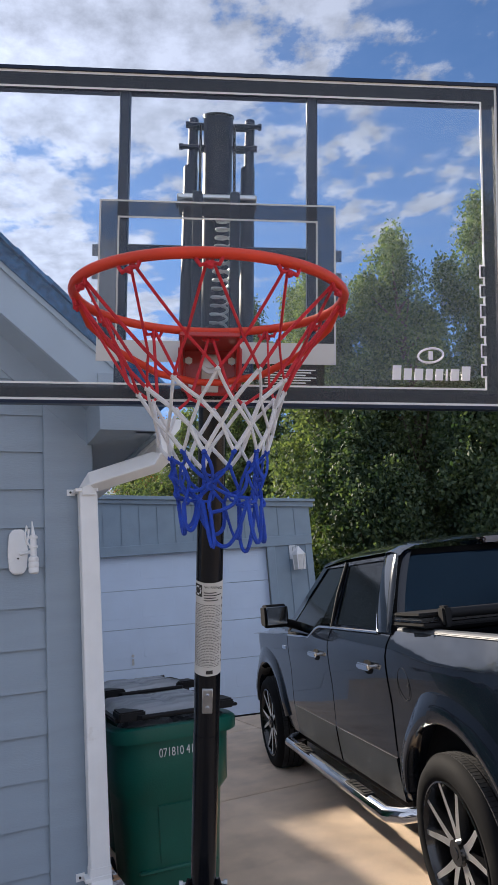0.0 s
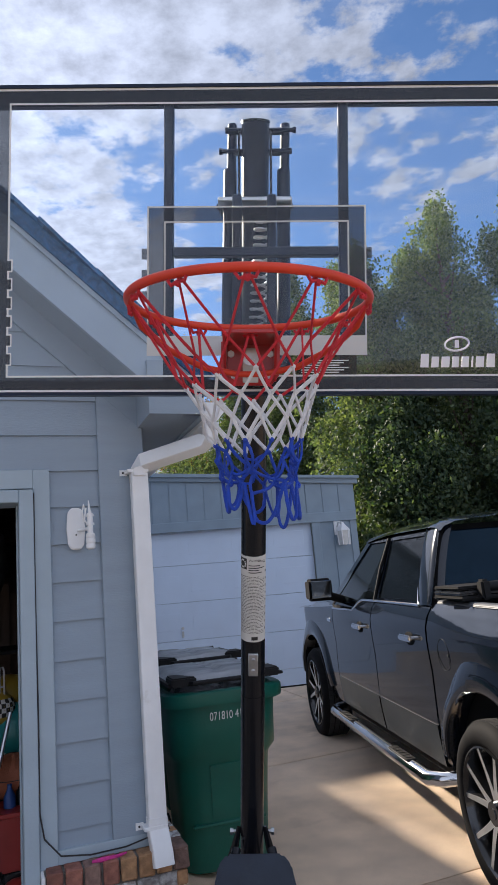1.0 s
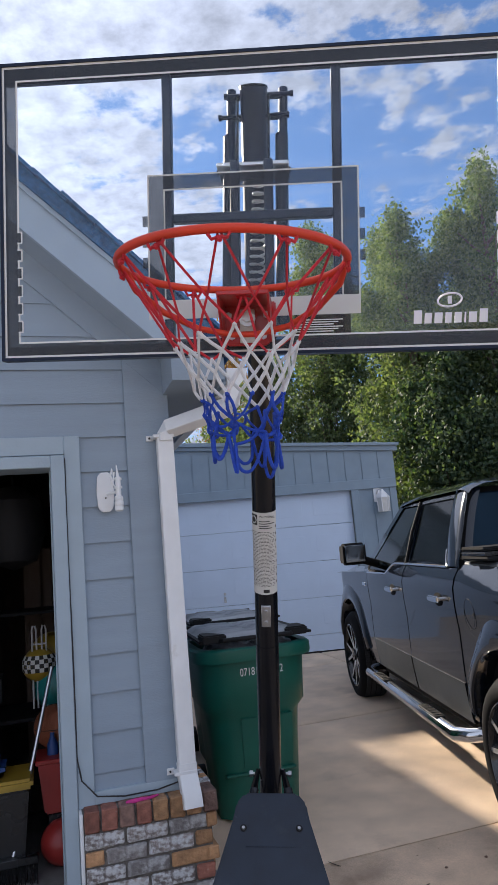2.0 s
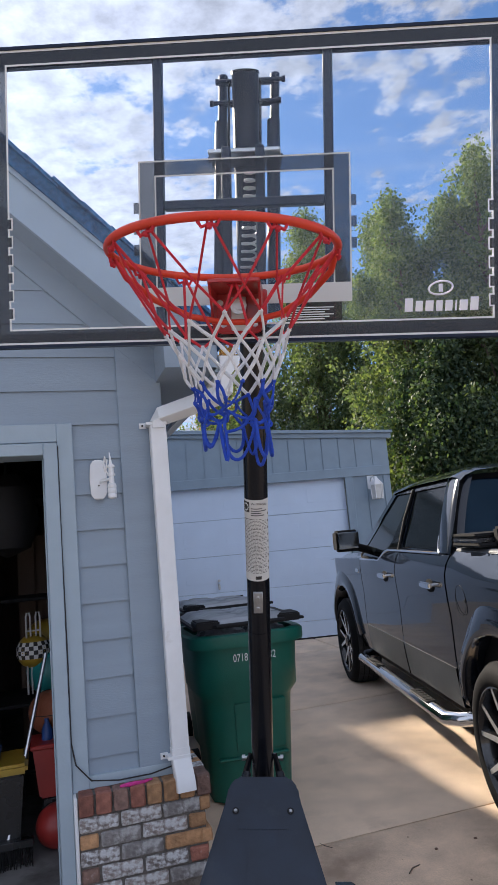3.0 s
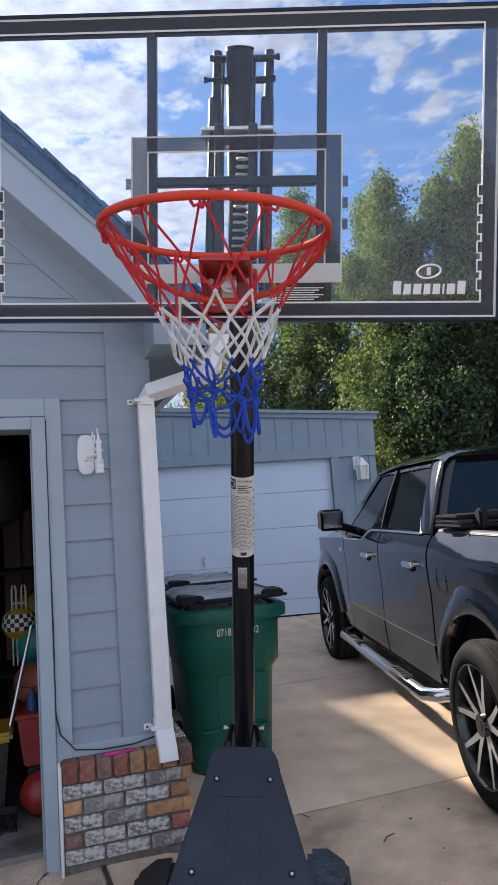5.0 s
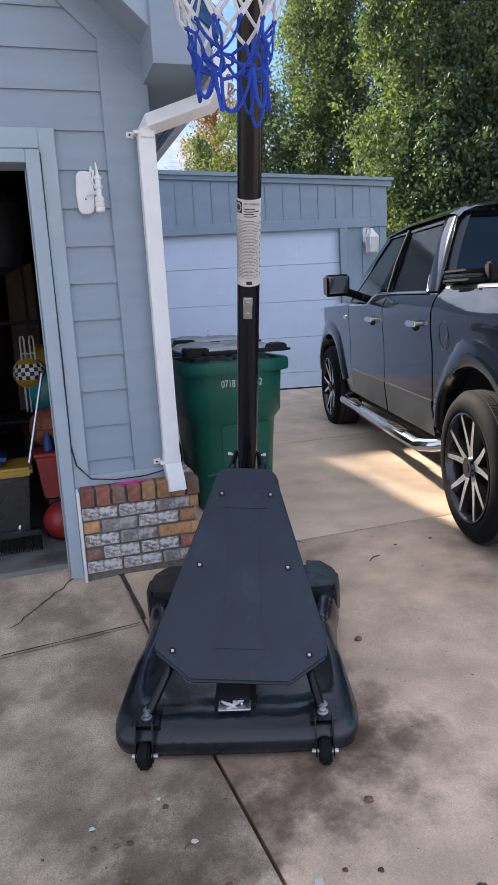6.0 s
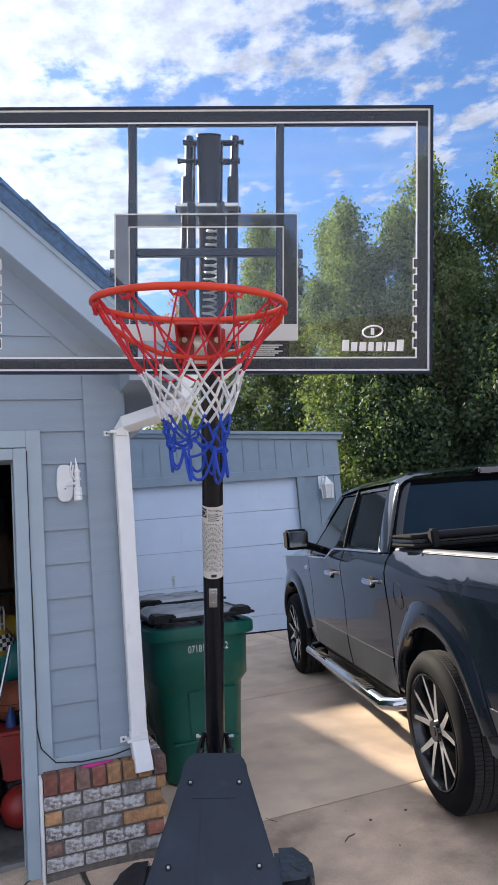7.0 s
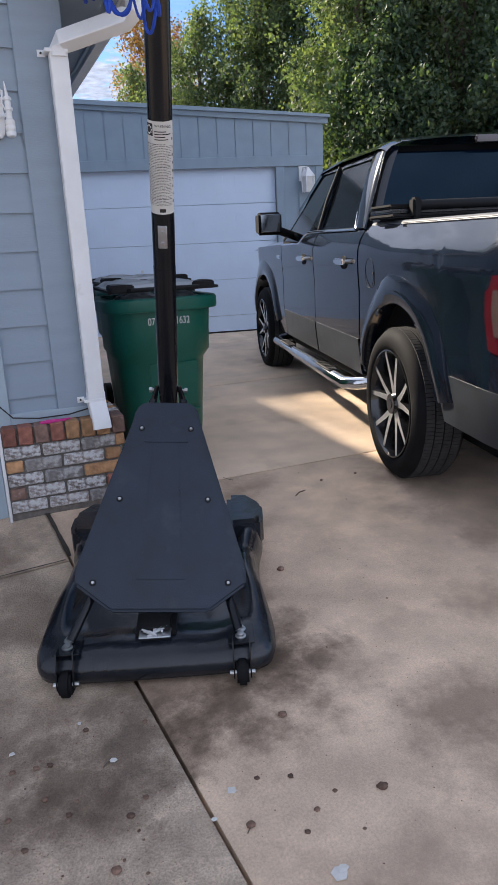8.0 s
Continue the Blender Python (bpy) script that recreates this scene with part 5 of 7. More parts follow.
bm = B_(); box(bm, (-1.15, 0.10, 0.62), (-1.09, TW - 0.10, 1.38), 0.02, seg=2); part("tailgate", bm, "car", truck)
bm = B_(); box(bm, (0.50, 0.12, 0.62), (0.56, TW - 0.12, 1.37), 0.01); part("bed_front", bm, "car", truck)
tonneau = thing("bed_cover", "black soft bed cover folded up behind the cab", "bed cover", TM)
for k in range(3):
    bm = B_(); box(bm, (0.16 + 0.02 * k, 0.05, 1.415 + 0.026 * k), (0.55 - 0.01 * k, TW - 0.05, 1.437 + 0.026 * k), 0.010, seg=2)
    part("folded_panel", bm, "plastic" if k % 2 else "trimblack", tonneau)
for y in (0.16, TW - 0.2):
    bm = B_(); box(bm, (0.13, y, 1.412), (0.20, y + 0.05, 1.52), 0.012, seg=2); part("clamp", bm, "trimblack", tonneau)
bm = B_(); rod(bm, (0.19, 0.22, 1.478), (0.19, TW - 0.22, 1.478), 0.028, 12); part("roll_bar", bm, "trimblack", tonneau)
# tail lamps and bumper
for s in (0, 1):
    bm = B_()
    f = lambda y: y if s == 0 else TW - y
    prism(bm, [(-1.165, 0.84), (-1.0, 0.86), (-0.955, 1.0), (-0.945, 1.17), (-1.165, 1.19)], min(f(0.012), f(0.16)), max(f(0.012), f(0.16)), 1, 0.012)
    tl = part("tail_lamp", bm, "tail_red", truck, "red tail lamp")
    bm = B_(); prism(bm, [(-1.16, 0.92), (-1.06, 0.93), (-1.03, 1.02), (-1.03, 1.11), (-1.16, 1.12)], min(f(0.004), f(0.02)), max(f(0.004), f(0.02)), 1, 0.003)
    part("reverse_lens", bm, "tail_clear", tl)
bm = B_(); box(bm, (-1.33, 0.04, 0.50), (-1.13, TW - 0.04, 0.72), 0.05, seg=3); part("rear_bumper", bm, "chrome", truck, "chrome rear bumper")
# fuel flap, marker, antenna badge
bm = B_(); sweep(bm, [(0.40 + 0.075 * math.cos(a), 0.0085, 1.12 + 0.085 * math.sin(a)) for a in [k * math.pi / 12 for k in range(24)]], 0.0018, 5, closed=True); part("fuel_flap_ring", bm, "trimblack", truck)
bm = B_(); rod(bm, (0.345, 0.014, 1.12), (0.345, 0.007, 1.12), 0.009, 8); part("lock", bm, "inkblack", truck)
bm = B_(); box(bm, (2.86, 0.005, 1.15), (2.99, 0.016, 1.185), 0.003); part("fender_badge", bm, "chrome", truck)
# mirror
mir = new("door_mirror"); mir.parent = truck
bm = B_(); prism(bm, [(2.45, 1.365), (2.58, 1.365), (2.62, 1.40), (2.61, 1.535), (2.58, 1.55), (2.45, 1.55), (2.43, 1.53), (2.43, 1.385)], -0.255, -0.055, 1, 0.02); part("housing", bm, "car_inner", mir)
bm = B_(); box(bm, (2.424, -0.24, 1.388), (2.434, -0.07, 1.532), 0.004); part("glass", bm, "mirror", mir, "mirror glass")
bm = B_(); rod(bm, (2.52, -0.07, 1.40), (2.58, 0.08, 1.35), 0.035, 10); part("arm", bm, "car_inner", mir)
# running board tube with step pads
rb_ = new("running_board"); rb_.parent = truck
bm = B_(); sweep(bm, [(0.52, 0.10, 0.44), (0.56, -0.01, 0.43), (0.64, -0.07, 0.425), (1.6, -0.075, 0.425), (2.70, -0.07, 0.425), (2.80, -0.03, 0.425), (2.86, 0.10, 0.43)], 0.041, 14); part("tube", bm, "chrome", rb_, "polished chrome tube")
for xp in (1.05, 2.25):
    bm = B_(); box(bm, (xp - 0.17, -0.11, 0.457), (xp + 0.17, -0.04, 0.471), 0.006); pad = part("step_pad", bm, "trimblack", rb_)
    for k in range(5):
        bm = B_(); box(bm, (xp - 0.14 + 0.06 * k, -0.10, 0.471), (xp - 0.11 + 0.06 * k, -0.05, 0.475)); part("tread", bm, "trimblack", rb_)


def wheel():
    """A wheel about its hub, its axis along y, outer face at y = 0."""
    w = new("wheel")
    bm = B_()
    prof = [(0.303, 0.02), (0.316, 0.004), (0.352, -0.004), (0.387, 0.008), (0.405, 0.028), (WR, 0.05), (WR, 0.235), (0.405, 0.26), (0.36, 0.28), (0.30, 0.27)]
    lathe(bm, prof, 64, caps=False)
    bmesh.ops.transform(bm, matrix=Matrix.Rotation(radians(-90), 4, "X"), verts=bm.verts)
    t = part("tyre", bm, "tyre", w)
    bm = B_()
    for k in range(120):      # tread blocks
        a = k * math.pi / 60
        for j, (y0, y1) in enumerate(((0.046, 0.088), (0.097, 0.138), (0.147, 0.188), (0.197, 0.238))):
            mm = Matrix.Rotation(-a - 0.02 * j, 4, "Y") @ Matrix.Translation((0, 0, WR - 0.001))
            box(bm, (-0.0092, y0, -0.004), (0.0092, y1, 0.005), m=mm)
    part("tread", bm, "tread", t, smooth=0)
    bm = B_(); lathe(bm, [(0.304, 0.018), (0.296, 0.006), (0.288, 0.02), (0.280, 0.10), (0.268, 0.20), (0.0, 0.2)], 48, caps=False); bmesh.ops.transform(bm, matrix=Matrix.Rotation(radians(-90), 4, "X"), verts=bm.verts)
    r = part("rim", bm, "rim_black", w)
    bm = B_(); lathe(bm, [(0.305, 0.016), (0.303, 0.004), (0.295, 0.002), (0.291, 0.012)], 48, caps=False); bmesh.ops.transform(bm, matrix=Matrix.Rotation(radians(-90), 4, "X"), verts=bm.verts)
    part("lip", bm, "rim_black", r)
    for k in range(10):
        a = (k // 2) * 2 * math.pi / 5 + (0.29 if k % 2 else -0.29)
        bm = B_()
        p = []
        for q in range(7):
            s = q / 6
            rad = 0.050 + 0.240 * s
            bend = a + (0.16 * (1 - s) ** 1.5) * (-1 if k % 2 else 1)
            p.append((math.sin(bend) * rad, 0.035 - 0.022 * s, math.cos(bend) * rad, 0.031 - 0.012 * s))
        rows = []
        for x, y, z, wd in p:
            d = Vector((x, 0, z)).normalized()
            n = Vector((d.z, 0, -d.x))
            c = Vector((x, y, z))
            rows.append([bm.verts.new(c + n * wd + Vector((0, 0.045, 0))), bm.verts.new(c + n * wd * 0.62), bm.verts.new(c - n * wd * 0.62), bm.verts.new(c - n * wd + Vector((0, 0.045, 0)))])
        for A, C in zip(rows, rows[1:]):
            for j in range(3):
                f = bm.faces.new((A[j], A[j + 1], C[j + 1], C[j]))
                f.material_index = 0 if j == 1 else 1
        part("spoke", bm, ["rim_face", "rim_black"], w, "machined face", smooth=20)
    bm = B_(); rod(bm, (0, 0.06, 0), (0, 0.012, 0), 0.062, 20, 0.055); part("hub", bm, "rim_black", w)
    bm = B_(); rod(bm, (0, 0.02, 0), (0, 0.008, 0), 0.028, 16, 0.025); part("centre_cap", bm, "rim_black", w)
    return w


w0 = wheel()
w0.parent = truck
w0.matrix_local = Matrix.Translation((0, -0.02, WR + 0.005))
for x, y, turn in ((WB, -0.02, 0), (0, TW + 0.02, math.pi), (WB, TW + 0.02, math.pi)):
    c = copy_thing(w0, Matrix.Translation((x, y, WR + 0.005)) @ Matrix.Rotation(turn, 4, "Z") @ Matrix.Rotation(0.35, 4, "Y"))

# ---- wheeled bins ----
def bin_thing(m, label, tilt):
    b = thing("wheeled_bin", label, "wheeled bin", m, "bins beside the house")
    bm = B_()
    rings = []
    for z, hx, hy in ((0.03, 0.238, 0.262), (0.25, 0.254, 0.29), (0.55, 0.272, 0.315), (0.61, 0.276, 0.322), (0.66, 0.310, 0.356), (0.80, 0.314, 0.362), (0.93, 0.32, 0.37)):
        ring = []
        for k in range(32):
            a = k * math.pi / 16 + math.pi / 32
            p = 5.0
            c, s = math.cos(a), math.sin(a)
            rr = 1 / ((abs(c) ** p + abs(s) ** p) ** (1 / p))
            y = s * rr * hy
            front = y < -hy * 0.6
            ring.append(bm.verts.new((c * rr * hx, y + (0.0 if not front else 0.06 * (1 - z / 0.93)), z)))
        rings.append(ring)
    for a, c in zip(rings, rings[1:]):
        for k in range(32):
            bm.faces.new((a[k], a[(k + 1) % 32], c[(k + 1) % 32], c[k]))
    bm.faces.new(rings[0][::-1])
    part("body", bm, "bin", b)
    bm = B_(); ring = []
    def sq(hx, hy, z):
        out = []
        for k in range(32):
            a = k * math.pi / 16 + math.pi / 32
            c, s = math.cos(a), math.sin(a)
            rr = 1 / ((abs(c) ** 6 + abs(s) ** 6) ** (1 / 6))
            out.append(bm.verts.new((c * rr * hx, s * rr * hy, z)))
        return out
    rr_ = [sq(0.322, 0.372, 0.915), sq(0.35, 0.40, 0.918), sq(0.355, 0.405, 0.935), sq(0.355, 0.405, 0.985), sq(0.345, 0.395, 0.995), sq(0.30, 0.35, 0.995), sq(0.30, 0.35, 0.90)]
    for a, c in zip(rr_, rr_[1:]):
        for k in range(32):
            bm.faces.new((a[k], a[(k + 1) % 32], c[(k + 1) % 32], c[k]))
    part("rim", bm, "bin", b)
    bm = B_(); prism(bm, [(-0.13, 0.32), (0.16, 0.32), (0.17, 0.60), (-0.14, 0.60)], -0.005, 0.02, 1, 0.003)
    bmesh.ops.transform(bm, matrix=Matrix.Translation((0.03, -0.206, 0.0)) @ Matrix.Rotation(radians(9), 4, "X"), verts=bm.verts); part("front_panel", bm, "bin", b)
    bm = B_(); box(bm, (-0.21, -0.262, 0.27), (0.21, -0.235, 0.29), 0.006); part("rib", bm, "bin", b)
    for sx in (-1, 1):
        bm = B_(); box(bm, (sx * 0.345 - 0.03, 0.28, 0.93), (sx * 0.345 + 0.03, 0.40, 1.055), 0.012, seg=2); part("hinge_lug", bm, "trimblack", b)
    lid = new("lid"); lid.parent = b
    lid.matrix_local = Matrix.Translation((0, 0.38, 1.058)) @ Matrix.Rotation(radians(tilt), 4, "X")
    bm = B_()
    nx, ny = 28, 26
    g = []
    for j in range(ny + 1):
        row = []
        for i in range(nx + 1):
            x, y = -0.305 + 0.61 * i / nx, -0.76 + 0.78 * j / ny
            ex, ey = min(i, nx - i) / nx, min(j, ny - j) / ny
            z = 0.030 * smooth01(ex * 9) * smooth01(ey * 9) + 0.012 * smooth01((ex - 0.16) * 14) * smooth01((ey - 0.14) * 14)
            if 0.44 < i / nx < 0.56:
                z -= 0.012 * smooth01((ey - 0.1) * 12)
            z += 0.006 * math.sin(x * 9 + tilt) * math.sin(y * 7)
            row.append(bm.verts.new((x, y, z)))
        g.append(row)
    for a, c in zip(g, g[1:]):
        for k in range(nx):
            bm.faces.new((a[k], a[k + 1], c[k + 1], c[k]))
    bmesh.ops.solidify(bm, geom=bm.faces[:], thickness=0.012)
    part("lid_shell", bm, "lid", lid, "grey lid, paled for reflected sky")
    bm = B_(); sweep(bm, [(-0.22, -0.75, 0.0), (-0.20, -0.80, 0.004), (0.20, -0.80, 0.004), (0.22, -0.75, 0.0)], 0.013, 8); part("lid_handle", bm, "trimblack", lid)
    for sx in (-1, 1):
        bm = B_(); prism(bm, [(sx * 0.17, -0.775), (sx * 0.312, -0.775), (sx * 0.312, -0.60), (sx * 0.25, -0.60)], -0.012, 0.036, 2, 0.008)
        part("lid_corner", bm, "trimblack", lid, "black moulded lid corner")
    bm = B_()
    for sx in (-1, 1):
        box(bm, (sx * 0.295 - 0.012, -0.74, -0.012), (sx * 0.335 + 0.012, 0.0, 0.004), 0.004)
    box(bm, (-0.283, -0.752, -0.012), (0.283, -0.73, 0.002), 0.004)
    part("lid_skirt", bm, "trimblack", lid)
    bm = B_(); rod(bm, (-0.3, 0.03, 0.0), (0.3, 0.03, 0.0), 0.02, 10); part("hinge_bar", bm, "trimblack", lid)
    for x in (-0.27, 0.27):
        bm = B_(); rod(bm, (x - 0.025, 0.27, 0.115), (x + 0.025, 0.27, 0.115), 0.115, 20); part("wheel", bm, "trimblack", b)
    return b


def rubbish_bag(m, seed, sx, sy, sz, label):
    bm = B_()
    bmesh.ops.create_icosphere(bm, subdivisions=4, radius=1.0)
    for v in bm.verts:
        q = v.co.copy()
        k = 1 + 0.22 * noise.noise(q * 2.2 + Vector((seed, 0, 0))) + 0.10 * noise.noise(q * 5.5 + Vector((0, seed, 0)))
        v.co = Vector((q.x * sx * k, q.y * sy * k, q.z * sz * k))
    return solo("rubbish_bag", bm, "bag", label, "rubbish bag", m, "bags in the bins")


bz = ground_z(4.0)
b1 = bin_thing(pose(-0.225, 3.98, bz + 0.02, 0, 0, 17), "green wheeled bin with a pale grey lid ajar", 1.0)
b3 = bin_thing(pose(-0.42, 5.0, ground_z(5.0) + 0.0, 0, 0, 17), "dark green wheeled bin with its pale grey lid slightly raised", 0.3)

rubbish_bag(pose(-0.225, 3.98, bz + 0.02, 0, 0, 17) @ Matrix.Translation((-0.13, -0.17, 0.955)), 3, 0.15, 0.17, 0.085, "crumpled grey rubbish bag bulging from a bin")
rubbish_bag(pose(-0.225, 3.98, bz + 0.02, 0, 0, 17) @ Matrix.Translation((0.14, -0.10, 0.945)), 7, 0.14, 0.20, 0.080, "crumpled grey rubbish bag bulging from a bin")


def text_mesh(s, size, key, parent, m, name="lettering", depth=0.0008, wide=1.0):
    cu = bpy.data.curves.new(name, "FONT")
    cu.body, cu.size, cu.extrude, cu.align_x, cu.align_y = s, size, depth, "CENTER", "CENTER"
    tmp = new("tmp", cu)
    me = bpy.data.meshes.new_from_object(tmp.evaluated_get(bpy.context.evaluated_depsgraph_get()))
    bpy.data.objects.remove(tmp)
    me.materials.append(M[key])
    ob = new(name, me)
    ob.parent = parent
    ob.matrix_local = m @ Matrix.Diagonal((wide, 1, 1, 1))
    return ob


text_mesh("071810 41632", 0.062, "ink", b1, Matrix.Translation((0.02, -0.374, 0.855)) @ Matrix.Rotation(radians(94), 4, "X"), wide=0.72)

# ---- basketball hoop ----
BX = Vector((0.996, -0.029, -0.084)).normalized()
BZ = Vector((0.087, -0.159, 0.983)); BZ = (BZ - BX * BZ.dot(BX)).normalized(); BY = BZ.cross(BX)
BM_ = axes(Vector((0.106, 1.21, 2.337)), BX, BY, BZ)
hoop = thing("basketball_hoop", "portable basketball hoop with clear board, orange rim and tricolour net", "basketball hoop")


def on_board(name, bm, key, label="", parent=None, smooth=40):
    ob = part(name, bm, key, parent or hoop, label, smooth)
    if parent is None:
        ob.matrix_local = BM_
    return ob


XL, XR, ZB, ZT = -0.687, 0.677, -0.290, 0.513
board = new("backboard"); board.parent = hoop; board.matrix_local = BM_
bm = B_(); box(bm, (XL + 0.004, 0.0, ZB + 0.004), (XR - 0.004, 0.006, ZT - 0.004))
pane = on_board("pane", bm, "acrylic", "clear acrylic sheet", board, 0)
pane.visible_shadow = False


def ring_rect(bm, x0, x1, z0, z1, t, y0, y1, bottom=True, bevel=0.0):
    box(bm, (x0, y0, z1 - t), (x1, y1, z1), bevel); box(bm, (x0, y0, z0 + t), (x0 + t, y1, z1 - t), bevel); box(bm, (x1 - t, y0, z0 + t), (x1, y1, z1 - t), bevel)
    if bottom:
        box(bm, (x0, y0, z0), (x1, y1, z0 + t), bevel)
    return bm


on_board("edge_frame", ring_rect(B_(), XL, XR, ZB, ZT, 0.008, -0.006, 0.03), "navy_metal", "slim black frame", board, 0)
on_board("white_edge_line", ring_rect(B_(), XL + 0.008, XR - 0.008, ZB + 0.008, ZT - 0.008, 0.006, -0.0015, -0.0005), "film_white", "", board, 0)
on_board("grey_border", ring_rect(B_(), XL + 0.014, XR - 0.014, ZB + 0.014, ZT - 0.014, 0.032, -0.0015, -0.0005), "film_grey", "", board, 0)
bm = ring_rect(B_(), XL + 0.046, XR - 0.046, ZB + 0.046, ZT - 0.046, 0.0045, -0.0017, -0.0007)
on_board("white_inner_line", bm, "film_white", "", board, 0)
for s, xe in ((1, XR - 0.046), (-1, XL + 0.046)):      # stepped notches low on both sides
    bm = B_()
    for k in range(6):
        z = 0.055 - k * 0.048
        box(bm, (min(xe, xe - s * 0.014), -0.0026, z - 0.026), (max(xe, xe - s * 0.014), -0.0018, z))
    tagged(on_board("notch_fill", bm, "film_grey", "", board, 0), kind="stuff")
    bm = B_()
    for k in range(6):
        z = 0.055 - k * 0.048
        xa, xb = sorted((xe - s * 0.014, xe - s * 0.0105))
        box(bm, (xa, -0.0034, z - 0.026), (xb, -0.0027, z))
        xa, xb = sorted((xe, xe - s * 0.0135))
        for zz in (z, z - 0.0295):
            box(bm, (xa, -0.0034, zz), (xb, -0.0027, zz + 0.0035))
    tagged(on_board("notch_line", bm, "film_white", "", board, 0), kind="stuff")
# shooter's square
SX0, SX1, SZ0, SZ1 = -0.284, 0.272, -0.190, 0.194
bm = B_()
box(bm, (SX0 + 0.004, -0.0016, SZ1 - 0.040), (SX1 - 0.004, -0.0006, SZ1 - 0.004)); box(bm, (SX0 + 0.004, -0.0016, SZ0 + 0.05), (SX0 + 0.043, -0.0006, SZ1 - 0.040)); box(bm, (SX1 - 0.043, -0.0016, SZ0 + 0.05), (SX1 - 0.004, -0.0006, SZ1 - 0.040))
for s, xe in ((-1, SX0 + 0.004), (1, SX1 - 0.004)):
    for k in range(3):
        z = 0.085 - k * 0.055
        box(bm, (min(xe, xe + s * 0.018), -0.0016, z - 0.028), (max(xe, xe + s * 0.018), -0.0006, z))
tagged(on_board("square_band", bm, "film_grey", "", board, 0), kind="stuff")
bm = B_()
ring_rect(bm, SX0, SX1, SZ0, SZ1, 0.004, -0.0017, -0.0007, False)
ring_rect(bm, SX0 + 0.043, SX1 - 0.043, SZ0, SZ1 - 0.039, 0.004, -0.0017, -0.0007, False)
tagged(on_board("square_line", bm, "film_pale", "", board, 0), kind="stuff")
bm = B_(); box(bm, (SX0, -0.0018, SZ0), (SX1, -0.0008, SZ0 + 0.05)); on_board("square_foot", bm, "film_pale", "pale lower band", board, 0)
bm = B_(); box(bm, (0.10, -0.0016, -0.245), (0.245, -0.0006, SZ0)); on_board("warning_patch", bm, "film_smoke", "", board, 0)
bm = B_()
for k in range(6):
    box(bm, (0.105 + 0.02 * (k < 2), -0.0026, -0.205 - 0.006 * k), (0.225 - 0.012 * (k % 3), -0.0018, -0.2025 - 0.006 * k))
on_board("fine_print", bm, "ink", "", board, 0)
# maker's mark as plain shapes: eight blocks and an oval ring
bm = B_()
w = [0.026, 0.024, 0.026, 0.022, 0.024, 0.010, 0.026, 0.026]
x = 0.405
for k, d in enumerate(w):
    h = 0.034 if k in (0, 7) else 0.027
    bm = B_(); prism(bm, [(x, -0.222), (x + d - 0.006, -0.222), (x + d - 0.004, -0.222 + h), (x + 0.002, -0.222 + h)], -0.0022, -0.0008, 1)
    on_board("mark_block", bm, "film_white", "plain white block", board, 0)
    x += d + 0.001
bm = B_(); sweep(bm, [(0.497 + 0.030 * math.cos(a), -0.0015, -0.163 + 0.017 * math.sin(a) + 0.003 * math.cos(a)) for a in [k * math.pi / 12 for k in range(24)]], 0.0026, 4, closed=True)
box(bm, (0.492, -0.002, -0.173), (0.502, -0.001, -0.153)); on_board("mark_oval", bm, "film_white", "", board)
# steel frame behind the sheet
for x0, x1 in ((-0.244, -0.219), (0.205, 0.230)):
    bm = B_(); box(bm, (x0, 0.008, ZB + 0.01), (x1, 0.034, ZT - 0.01), 0.003); on_board("upright_bar", bm, "navy_metal", "", board)
bm = B_(); box(bm, (-0.219, 0.009, 0.068), (0.205, 0.033, 0.092), 0.003); on_board("cross_bar", bm, "navy_metal", "", board)
bm = B_(); box(bm, (XL + 0.01, 0.008, ZT - 0.05), (XR - 0.01, 0.03, ZT - 0.012), 0.003); on_board("top_bar", bm, "navy_metal", "", board)
bm = B_(); box(bm, (XL + 0.01, 0.008, ZB + 0.006), (XR - 0.01, 0.03, ZB + 0.04), 0.003); on_board("bottom_bar", bm, "navy_metal", "", board)

# lifting arms, spring and brackets behind the board
lift = new("lift_mechanism"); lift.parent = hoop; lift.matrix_local = BM_
for xc, z1 in ((-0.083, 0.50), (0.066, 0.50)):
    bm = B_(); rod(bm, (xc, 0.10, -0.20), (xc + 0.004, 0.17, 0.36), 0.0185, 18); rod(bm, (xc + 0.006, 0.168, 0.30), (xc + 0.010, 0.185, z1), 0.013, 16); on_board("arm", bm, "navy_metal", "", lift)
for xc in (-0.058, 0.034):
    bm = B_(); box(bm, (xc - 0.012, 0.06, -0.26), (xc + 0.013, 0.09, 0.25), 0.003); on_board("inner_arm", bm, "navy_metal", "", lift)
    bm = B_(); rod(bm, (xc + (0.004 if xc < 0 else 0.0), 0.12, 0.25), (xc + (0.004 if xc < 0 else 0.0), 0.16, 0.47), 0.004, 6); on_board("link", bm, "black_metal", "", lift)
bm = B_(); box(bm, (-0.11, 0.09, 0.243), (0.09, 0.20, 0.256), 0.003); on_board("plate", bm, "steel", "", lift)
for z, x0, x1 in ((0.475, -0.088, 0.100), (0.415, -0.105, 0.088), (0.257, -0.112, 0.090)):
    bm = B_(); rod(bm, (x0, 0.165, z), (x1, 0.165, z), 0.006, 10)
    for xe in (x0, x1):
        rod(bm, (xe - 0.005, 0.165, z), (xe + 0.005, 0.165, z), 0.0095, 6)
    on_board("bolt", bm, "navy_metal", "", lift)
    bm = B_(); rod(bm, (-0.085, 0.172, z), (0.07, 0.172, z), 0.010, 10); on_board("spacer", bm, "navy_metal", "", lift)
bm = B_()
turns, n = 17, 17 * 14
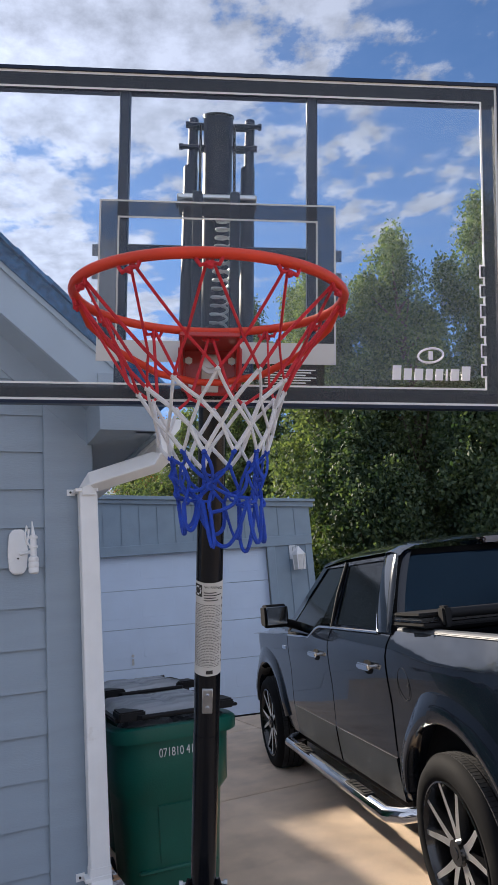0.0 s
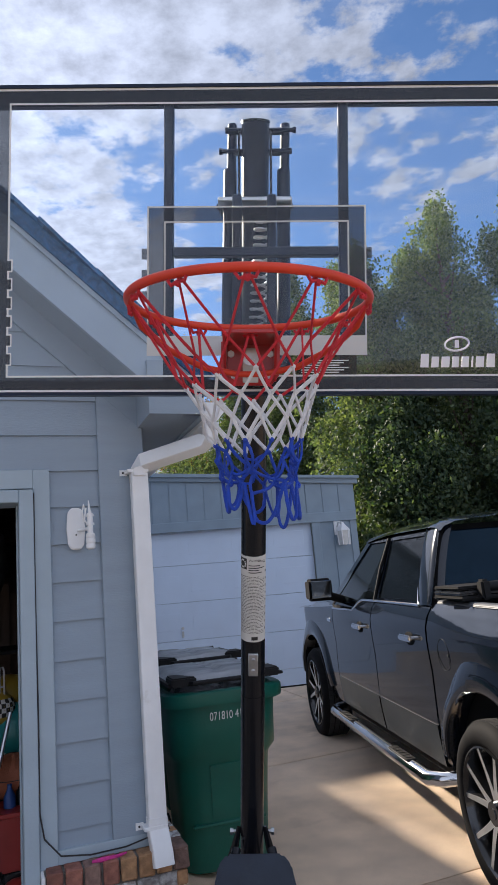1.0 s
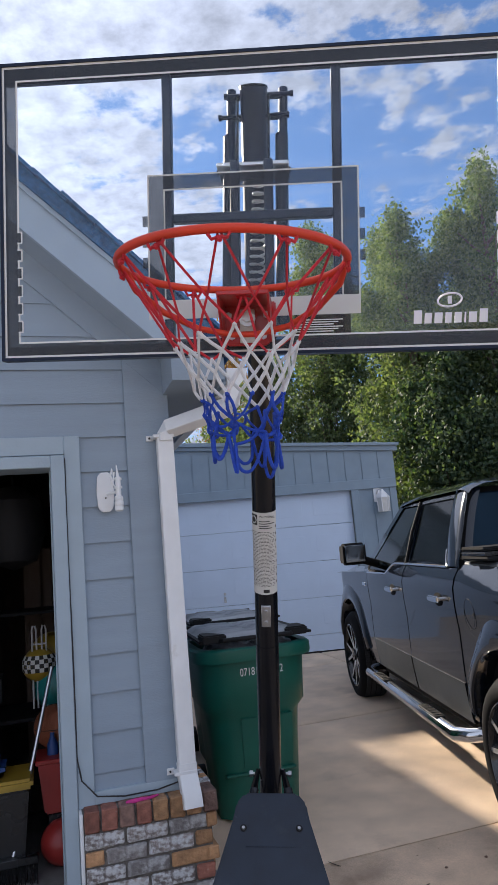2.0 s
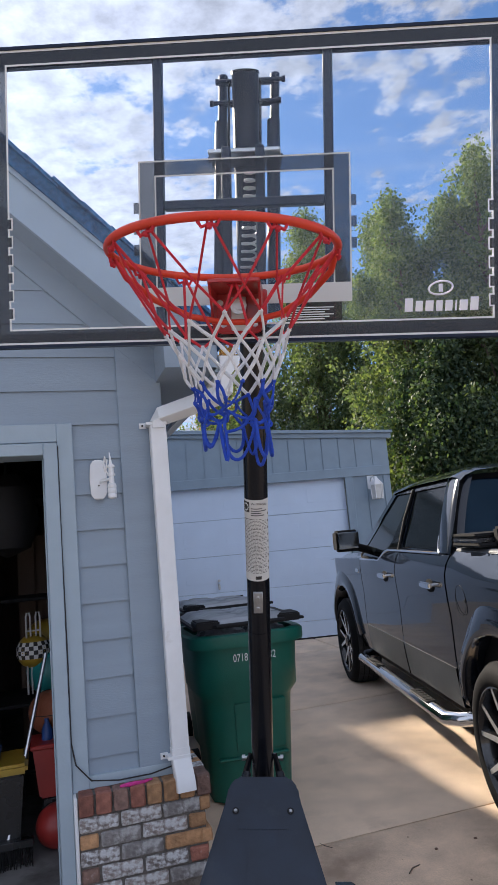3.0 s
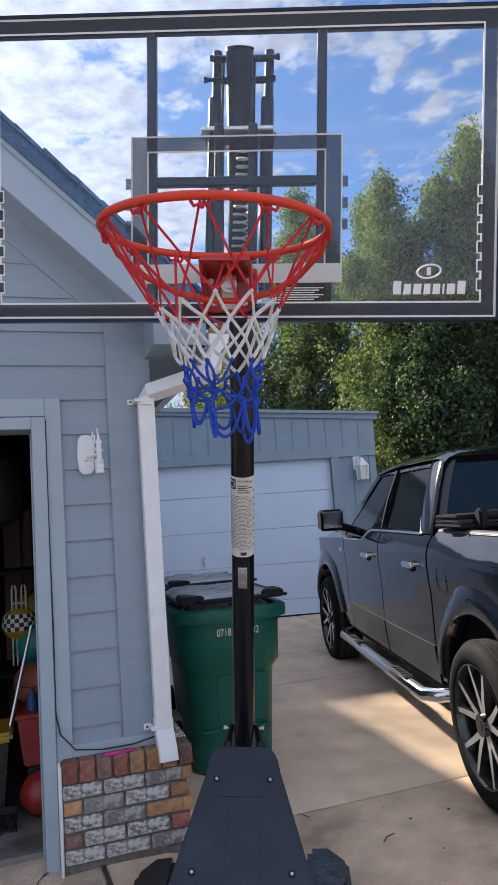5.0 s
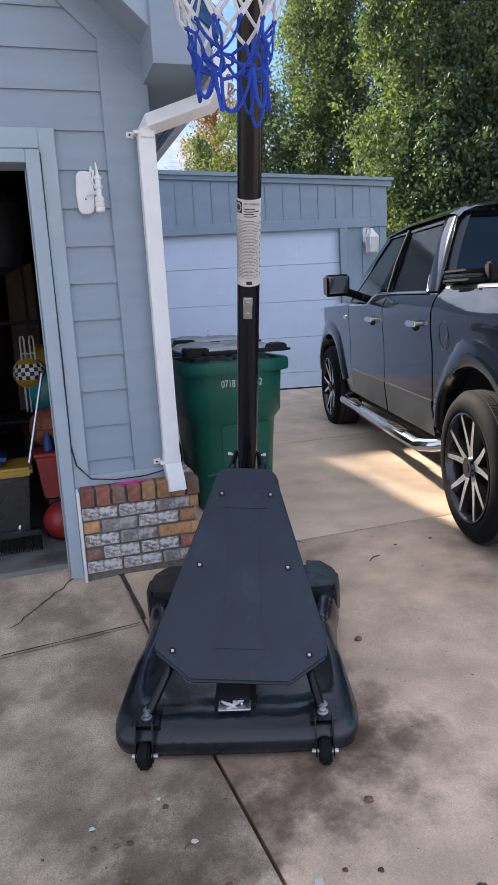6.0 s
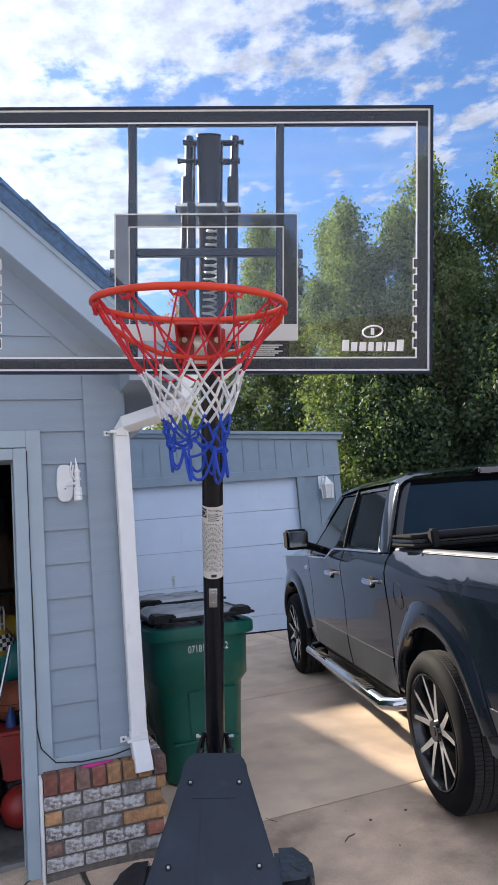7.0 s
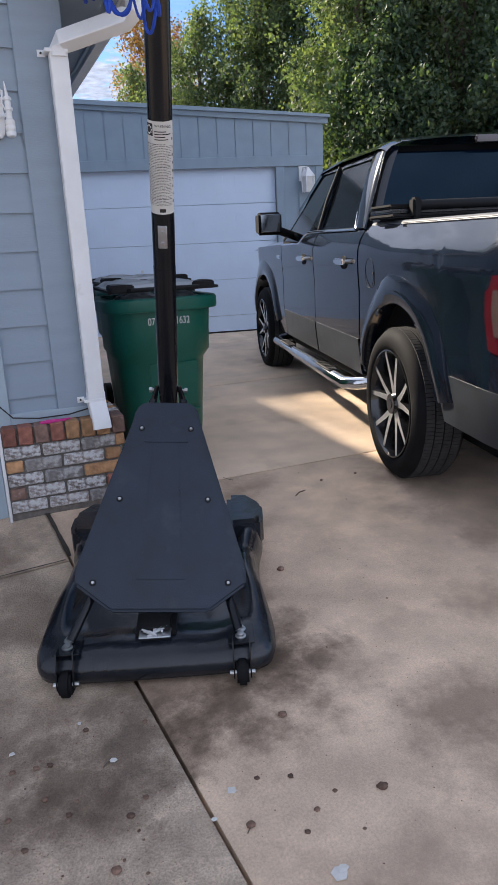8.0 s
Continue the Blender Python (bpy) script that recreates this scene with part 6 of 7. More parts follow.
sweep(bm, [(0.012 - 0.02 * (k / n) + 0.021 * math.cos(k * 2 * math.pi / 14), 0.11 + 0.021 * math.sin(k * 2 * math.pi / 14), 0.205 - 0.37 * k / n) for k in range(n + 1)], 0.0035, 6)
on_board("spring", bm, "steel", "zinc coil spring", lift)

# rim, bracket and net
RC, RR = Vector((-0.021, -0.372, -0.150)), 0.2365
rim = new("rim"); rim.parent = hoop; rim.matrix_local = BM_
bm = B_(); sweep(bm, [RC + Vector((RR * math.cos(a), RR * math.sin(a), 0)) for a in [k * math.pi / 48 for k in range(96)]], 0.0088, 12, closed=True)
on_board("ring", bm, "orange", "orange-red steel ring", rim)
bm = B_()
sweep(bm, [RC + Vector(p) for p in ((-0.233, 0.03, -0.004), (-0.225, 0.075, -0.03), (-0.18, 0.15, -0.065), (-0.11, 0.23, -0.092), (-0.03, 0.275, -0.102), (0.03, 0.275, -0.102), (0.11, 0.23, -0.092), (0.18, 0.15, -0.065), (0.225, 0.075, -0.03), (0.233, 0.03, -0.004))], 0.0075, 10)
on_board("brace", bm, "orange", "", rim)
bm = B_(); prism(bm, [(-0.095, -0.155), (0.052, -0.155), (0.052, -0.24), (0.03, -0.268), (-0.073, -0.268), (-0.095, -0.24)], -0.018, -0.003, 1, 0.003); on_board("mount_plate", bm, "redpart", "red steel plate", rim)
bm = B_(); box(bm, (-0.085, -0.16, -0.166), (0.042, -0.018, -0.156), 0.002); on_board("top_plate", bm, "redpart", "", rim)
for x in (-0.085, 0.036):
    bm = B_(); prism(bm, [(-0.16, -0.158), (-0.018, -0.158), (-0.018, -0.26), (-0.05, -0.262)], x, x + 0.006, 0)
    on_board("gusset", bm, "redpart", "", rim)
bm = B_(); box(bm, (-0.041, -0.026, -0.262), (-0.002, -0.018, -0.175), 0.002); on_board("latch_plate", bm, "label", "pale metal plate", rim)
bm = B_(); rod(bm, (-0.021, -0.024, -0.20), (-0.021, -0.034, -0.20), 0.021, 20); rod(bm, (-0.021, -0.034, -0.20), (-0.021, -0.042, -0.20), 0.012, 6); on_board("release_disc", bm, "steel", "", rim)
for x, z in ((-0.07, -0.19), (0.028, -0.19), (-0.062, -0.245), (0.02, -0.245)):
    bm = B_(); rod(bm, (x, -0.017, z), (x, -0.026, z), 0.009, 6); on_board("bolt", bm, "steel", "", rim)

net = new("net"); net.parent = hoop
rc = BM_ @ RC
rn = random.Random(11)
levels = [(0.0, 0.2365), (0.128, 0.154), (0.170, 0.128), (0.210, 0.110), (0.250, 0.097), (0.288, 0.083), (0.316, 0.072), (0.342, 0.066), (0.364, 0.064)]
nodes = []
for k, (dz, r) in enumerate(levels):
    ring = []
    for i in range(12):
        a = (i + 0.5 * (k % 2)) * math.pi / 6
        j = 0.0 if k == 0 else 0.006 + 0.013 * (k > 5)
        base = rc + (BX * math.cos(a) + BY * math.sin(a)) * r if k == 0 else rc + Vector((math.cos(a) * r + 0.045 * dz, math.sin(a) * r, 0)) - (BZ * 0.85 + Vector((0, 0, 0.15))) * dz
        ring.append(base + Vector((rn.uniform(-j, j), rn.uniform(-j, j), rn.uniform(-j, j) * 1.3)))
    nodes.append(ring)


def strand(bm, a, b, r, sag=0.012):
    mid = (a + b) / 2 + Vector((rn.uniform(-sag, sag), rn.uniform(-sag, sag), rn.uniform(-sag, 0))) * 0.5
    pts = [a * (1 - t) ** 2 + mid * 2 * t * (1 - t) + b * t * t for t in (0, 0.25, 0.5, 0.75, 1)]
    sweep(bm, pts, r, 6, flat=0.7)


for lo, hi, key, r in ((0, 2, "net_red", 0.0032), (2, 5, "net_white", 0.0039), (5, 8, "net_blue", 0.0032)):
    bm = B_()
    for k in range(lo, hi):
        for i in range(12):
            a = nodes[k][i]
            nxt = (i, (i - 1) % 12) if k % 2 == 0 else (i, (i + 1) % 12)
            for q in nxt:
                if key == "net_blue" and rn.random() < 0.08:
                    continue
                strand(bm, a, nodes[k + 1][q], r, 0.006 if key != "net_blue" else 0.035)
    if key == "net_red":
        for i in range(12):           # hooked knots on the ring
            p = nodes[0][i]
            out = (p - rc).normalized()
            tan = out.cross(Vector((0, 0, 1)))
            sweep(bm, [p + tan * 0.020 - Vector((0, 0, 0.008)), p + tan * 0.014 - Vector((0, 0, 0.019)), p - Vector((0, 0, 0.015)), p - tan * 0.014 - Vector((0, 0, 0.019)), p - tan * 0.020 - Vector((0, 0, 0.008))], 0.0034, 6)
            bmesh.ops.create_icosphere(bm, subdivisions=1, radius=0.0062, matrix=Matrix.Translation(p - Vector((0, 0, 0.02))))
    else:
        for i in range(12):
            bmesh.ops.create_icosphere(bm, subdivisions=1, radius=0.0058, matrix=Matrix.Translation(nodes[lo][i]))
    if key == "net_blue":             # hanging end loops
        for i in range(0, 12):
            a, b = nodes[8][i], nodes[8][(i + 1) % 12]
            d = Vector((rn.uniform(-0.015, 0.015), rn.uniform(-0.015, 0.015), -rn.uniform(0.02, 0.085)))
            sweep(bm, [a.lerp(b, t) + d * (1 - (2 * t - 1) ** 4) + Vector((0, 0, 0.004 * math.sin(9 * t))) for t in [q / 10 for q in range(11)]], 0.0036, 6, flat=0.7)
    part(key, bm, key, net, {"net_red": "red cord", "net_white": "white cord", "net_blue": "blue cord, frayed"}[key])

# pole, leaning towards the court
PD = Vector((0.073, -0.416, 0.907)).normalized()
PQ = Vector((0.050, 1.815, 1.690))
PF = (Vector((0, -1, 0)) - PD * -PD.y).normalized()      # towards the court
PS = PD.cross(PF)
PM = axes(PQ, PS, PF * -1, PD)
pole = new("pole"); pole.parent = hoop; pole.matrix_local = PM


def on_pole(name, bm, key, label="", smooth=40):
    return part(name, bm, key, pole, label, smooth)


PR = 0.0395
bm = B_(); rod(bm, (0, 0, -1.78), (0, 0, -0.50), PR + 0.001, 36); rod(bm, (0, 0, -0.505), (0, 0, 0.55), PR, 36); on_pole("lower_tube", bm, "black_metal", "gloss black steel tube")
bm = B_(); rod(bm, (0, 0, 0.54), (0, 0, 1.272), PR - 0.001, 36); on_pole("upper_tube", bm, "navy_metal")
bm = B_(); rod(bm, (0, 0, 1.272), (0, 0, 1.278), PR + 0.001, 36); on_pole("cap", bm, "black_metal")


def wrap(a0, a1, z0, z1, r, key, name, label=""):
    bm = B_()
    n = 18
    A = [bm.verts.new((r * math.sin(a0 + (a1 - a0) * k / n), -r * math.cos(a0 + (a1 - a0) * k / n), z0)) for k in range(n + 1)]
    C = [bm.verts.new((r * math.sin(a0 + (a1 - a0) * k / n), -r * math.cos(a0 + (a1 - a0) * k / n), z1)) for k in range(n + 1)]
    for k in range(n):
        bm.faces.new((A[k], A[k + 1], C[k + 1], C[k]))
    return on_pole(name, bm, key, label)


wrap(-1.35, 1.35, -0.295, 0.0, PR + 0.0012, "label", "paper_label", "pale warning label, printed small")
rl = random.Random(3)
bm = B_()


def arc_bar(bm, a0, a1, z0, z1, r):
    n = max(2, int(abs(a1 - a0) / 0.15))
    A = [bm.verts.new((r * math.sin(a0 + (a1 - a0) * k / n), -r * math.cos(a0 + (a1 - a0) * k / n), z0)) for k in range(n + 1)]
    C = [bm.verts.new((r * math.sin(a0 + (a1 - a0) * k / n), -r * math.cos(a0 + (a1 - a0) * k / n), z1)) for k in range(n + 1)]
    for k in range(n):
        bm.faces.new((A[k], A[k + 1], C[k + 1], C[k]))


for k in range(40):          # rows of print, broken into word-long bars
    z = -0.070 - k * 0.0050
    a, end = -1.22, 0.92 + rl.uniform(-0.7, 0.2) * (k % 4 == 0)
    while a < end:
        w_ = rl.uniform(0.08, 0.30)
        arc_bar(bm, a, min(a + w_, end), z, z + 0.0014 + 0.0008 * (k % 7 == 0), PR + 0.002)
        a += w_ + rl.uniform(0.04, 0.09)
for k in range(4):
    z = -0.032 - k * 0.008
    arc_bar(bm, -0.4, 0.8 + rl.uniform(-0.4, 0.2), z, z + 0.003, PR + 0.002)
arc_bar(bm, -0.15, 0.35, -0.288, -0.276, PR + 0.002)
for k in range(9):
    arc_bar(bm, 1.05 + 0.02 * (k % 2), 1.20, -0.05 - 0.025 * k, -0.058 - 0.025 * k, PR + 0.002)
arc_bar(bm, -1.28, -0.55, -0.045, -0.008, PR + 0.002)
tagged(on_pole("small_print", bm, "inkblack", "", 0), kind="stuff")
bm = B_()
for k in range(10):
    a = k * math.pi / 5
    arc_bar(bm, -0.915 + 0.27 * math.cos(a) - 0.05, -0.915 + 0.27 * math.cos(a) + 0.05, -0.0265 + 0.012 * math.sin(a) - 0.0025, -0.0265 + 0.012 * math.sin(a) + 0.0025, PR + 0.0028)
on_pole("print_symbol", bm, "ink", "", 0)
t = text_mesh("WARNING", 0.0105, "inkblack", pole, Matrix.Translation((0.010, -PR - 0.0003, -0.014)) @ Matrix.Rotation(radians(90), 4, "X"))
bm = B_(); box(bm, (-0.016, -PR - 0.006, -0.415), (0.016, -PR + 0.004, -0.335), 0.002); on_pole("clip_plate", bm, "steel", "bare metal plate")
for z in (-0.355, -0.395):
    bm = B_(); rod(bm, (0.0, -PR - 0.005, z), (0.0, -PR - 0.011, z), 0.0075, 12, 0.005); on_pole("rivet", bm, "steel")
bm = B_(); rod(bm, (-0.07, 0, -1.05), (0.07, 0, -1.05), 0.006, 8); rod(bm, (-0.078, 0, -1.05), (-0.066, 0, -1.05), 0.012, 6); rod(bm, (0.066, 0, -1.05), (0.078, 0, -1.05), 0.012, 6); on_pole("cross_bolt", bm, "steel")

# wheeled water-filled base under the rim
base = new("base"); base.parent = hoop
CX, CY = -0.085, 2.03
gz0 = ground_z(1.5)
pitch = math.atan(0.07)
BASE = Matrix.Translation((CX, 1.50, gz0)) @ Matrix.Rotation(pitch, 4, "X")
base.matrix_local = BASE


def base_outline(grow):
    """Plan of the tank: broad front, slightly waisted, cut rear corners."""
    pts = [(-0.405, 0.02), (-0.36, -0.02), (-0.2, -0.03), (0.2, -0.03), (0.36, -0.02), (0.405, 0.02), (0.42, 0.12), (0.405, 0.3), (0.385, 0.5), (0.395, 0.68), (0.42, 0.78), (0.425, 0.98), (0.36, 1.08), (0.2, 1.12), (-0.2, 1.12), (-0.36, 1.08), (-0.425, 0.98), (-0.42, 0.78), (-0.395, 0.68), (-0.385, 0.5), (-0.405, 0.3), (-0.42, 0.12)]
    c = Vector((0, 0.54))
    out = []
    for x, y in pts:
        d = Vector((x, y)) - c
        out.append(c + d * (1 - grow / d.length))
    return out


def tank_mesh():
    bm = B_()
    out = [Vector(p) for p in base_outline(0.0)]
    ring = []
    for a, b in zip(out, out[1:] + out[:1]):
        ring += [a.lerp(b, q / 4) for q in range(4)]
    for _ in range(3):
        ring = [(ring[k - 1] + ring[k] * 2 + ring[(k + 1) % len(ring)]) / 4 for k in range(len(ring))]
    c = Vector((0, 0.54))
    rows = []
    for r, z in ((0.93, 0.010), (0.985, 0.022), (1.0, 0.05), (0.995, 0.08)):
        rows.append([bm.verts.new((c.x + (p.x - c.x) * r, c.y + (p.y - c.y) * r, z)) for p in ring])
    for q in range(1, 15):
        r = 1.0 - q / 15
        row = []
        for p in ring:
            x, y = c.x + (p.x - c.x) * (r ** 0.9), c.y + (p.y - c.y) * (r ** 0.9)
            back = smooth01((y - 0.02) / 0.35)
            ridge = 0.118 + 0.062 * back
            well = 0.100 + 0.012 * back
            h = 0.085 + (ridge - 0.085) * smooth01((1 - r) / 0.10)
            h += (well - ridge) * smooth01((1 - r - 0.20) / 0.16)
            d = Vector((x * 7, y * 7, 0.3))
            h += 0.010 * noise.noise(d) * smooth01((1 - r) / 0.08) - 0.022 * back * smooth01(1 - abs(y - 0.62) / 0.10) * smooth01((r - 0.55) / 0.1)
            row.append(bm.verts.new((x + 0.008 * noise.noise(d + Vector((4, 0, 0))), y, h)))
        rows.append(row)
    n = len(ring)
    for a, b in zip(rows, rows[1:]):
        for k in range(n):
            bm.faces.new((a[k], a[(k + 1) % n], b[(k + 1) % n], b[k]))
    bm.faces.new(rows[0][::-1]); bm.faces.new(rows[-1])
    return bm


tank = part("tank", tank_mesh(), "tank", base, "glossy black moulded plastic tank", 60)
for s in (-1, 1):
    bm = B_(); prism(bm, [(s * x, y) for x, y in ((0.27, 0.76), (0.40, 0.77), (0.428, 0.82), (0.432, 0.97), (0.37, 1.07), (0.27, 1.08))], 0.05, 0.205, 2, 0.022)
    part("shoulder", bm, "tank", tank, "", 50)
bm = B_(); box(bm, (-0.07, 0.06, 0.10), (0.07, 0.26, 0.155), 0.02, seg=2); part("socket", bm, "trimblack", tank)
bm = B_()
box(bm, (-0.055, 0.045, 0.135), (0.055, 0.10, 0.14), 0.003)
for k in range(9):
    rod(bm, (rn.uniform(-0.05, 0.05), rn.uniform(0.05, 0.09), 0.14), (rn.uniform(-0.05, 0.05), rn.uniform(0.05, 0.09), 0.152), 0.004, 6)
part("metal_plate", bm, "steel", tank, "scuffed bright metal plate")
for s in (-1, 1):
    x = s * 0.292
    cw = new("caster"); cw.parent = base
    bm = B_(); rod(bm, (x - 0.02, -0.045, 0.045), (x + 0.02, -0.045, 0.045), 0.043, 24); bmesh.ops.bevel(bm, geom=[e for e in bm.edges if len(e.link_faces) == 2 and e.calc_face_angle(0) > 1], offset=0.008, segments=2, affect="EDGES"); part("tyre", bm, "tyre", cw)
    bm = B_()
    for d in (-0.03, 0.026):
        prism(bm, [(-0.06, 0.03), (-0.03, 0.03), (0.02, 0.13), (0.02, 0.15), (-0.02, 0.15), (-0.06, 0.06)], x + d, x + d + 0.004, 0)
    box(bm, (x - 0.045, -0.01, 0.128), (x + 0.045, 0.10, 0.133), 0.001); part("bracket", bm, "black_metal", cw)
    bm = B_(); rod(bm, (x - 0.042, -0.045, 0.045), (x + 0.042, -0.045, 0.045), 0.007, 8); part("axle", bm, "steel", cw)
    for q in (0.03, 0.07):
        bm = B_(); lathe(bm, [(0.019, 0.132), (0.019, 0.136), (0.013, 0.137), (0.012, 0.144), (0.0, 0.146)], 12)
        bmesh.ops.translate(bm, vec=(x, q, 0), verts=bm.verts); part("bolt", bm, "steel", cw)

# sloping cover plate over the struts
CL = Vector((0.996, 0.022, -0.085)).normalized(); CA = Vector((0.05, 0.649, 0.759)); CA = (CA - CL * CA.dot(CL)).normalized(); CN = CL.cross(CA)
CM = axes(Vector((-0.043, 1.84, 0.41)), CL, CA, CN)
cover = new("cover"); cover.parent = hoop; cover.matrix_local = CM
half = [(0.092, 0.408), (0.122, 0.372), (0.128, 0.33), (0.298, -0.255), (0.297, -0.315), (0.170, -0.408)]
poly = [(x, y) for x, y in half] + [(-x, y) for x, y in reversed(half)]
bm = B_(); prism(bm, poly, -0.03, 0.0, 2, 0.009); part("plate", bm, "cover", cover, "slate-black moulded cover plate", 50)
bm = B_(); prism(bm, [(0.05, 0.22), (0.07, -0.2), (0.09, -0.30), (-0.09, -0.30), (-0.07, -0.2), (-0.05, 0.22)], -0.01, 0.0035, 2, 0.003); part("centre_panel", bm, "cover", cover, "", 50)
bm = B_(); prism(bm, [(0.075, 0.33), (0.085, 0.23), (-0.085, 0.23), (-0.075, 0.33)], -0.01, 0.0025, 2, 0.002); part("badge_panel", bm, "cover", cover, "", 50)
bm = B_()
for k in range(7):
    box(bm, (-0.062 + 0.018 * k, 0.262, 0.0005), (-0.048 + 0.018 * k, 0.292, 0.002))
tagged(part("embossing", bm, "cover", cover), kind="stuff")
for x, y in ((0.094, 0.29), (0.161, 0.0), (0.234, -0.31)):
    for s in (-1, 1):
        bm = B_(); rod(bm, (s * x, y, -0.004), (s * x, y, 0.002), 0.0125, 18, 0.0115); part("washer", bm, "trimblack", cover)
        bm = B_(); rod(bm, (s * x, y, 0.002), (s * x, y, 0.0065), 0.0070, 12, 0.005); part("screw", bm, "steel", cover)
for s in (-1, 1):
    bm = B_(); sweep(bm, [CM @ Vector((s * 0.06, 0.44, -0.05)), CM @ Vector((s * 0.15, 0.0, -0.05)), CM @ Vector((s * 0.235, -0.33, -0.05)), BASE @ Vector((s * 0.285, 0.06, 0.14))], 0.016, 10); part("strut", bm, "black_metal", hoop)
    bm = B_(); sweep(bm, [PM @ Vector((s * 0.045, 0.0, -1.03)), PM @ Vector((s * 0.06, -0.02, -1.09)), PM @ Vector((s * 0.085, -0.04, -1.17)), CM @ Vector((s * 0.10, 0.36, -0.04))], [0.008, 0.013, 0.016, 0.014], 8, flat=0.6); part("strap", bm, "black_metal", hoop)

# ---- trees ----
def tree(x, y, h, r, low, seed, leaf="leaf", count=1600, size=0.062, label="tall leafy green tree behind the drive", lean=0.0):
    rr = np.random.default_rng(seed)
    gz = ground_z(y) - 0.05
    t = thing("tree", label, "tree", Matrix.Translation((x, y, gz)), "trees behind the garage")
    bm = B_()
    pts, rad = [], []
    for k in range(9):
        s = k / 8
        pts.append(Vector((0.12 * math.sin(3 * s + seed) * s + lean * s, 0.12 * math.cos(2 * s + seed) * s, h * 0.93 * s)))
        rad.append(0.16 * (1 - s) ** 0.8 * h / 8 + 0.012)
    sweep(bm, pts, rad, 8)
    part("trunk", bm, "bark", t)
    bm = B_()
    ends = []
    for k in range(46):
        z = low + (h - low) * (k / 46) * 0.95
        s = z / h
        env = r * (0.10 + 0.70 * min(1, (1 - s) * 1.6)) * rr.uniform(0.5, 1.0)
        a = k * 2.4 + rr.uniform(-0.4, 0.4)
        p0 = pts[min(8, int(s * 8.6))]
        p0 = Vector((p0.x, p0.y, max(z - env * 0.8, 0.4)))
        p2 = Vector((p0.x + math.cos(a) * env, p0.y + math.sin(a) * env, z + env * 0.35))
        p1 = (p0 + p2) / 2 + Vector((0, 0, -0.12 * env))
        sweep(bm, [p0, p1, p2], [0.035, 0.022, 0.008], 5)
        ends += [(p1 + p2) / 2, p2, p2 + (p2 - p1) * 0.25]
    tagged(part("branchwork", bm, "bark", t), kind="stuff")
    ends = np.array([list(e) for e in ends])
    # clumps of leaves along several rising leaders, with gaps between them
    nl = 5
    la = rr.random(nl) * 2 * np.pi
    lo_ = r * rr.uniform(0.35, 0.75, nl); lo_[0] = 0.0
    lh = low + (h - low) * rr.uniform(0.70, 0.95, nl); lh[0] = h
    k = rr.integers(0, nl, count)
    s = rr.random(count) ** 0.85
    zs = low + (lh[k] - low) * s
    env = r * 0.62 * np.clip((1 - s) * 1.5, 0, 1) ** 0.75 * (0.55 + 0.45 * np.clip(s * 4, 0, 1)) + 0.05
    a = rr.random(count) * 2 * np.pi
    lump = 1 + 0.30 * np.sin(a * 2 + seed + zs * 2.1 + k) + 0.25 * np.sin(a * 3 - zs * 4.3 + seed * 2 + k)
    rad_ = env * lump * np.sqrt(rr.uniform(0.1, 1.0, count))
    spread = np.clip(s * 1.3, 0, 1) ** 0.6
    cl = np.stack([np.cos(la[k]) * lo_[k] * spread + np.cos(a) * rad_ + lean * s, np.sin(la[k]) * lo_[k] * spread + np.sin(a) * rad_, zs], 1)
    hole = np.sin(cl[:, 0] * 4.1 + seed) + np.sin(cl[:, 2] * 3.3 + seed * 1.7 + cl[:, 0]) + np.sin(cl[:, 1] * 3.7 + cl[:, 2] * 1.9)
    cl = cl[(hole > -1.15) | (s < 0.25)]
    cl = np.concatenate([cl, ends[rr.integers(0, len(ends), count // 4)] + rr.normal(0, 0.10, (count // 4, 3))])
    per = int(15 * (0.088 / size) ** 1.35)
    c = np.repeat(cl, per, 0) + np.clip(rr.normal(0, 0.11, (len(cl) * per, 3)), -0.24, 0.24)
    n = len(c)
    d = rr.normal(0, 1, (n, 3)); d[:, 2] -= 0.7; d /= np.linalg.norm(d, axis=1)[:, None]
    e = np.cross(d, rr.normal(0, 1, (n, 3))); e /= np.linalg.norm(e, axis=1)[:, None]
    up = np.cross(d, e)
    L_ = size * rr.uniform(0.7, 1.3, n)[:, None]
    v = np.stack([c - d * L_ * 0.6, c + e * L_ * 0.40 + up * L_ * 0.10, c + d * L_ * 0.7, c - e * L_ * 0.40 + up * L_ * 0.10], 1).reshape(-1, 3)
    me = bpy.data.meshes.new("crown")
    f = np.arange(n * 4).reshape(-1, 4)
    me.from_pydata(v.tolist(), [], f.tolist())
    me.materials.append(M[leaf])
    cr = new("crown", me)
    cr.parent = t
    tagged(cr, kind="stuff")
    return t


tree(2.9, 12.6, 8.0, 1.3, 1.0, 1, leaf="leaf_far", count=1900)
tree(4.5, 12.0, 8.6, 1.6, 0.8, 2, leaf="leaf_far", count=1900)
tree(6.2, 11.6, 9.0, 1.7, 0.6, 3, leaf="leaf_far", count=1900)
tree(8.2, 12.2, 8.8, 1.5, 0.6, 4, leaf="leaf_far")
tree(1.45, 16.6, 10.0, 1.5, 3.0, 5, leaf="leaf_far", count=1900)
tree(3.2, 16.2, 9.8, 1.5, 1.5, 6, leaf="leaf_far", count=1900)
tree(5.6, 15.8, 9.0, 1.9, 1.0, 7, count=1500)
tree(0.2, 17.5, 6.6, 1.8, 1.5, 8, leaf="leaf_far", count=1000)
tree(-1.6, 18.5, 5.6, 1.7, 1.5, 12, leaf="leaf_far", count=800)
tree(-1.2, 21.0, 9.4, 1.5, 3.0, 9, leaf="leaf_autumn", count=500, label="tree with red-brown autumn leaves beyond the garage")
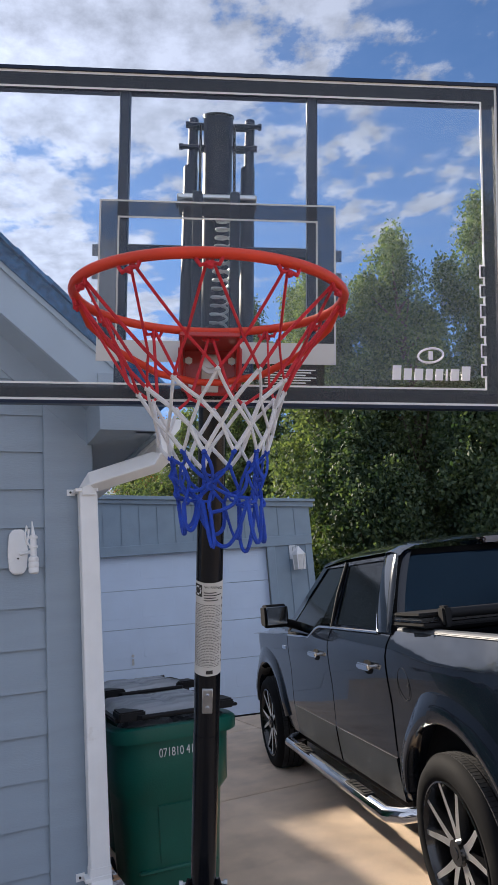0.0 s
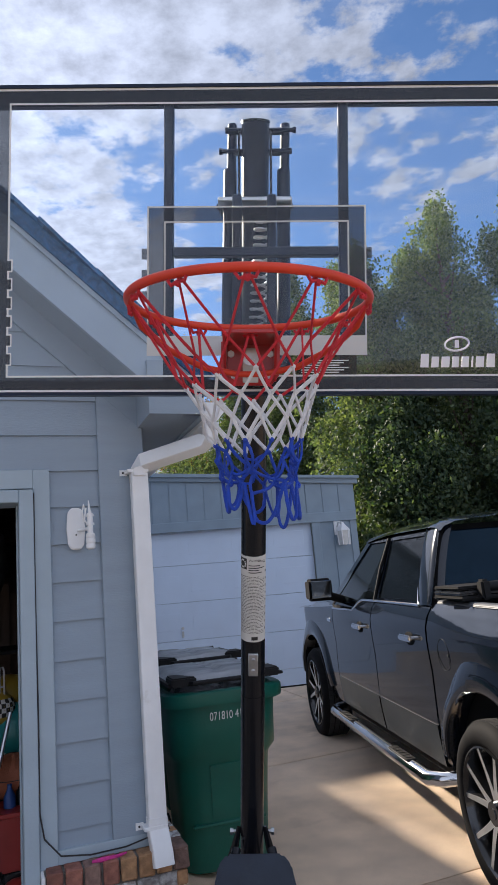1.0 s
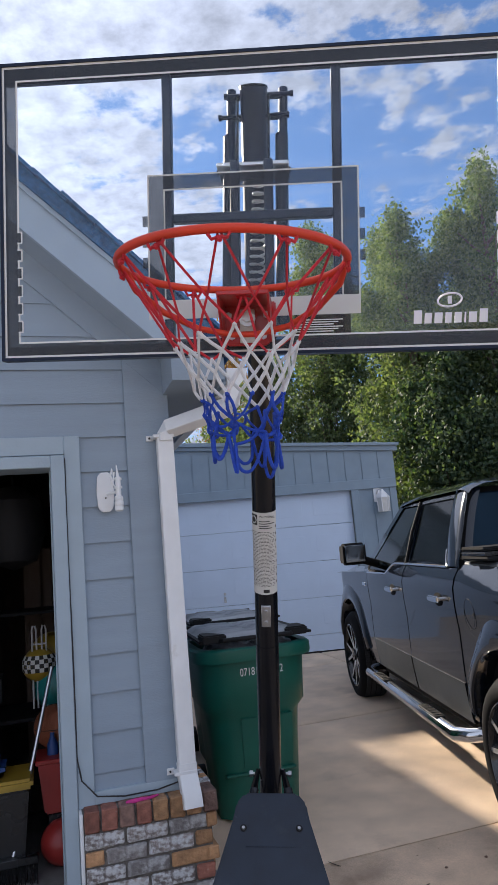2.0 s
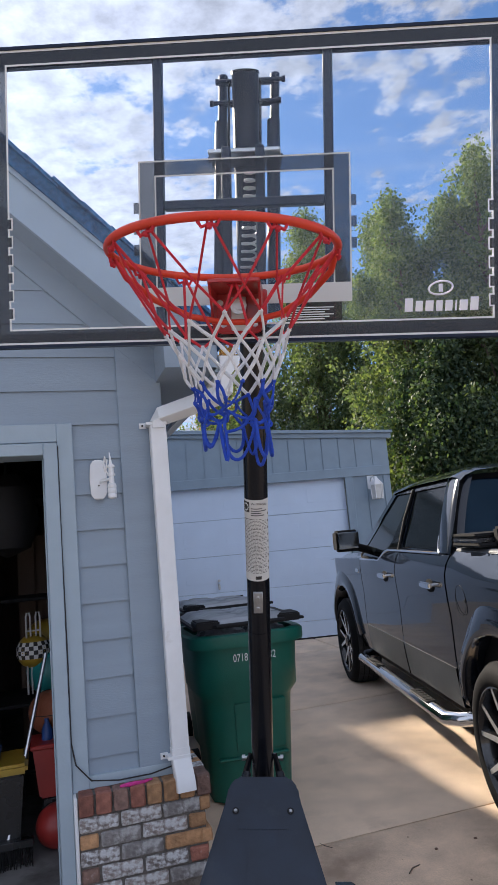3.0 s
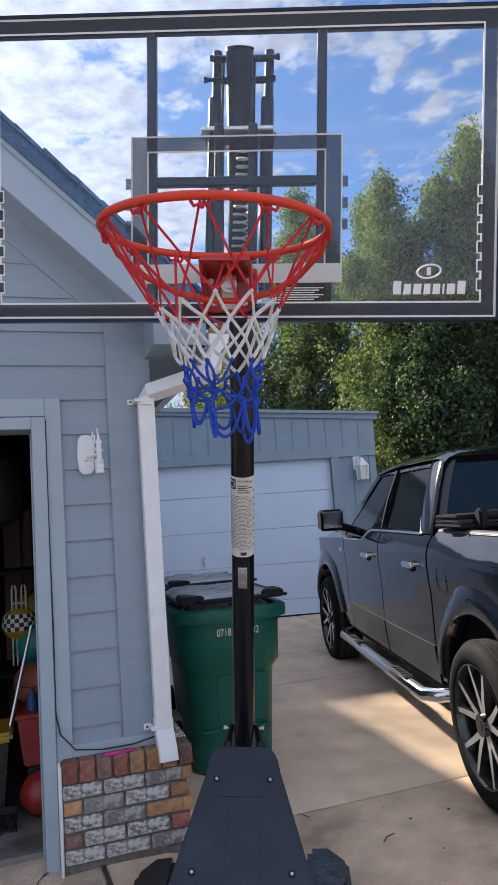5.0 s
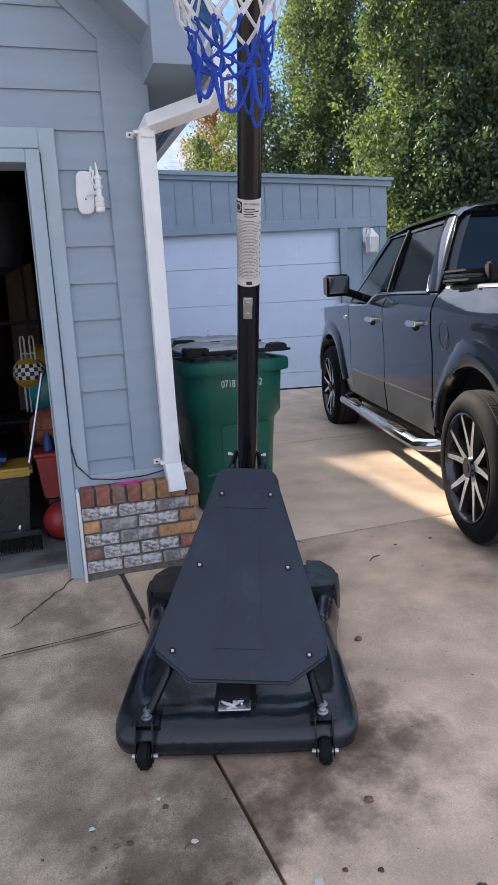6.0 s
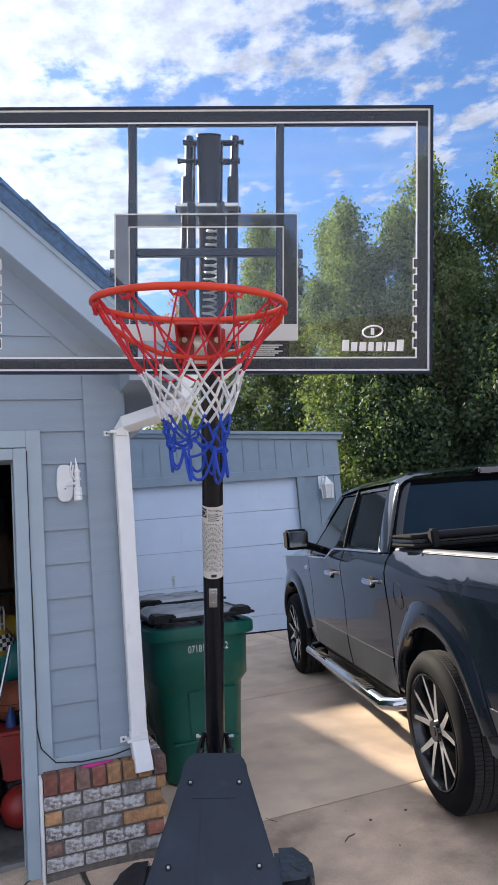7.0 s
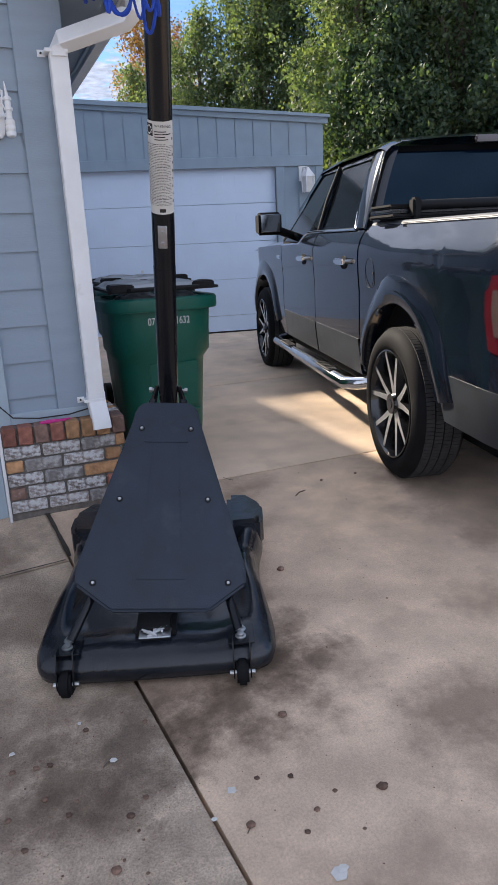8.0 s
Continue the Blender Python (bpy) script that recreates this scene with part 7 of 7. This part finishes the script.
tree(3.2, 11.4, 4.6, 1.25, 0.5, 10, size=0.066, count=1700, label="dense dark green bushy tree beside the garage")
tree(5.2, 10.7, 4.9, 1.4, 0.4, 11, size=0.066, count=1900, label="dense dark green bushy tree beside the garage")
tree(7.3, 10.4, 4.6, 1.4, 0.4, 13, size=0.066, count=1700, label="dense dark green bushy tree beside the garage")

# out-of-view tree, added only to filter the sun that reaches the drive
tree(-6.3, 13.2, 8.0, 2.0, 2.0, 14, leaf="leaf_far", count=240, label="unseen thin tree added to dim the sun on the drive")

# crack and open joint in the slabs by the doorway
def floor_line(name, pts, w, label, cat):
    bm = B_()
    rr_ = random.Random(len(pts))
    rows_ = []
    for (x, y), nx in zip(pts, pts[1:] + [(2 * pts[-1][0] - pts[-2][0], 2 * pts[-1][1] - pts[-2][1])]):
        d = Vector((nx[0] - x, nx[1] - y, 0)).normalized()
        n = Vector((-d.y, d.x, 0))
        q = Vector((x, y, ground_z(y, x) + 0.004))
        ww = w * rr_.uniform(0.5, 1.2)
        rows_.append((bm.verts.new(q + n * ww), bm.verts.new(q - n * ww)))
    for a_, c_ in zip(rows_, rows_[1:]):
        bm.faces.new((a_[0], a_[1], c_[1], c_[0]))
    return solo(name, bm, "joint", label, cat, kind="structure")


rk = random.Random(8)
floor_line("crack", [(-0.90 - 0.24 * k / 14 + rk.uniform(-0.012, 0.012), 2.88 - 0.55 * k / 14) for k in range(15)], 0.004, "thin jagged crack in the concrete slab", "crack")
floor_line("open_joint", [(-0.79 + 0.25 * k / 10, 2.90 - 0.54 * k / 10) for k in range(11)], 0.012, "dirt-filled open joint between slabs", "joint")
floor_line("crack", [(0.17 + 0.03 * k, 3.29 - 0.028 * k + rk.uniform(-0.008, 0.008)) for k in range(3)], 0.004, "thin jagged crack in the concrete slab", "crack")

# ---- small litter on the concrete ----
rs = random.Random(21)
for k in range(90):
    x, y = rs.uniform(-0.7, 1.3), rs.uniform(0.6, 1.40)
    if k > 34:
        x, y = rs.uniform(-0.6, 0.05), rs.uniform(0.62, 1.36)
    if k > 78:
        x, y = rs.uniform(0.4, 1.0), rs.uniform(1.6, 3.4)
    bm = B_()
    s = rs.choice([0.002, 0.0025, 0.003, 0.004, 0.005, 0.0085])
    bmesh.ops.create_icosphere(bm, subdivisions=1, radius=s)
    for v in bm.verts:
        v.co = Vector((v.co.x * rs.uniform(0.8, 1.5), v.co.y * rs.uniform(0.8, 1.3), v.co.z * 0.6))
    solo("pebble", bm, "stone", "small dull pebble on the concrete", "pebble", Matrix.Translation((x, y, ground_z(y) + s * 0.45)), "pebbles on the drive")
for x, y, s in ((0.321, 1.286, 0.012), (0.201, 0.895, 0.011), (0.565, 0.984, 0.013), (0.402, 2.178, 0.014), (0.344, 0.862, 0.007), (0.434, 0.983, 0.006), (0.226, 1.046, 0.007), (-0.131, 0.795, 0.012), (-0.114, 0.953, 0.009), (-0.356, 1.028, 0.008)):
    bm = B_()
    bmesh.ops.create_icosphere(bm, subdivisions=2, radius=s)
    for v in bm.verts:
        v.co = Vector((v.co.x * 1.25, v.co.y, v.co.z * 0.7)) * rs.uniform(0.82, 1.12)
    solo("pebble", bm, "stone", "reddish-brown pebble on the concrete", "pebble", Matrix.Translation((x, y, ground_z(y, x) + s * 0.5)), "pebbles on the drive")
gr = np.random.default_rng(31)
gv, gf = [], []
for k in range(700):
    x, y = (gr.normal(-0.22, 0.20), gr.normal(1.0, 0.17)) if k < 430 else (gr.uniform(-0.6, 1.0), gr.uniform(0.6, 2.2))
    if y > 1.38 and -0.55 < x < 0.36:
        continue
    r = gr.uniform(0.0010, 0.0026)
    z, i = ground_z(y, x) + 0.4 * r, len(gv)
    gv += [(x + r * gr.uniform(0.7, 1.4), y, z), (x, y + r * gr.uniform(0.7, 1.4), z), (x - r, y, z), (x, y - r, z), (x, y, z + 0.8 * r), (x, y, z - 0.6 * r)]
    gf += [(i + a, i + (a + 1) % 4, i + 4) for a in range(4)] + [(i + (a + 1) % 4, i + a, i + 5) for a in range(4)]
me = bpy.data.meshes.new("grit")
me.from_pydata(gv, [], gf)
me.materials.append(M["stone"])
tagged(new("grit", me), "fine brown grit scattered on the concrete", "grit", kind="stuff")
for x, y, l in ((0.59, 2.98, 0.05), (0.20, 0.88, 0.014), (-0.2, 1.14, 0.018)):
    bm = B_(); sweep(bm, [(-l, 0, 0.004), (0, 0.22 * l, 0.006), (l, 0.0, 0.004)], min(0.003, 0.12 * l), 5)
    solo("twig", bm, "bark", "short dry twig on the concrete", "twig", Matrix.Translation((x, y, ground_z(y))) @ Matrix.Rotation(0.9, 4, "Z"), "twigs on the drive")

for k in range(7):
    x, y = ((0.154, 1.006), (0.402, 0.742), (0.107, 0.92), (-0.494, 1.203), (0.415, 0.755), (-0.314, 1.312), (-0.187, 1.15))[k]
    bm = B_()
    l = (0.017, 0.026, 0.009, 0.010, 0.016, 0.008, 0.012)[k]
    q = [(l * math.cos(t) * rs.uniform(0.6, 1.2), l * math.sin(t) * rs.uniform(0.5, 1.0)) for t in [i * math.pi / 3 for i in range(6)]]
    prism(bm, q, 0.0, 0.0015, 2)
    solo("paper_scrap", bm, "paper", "small torn scrap of white paper on the concrete", "scrap", Matrix.Translation((x, y, ground_z(y, x) + 0.0045)), "scraps on the drive")
floor_line("slab_joint", [(-1.12 + 0.565 * k / 12, 2.137 + 0.198 * k / 12) for k in range(13)], 0.006, "dirt-filled joint between concrete slabs", "joint")
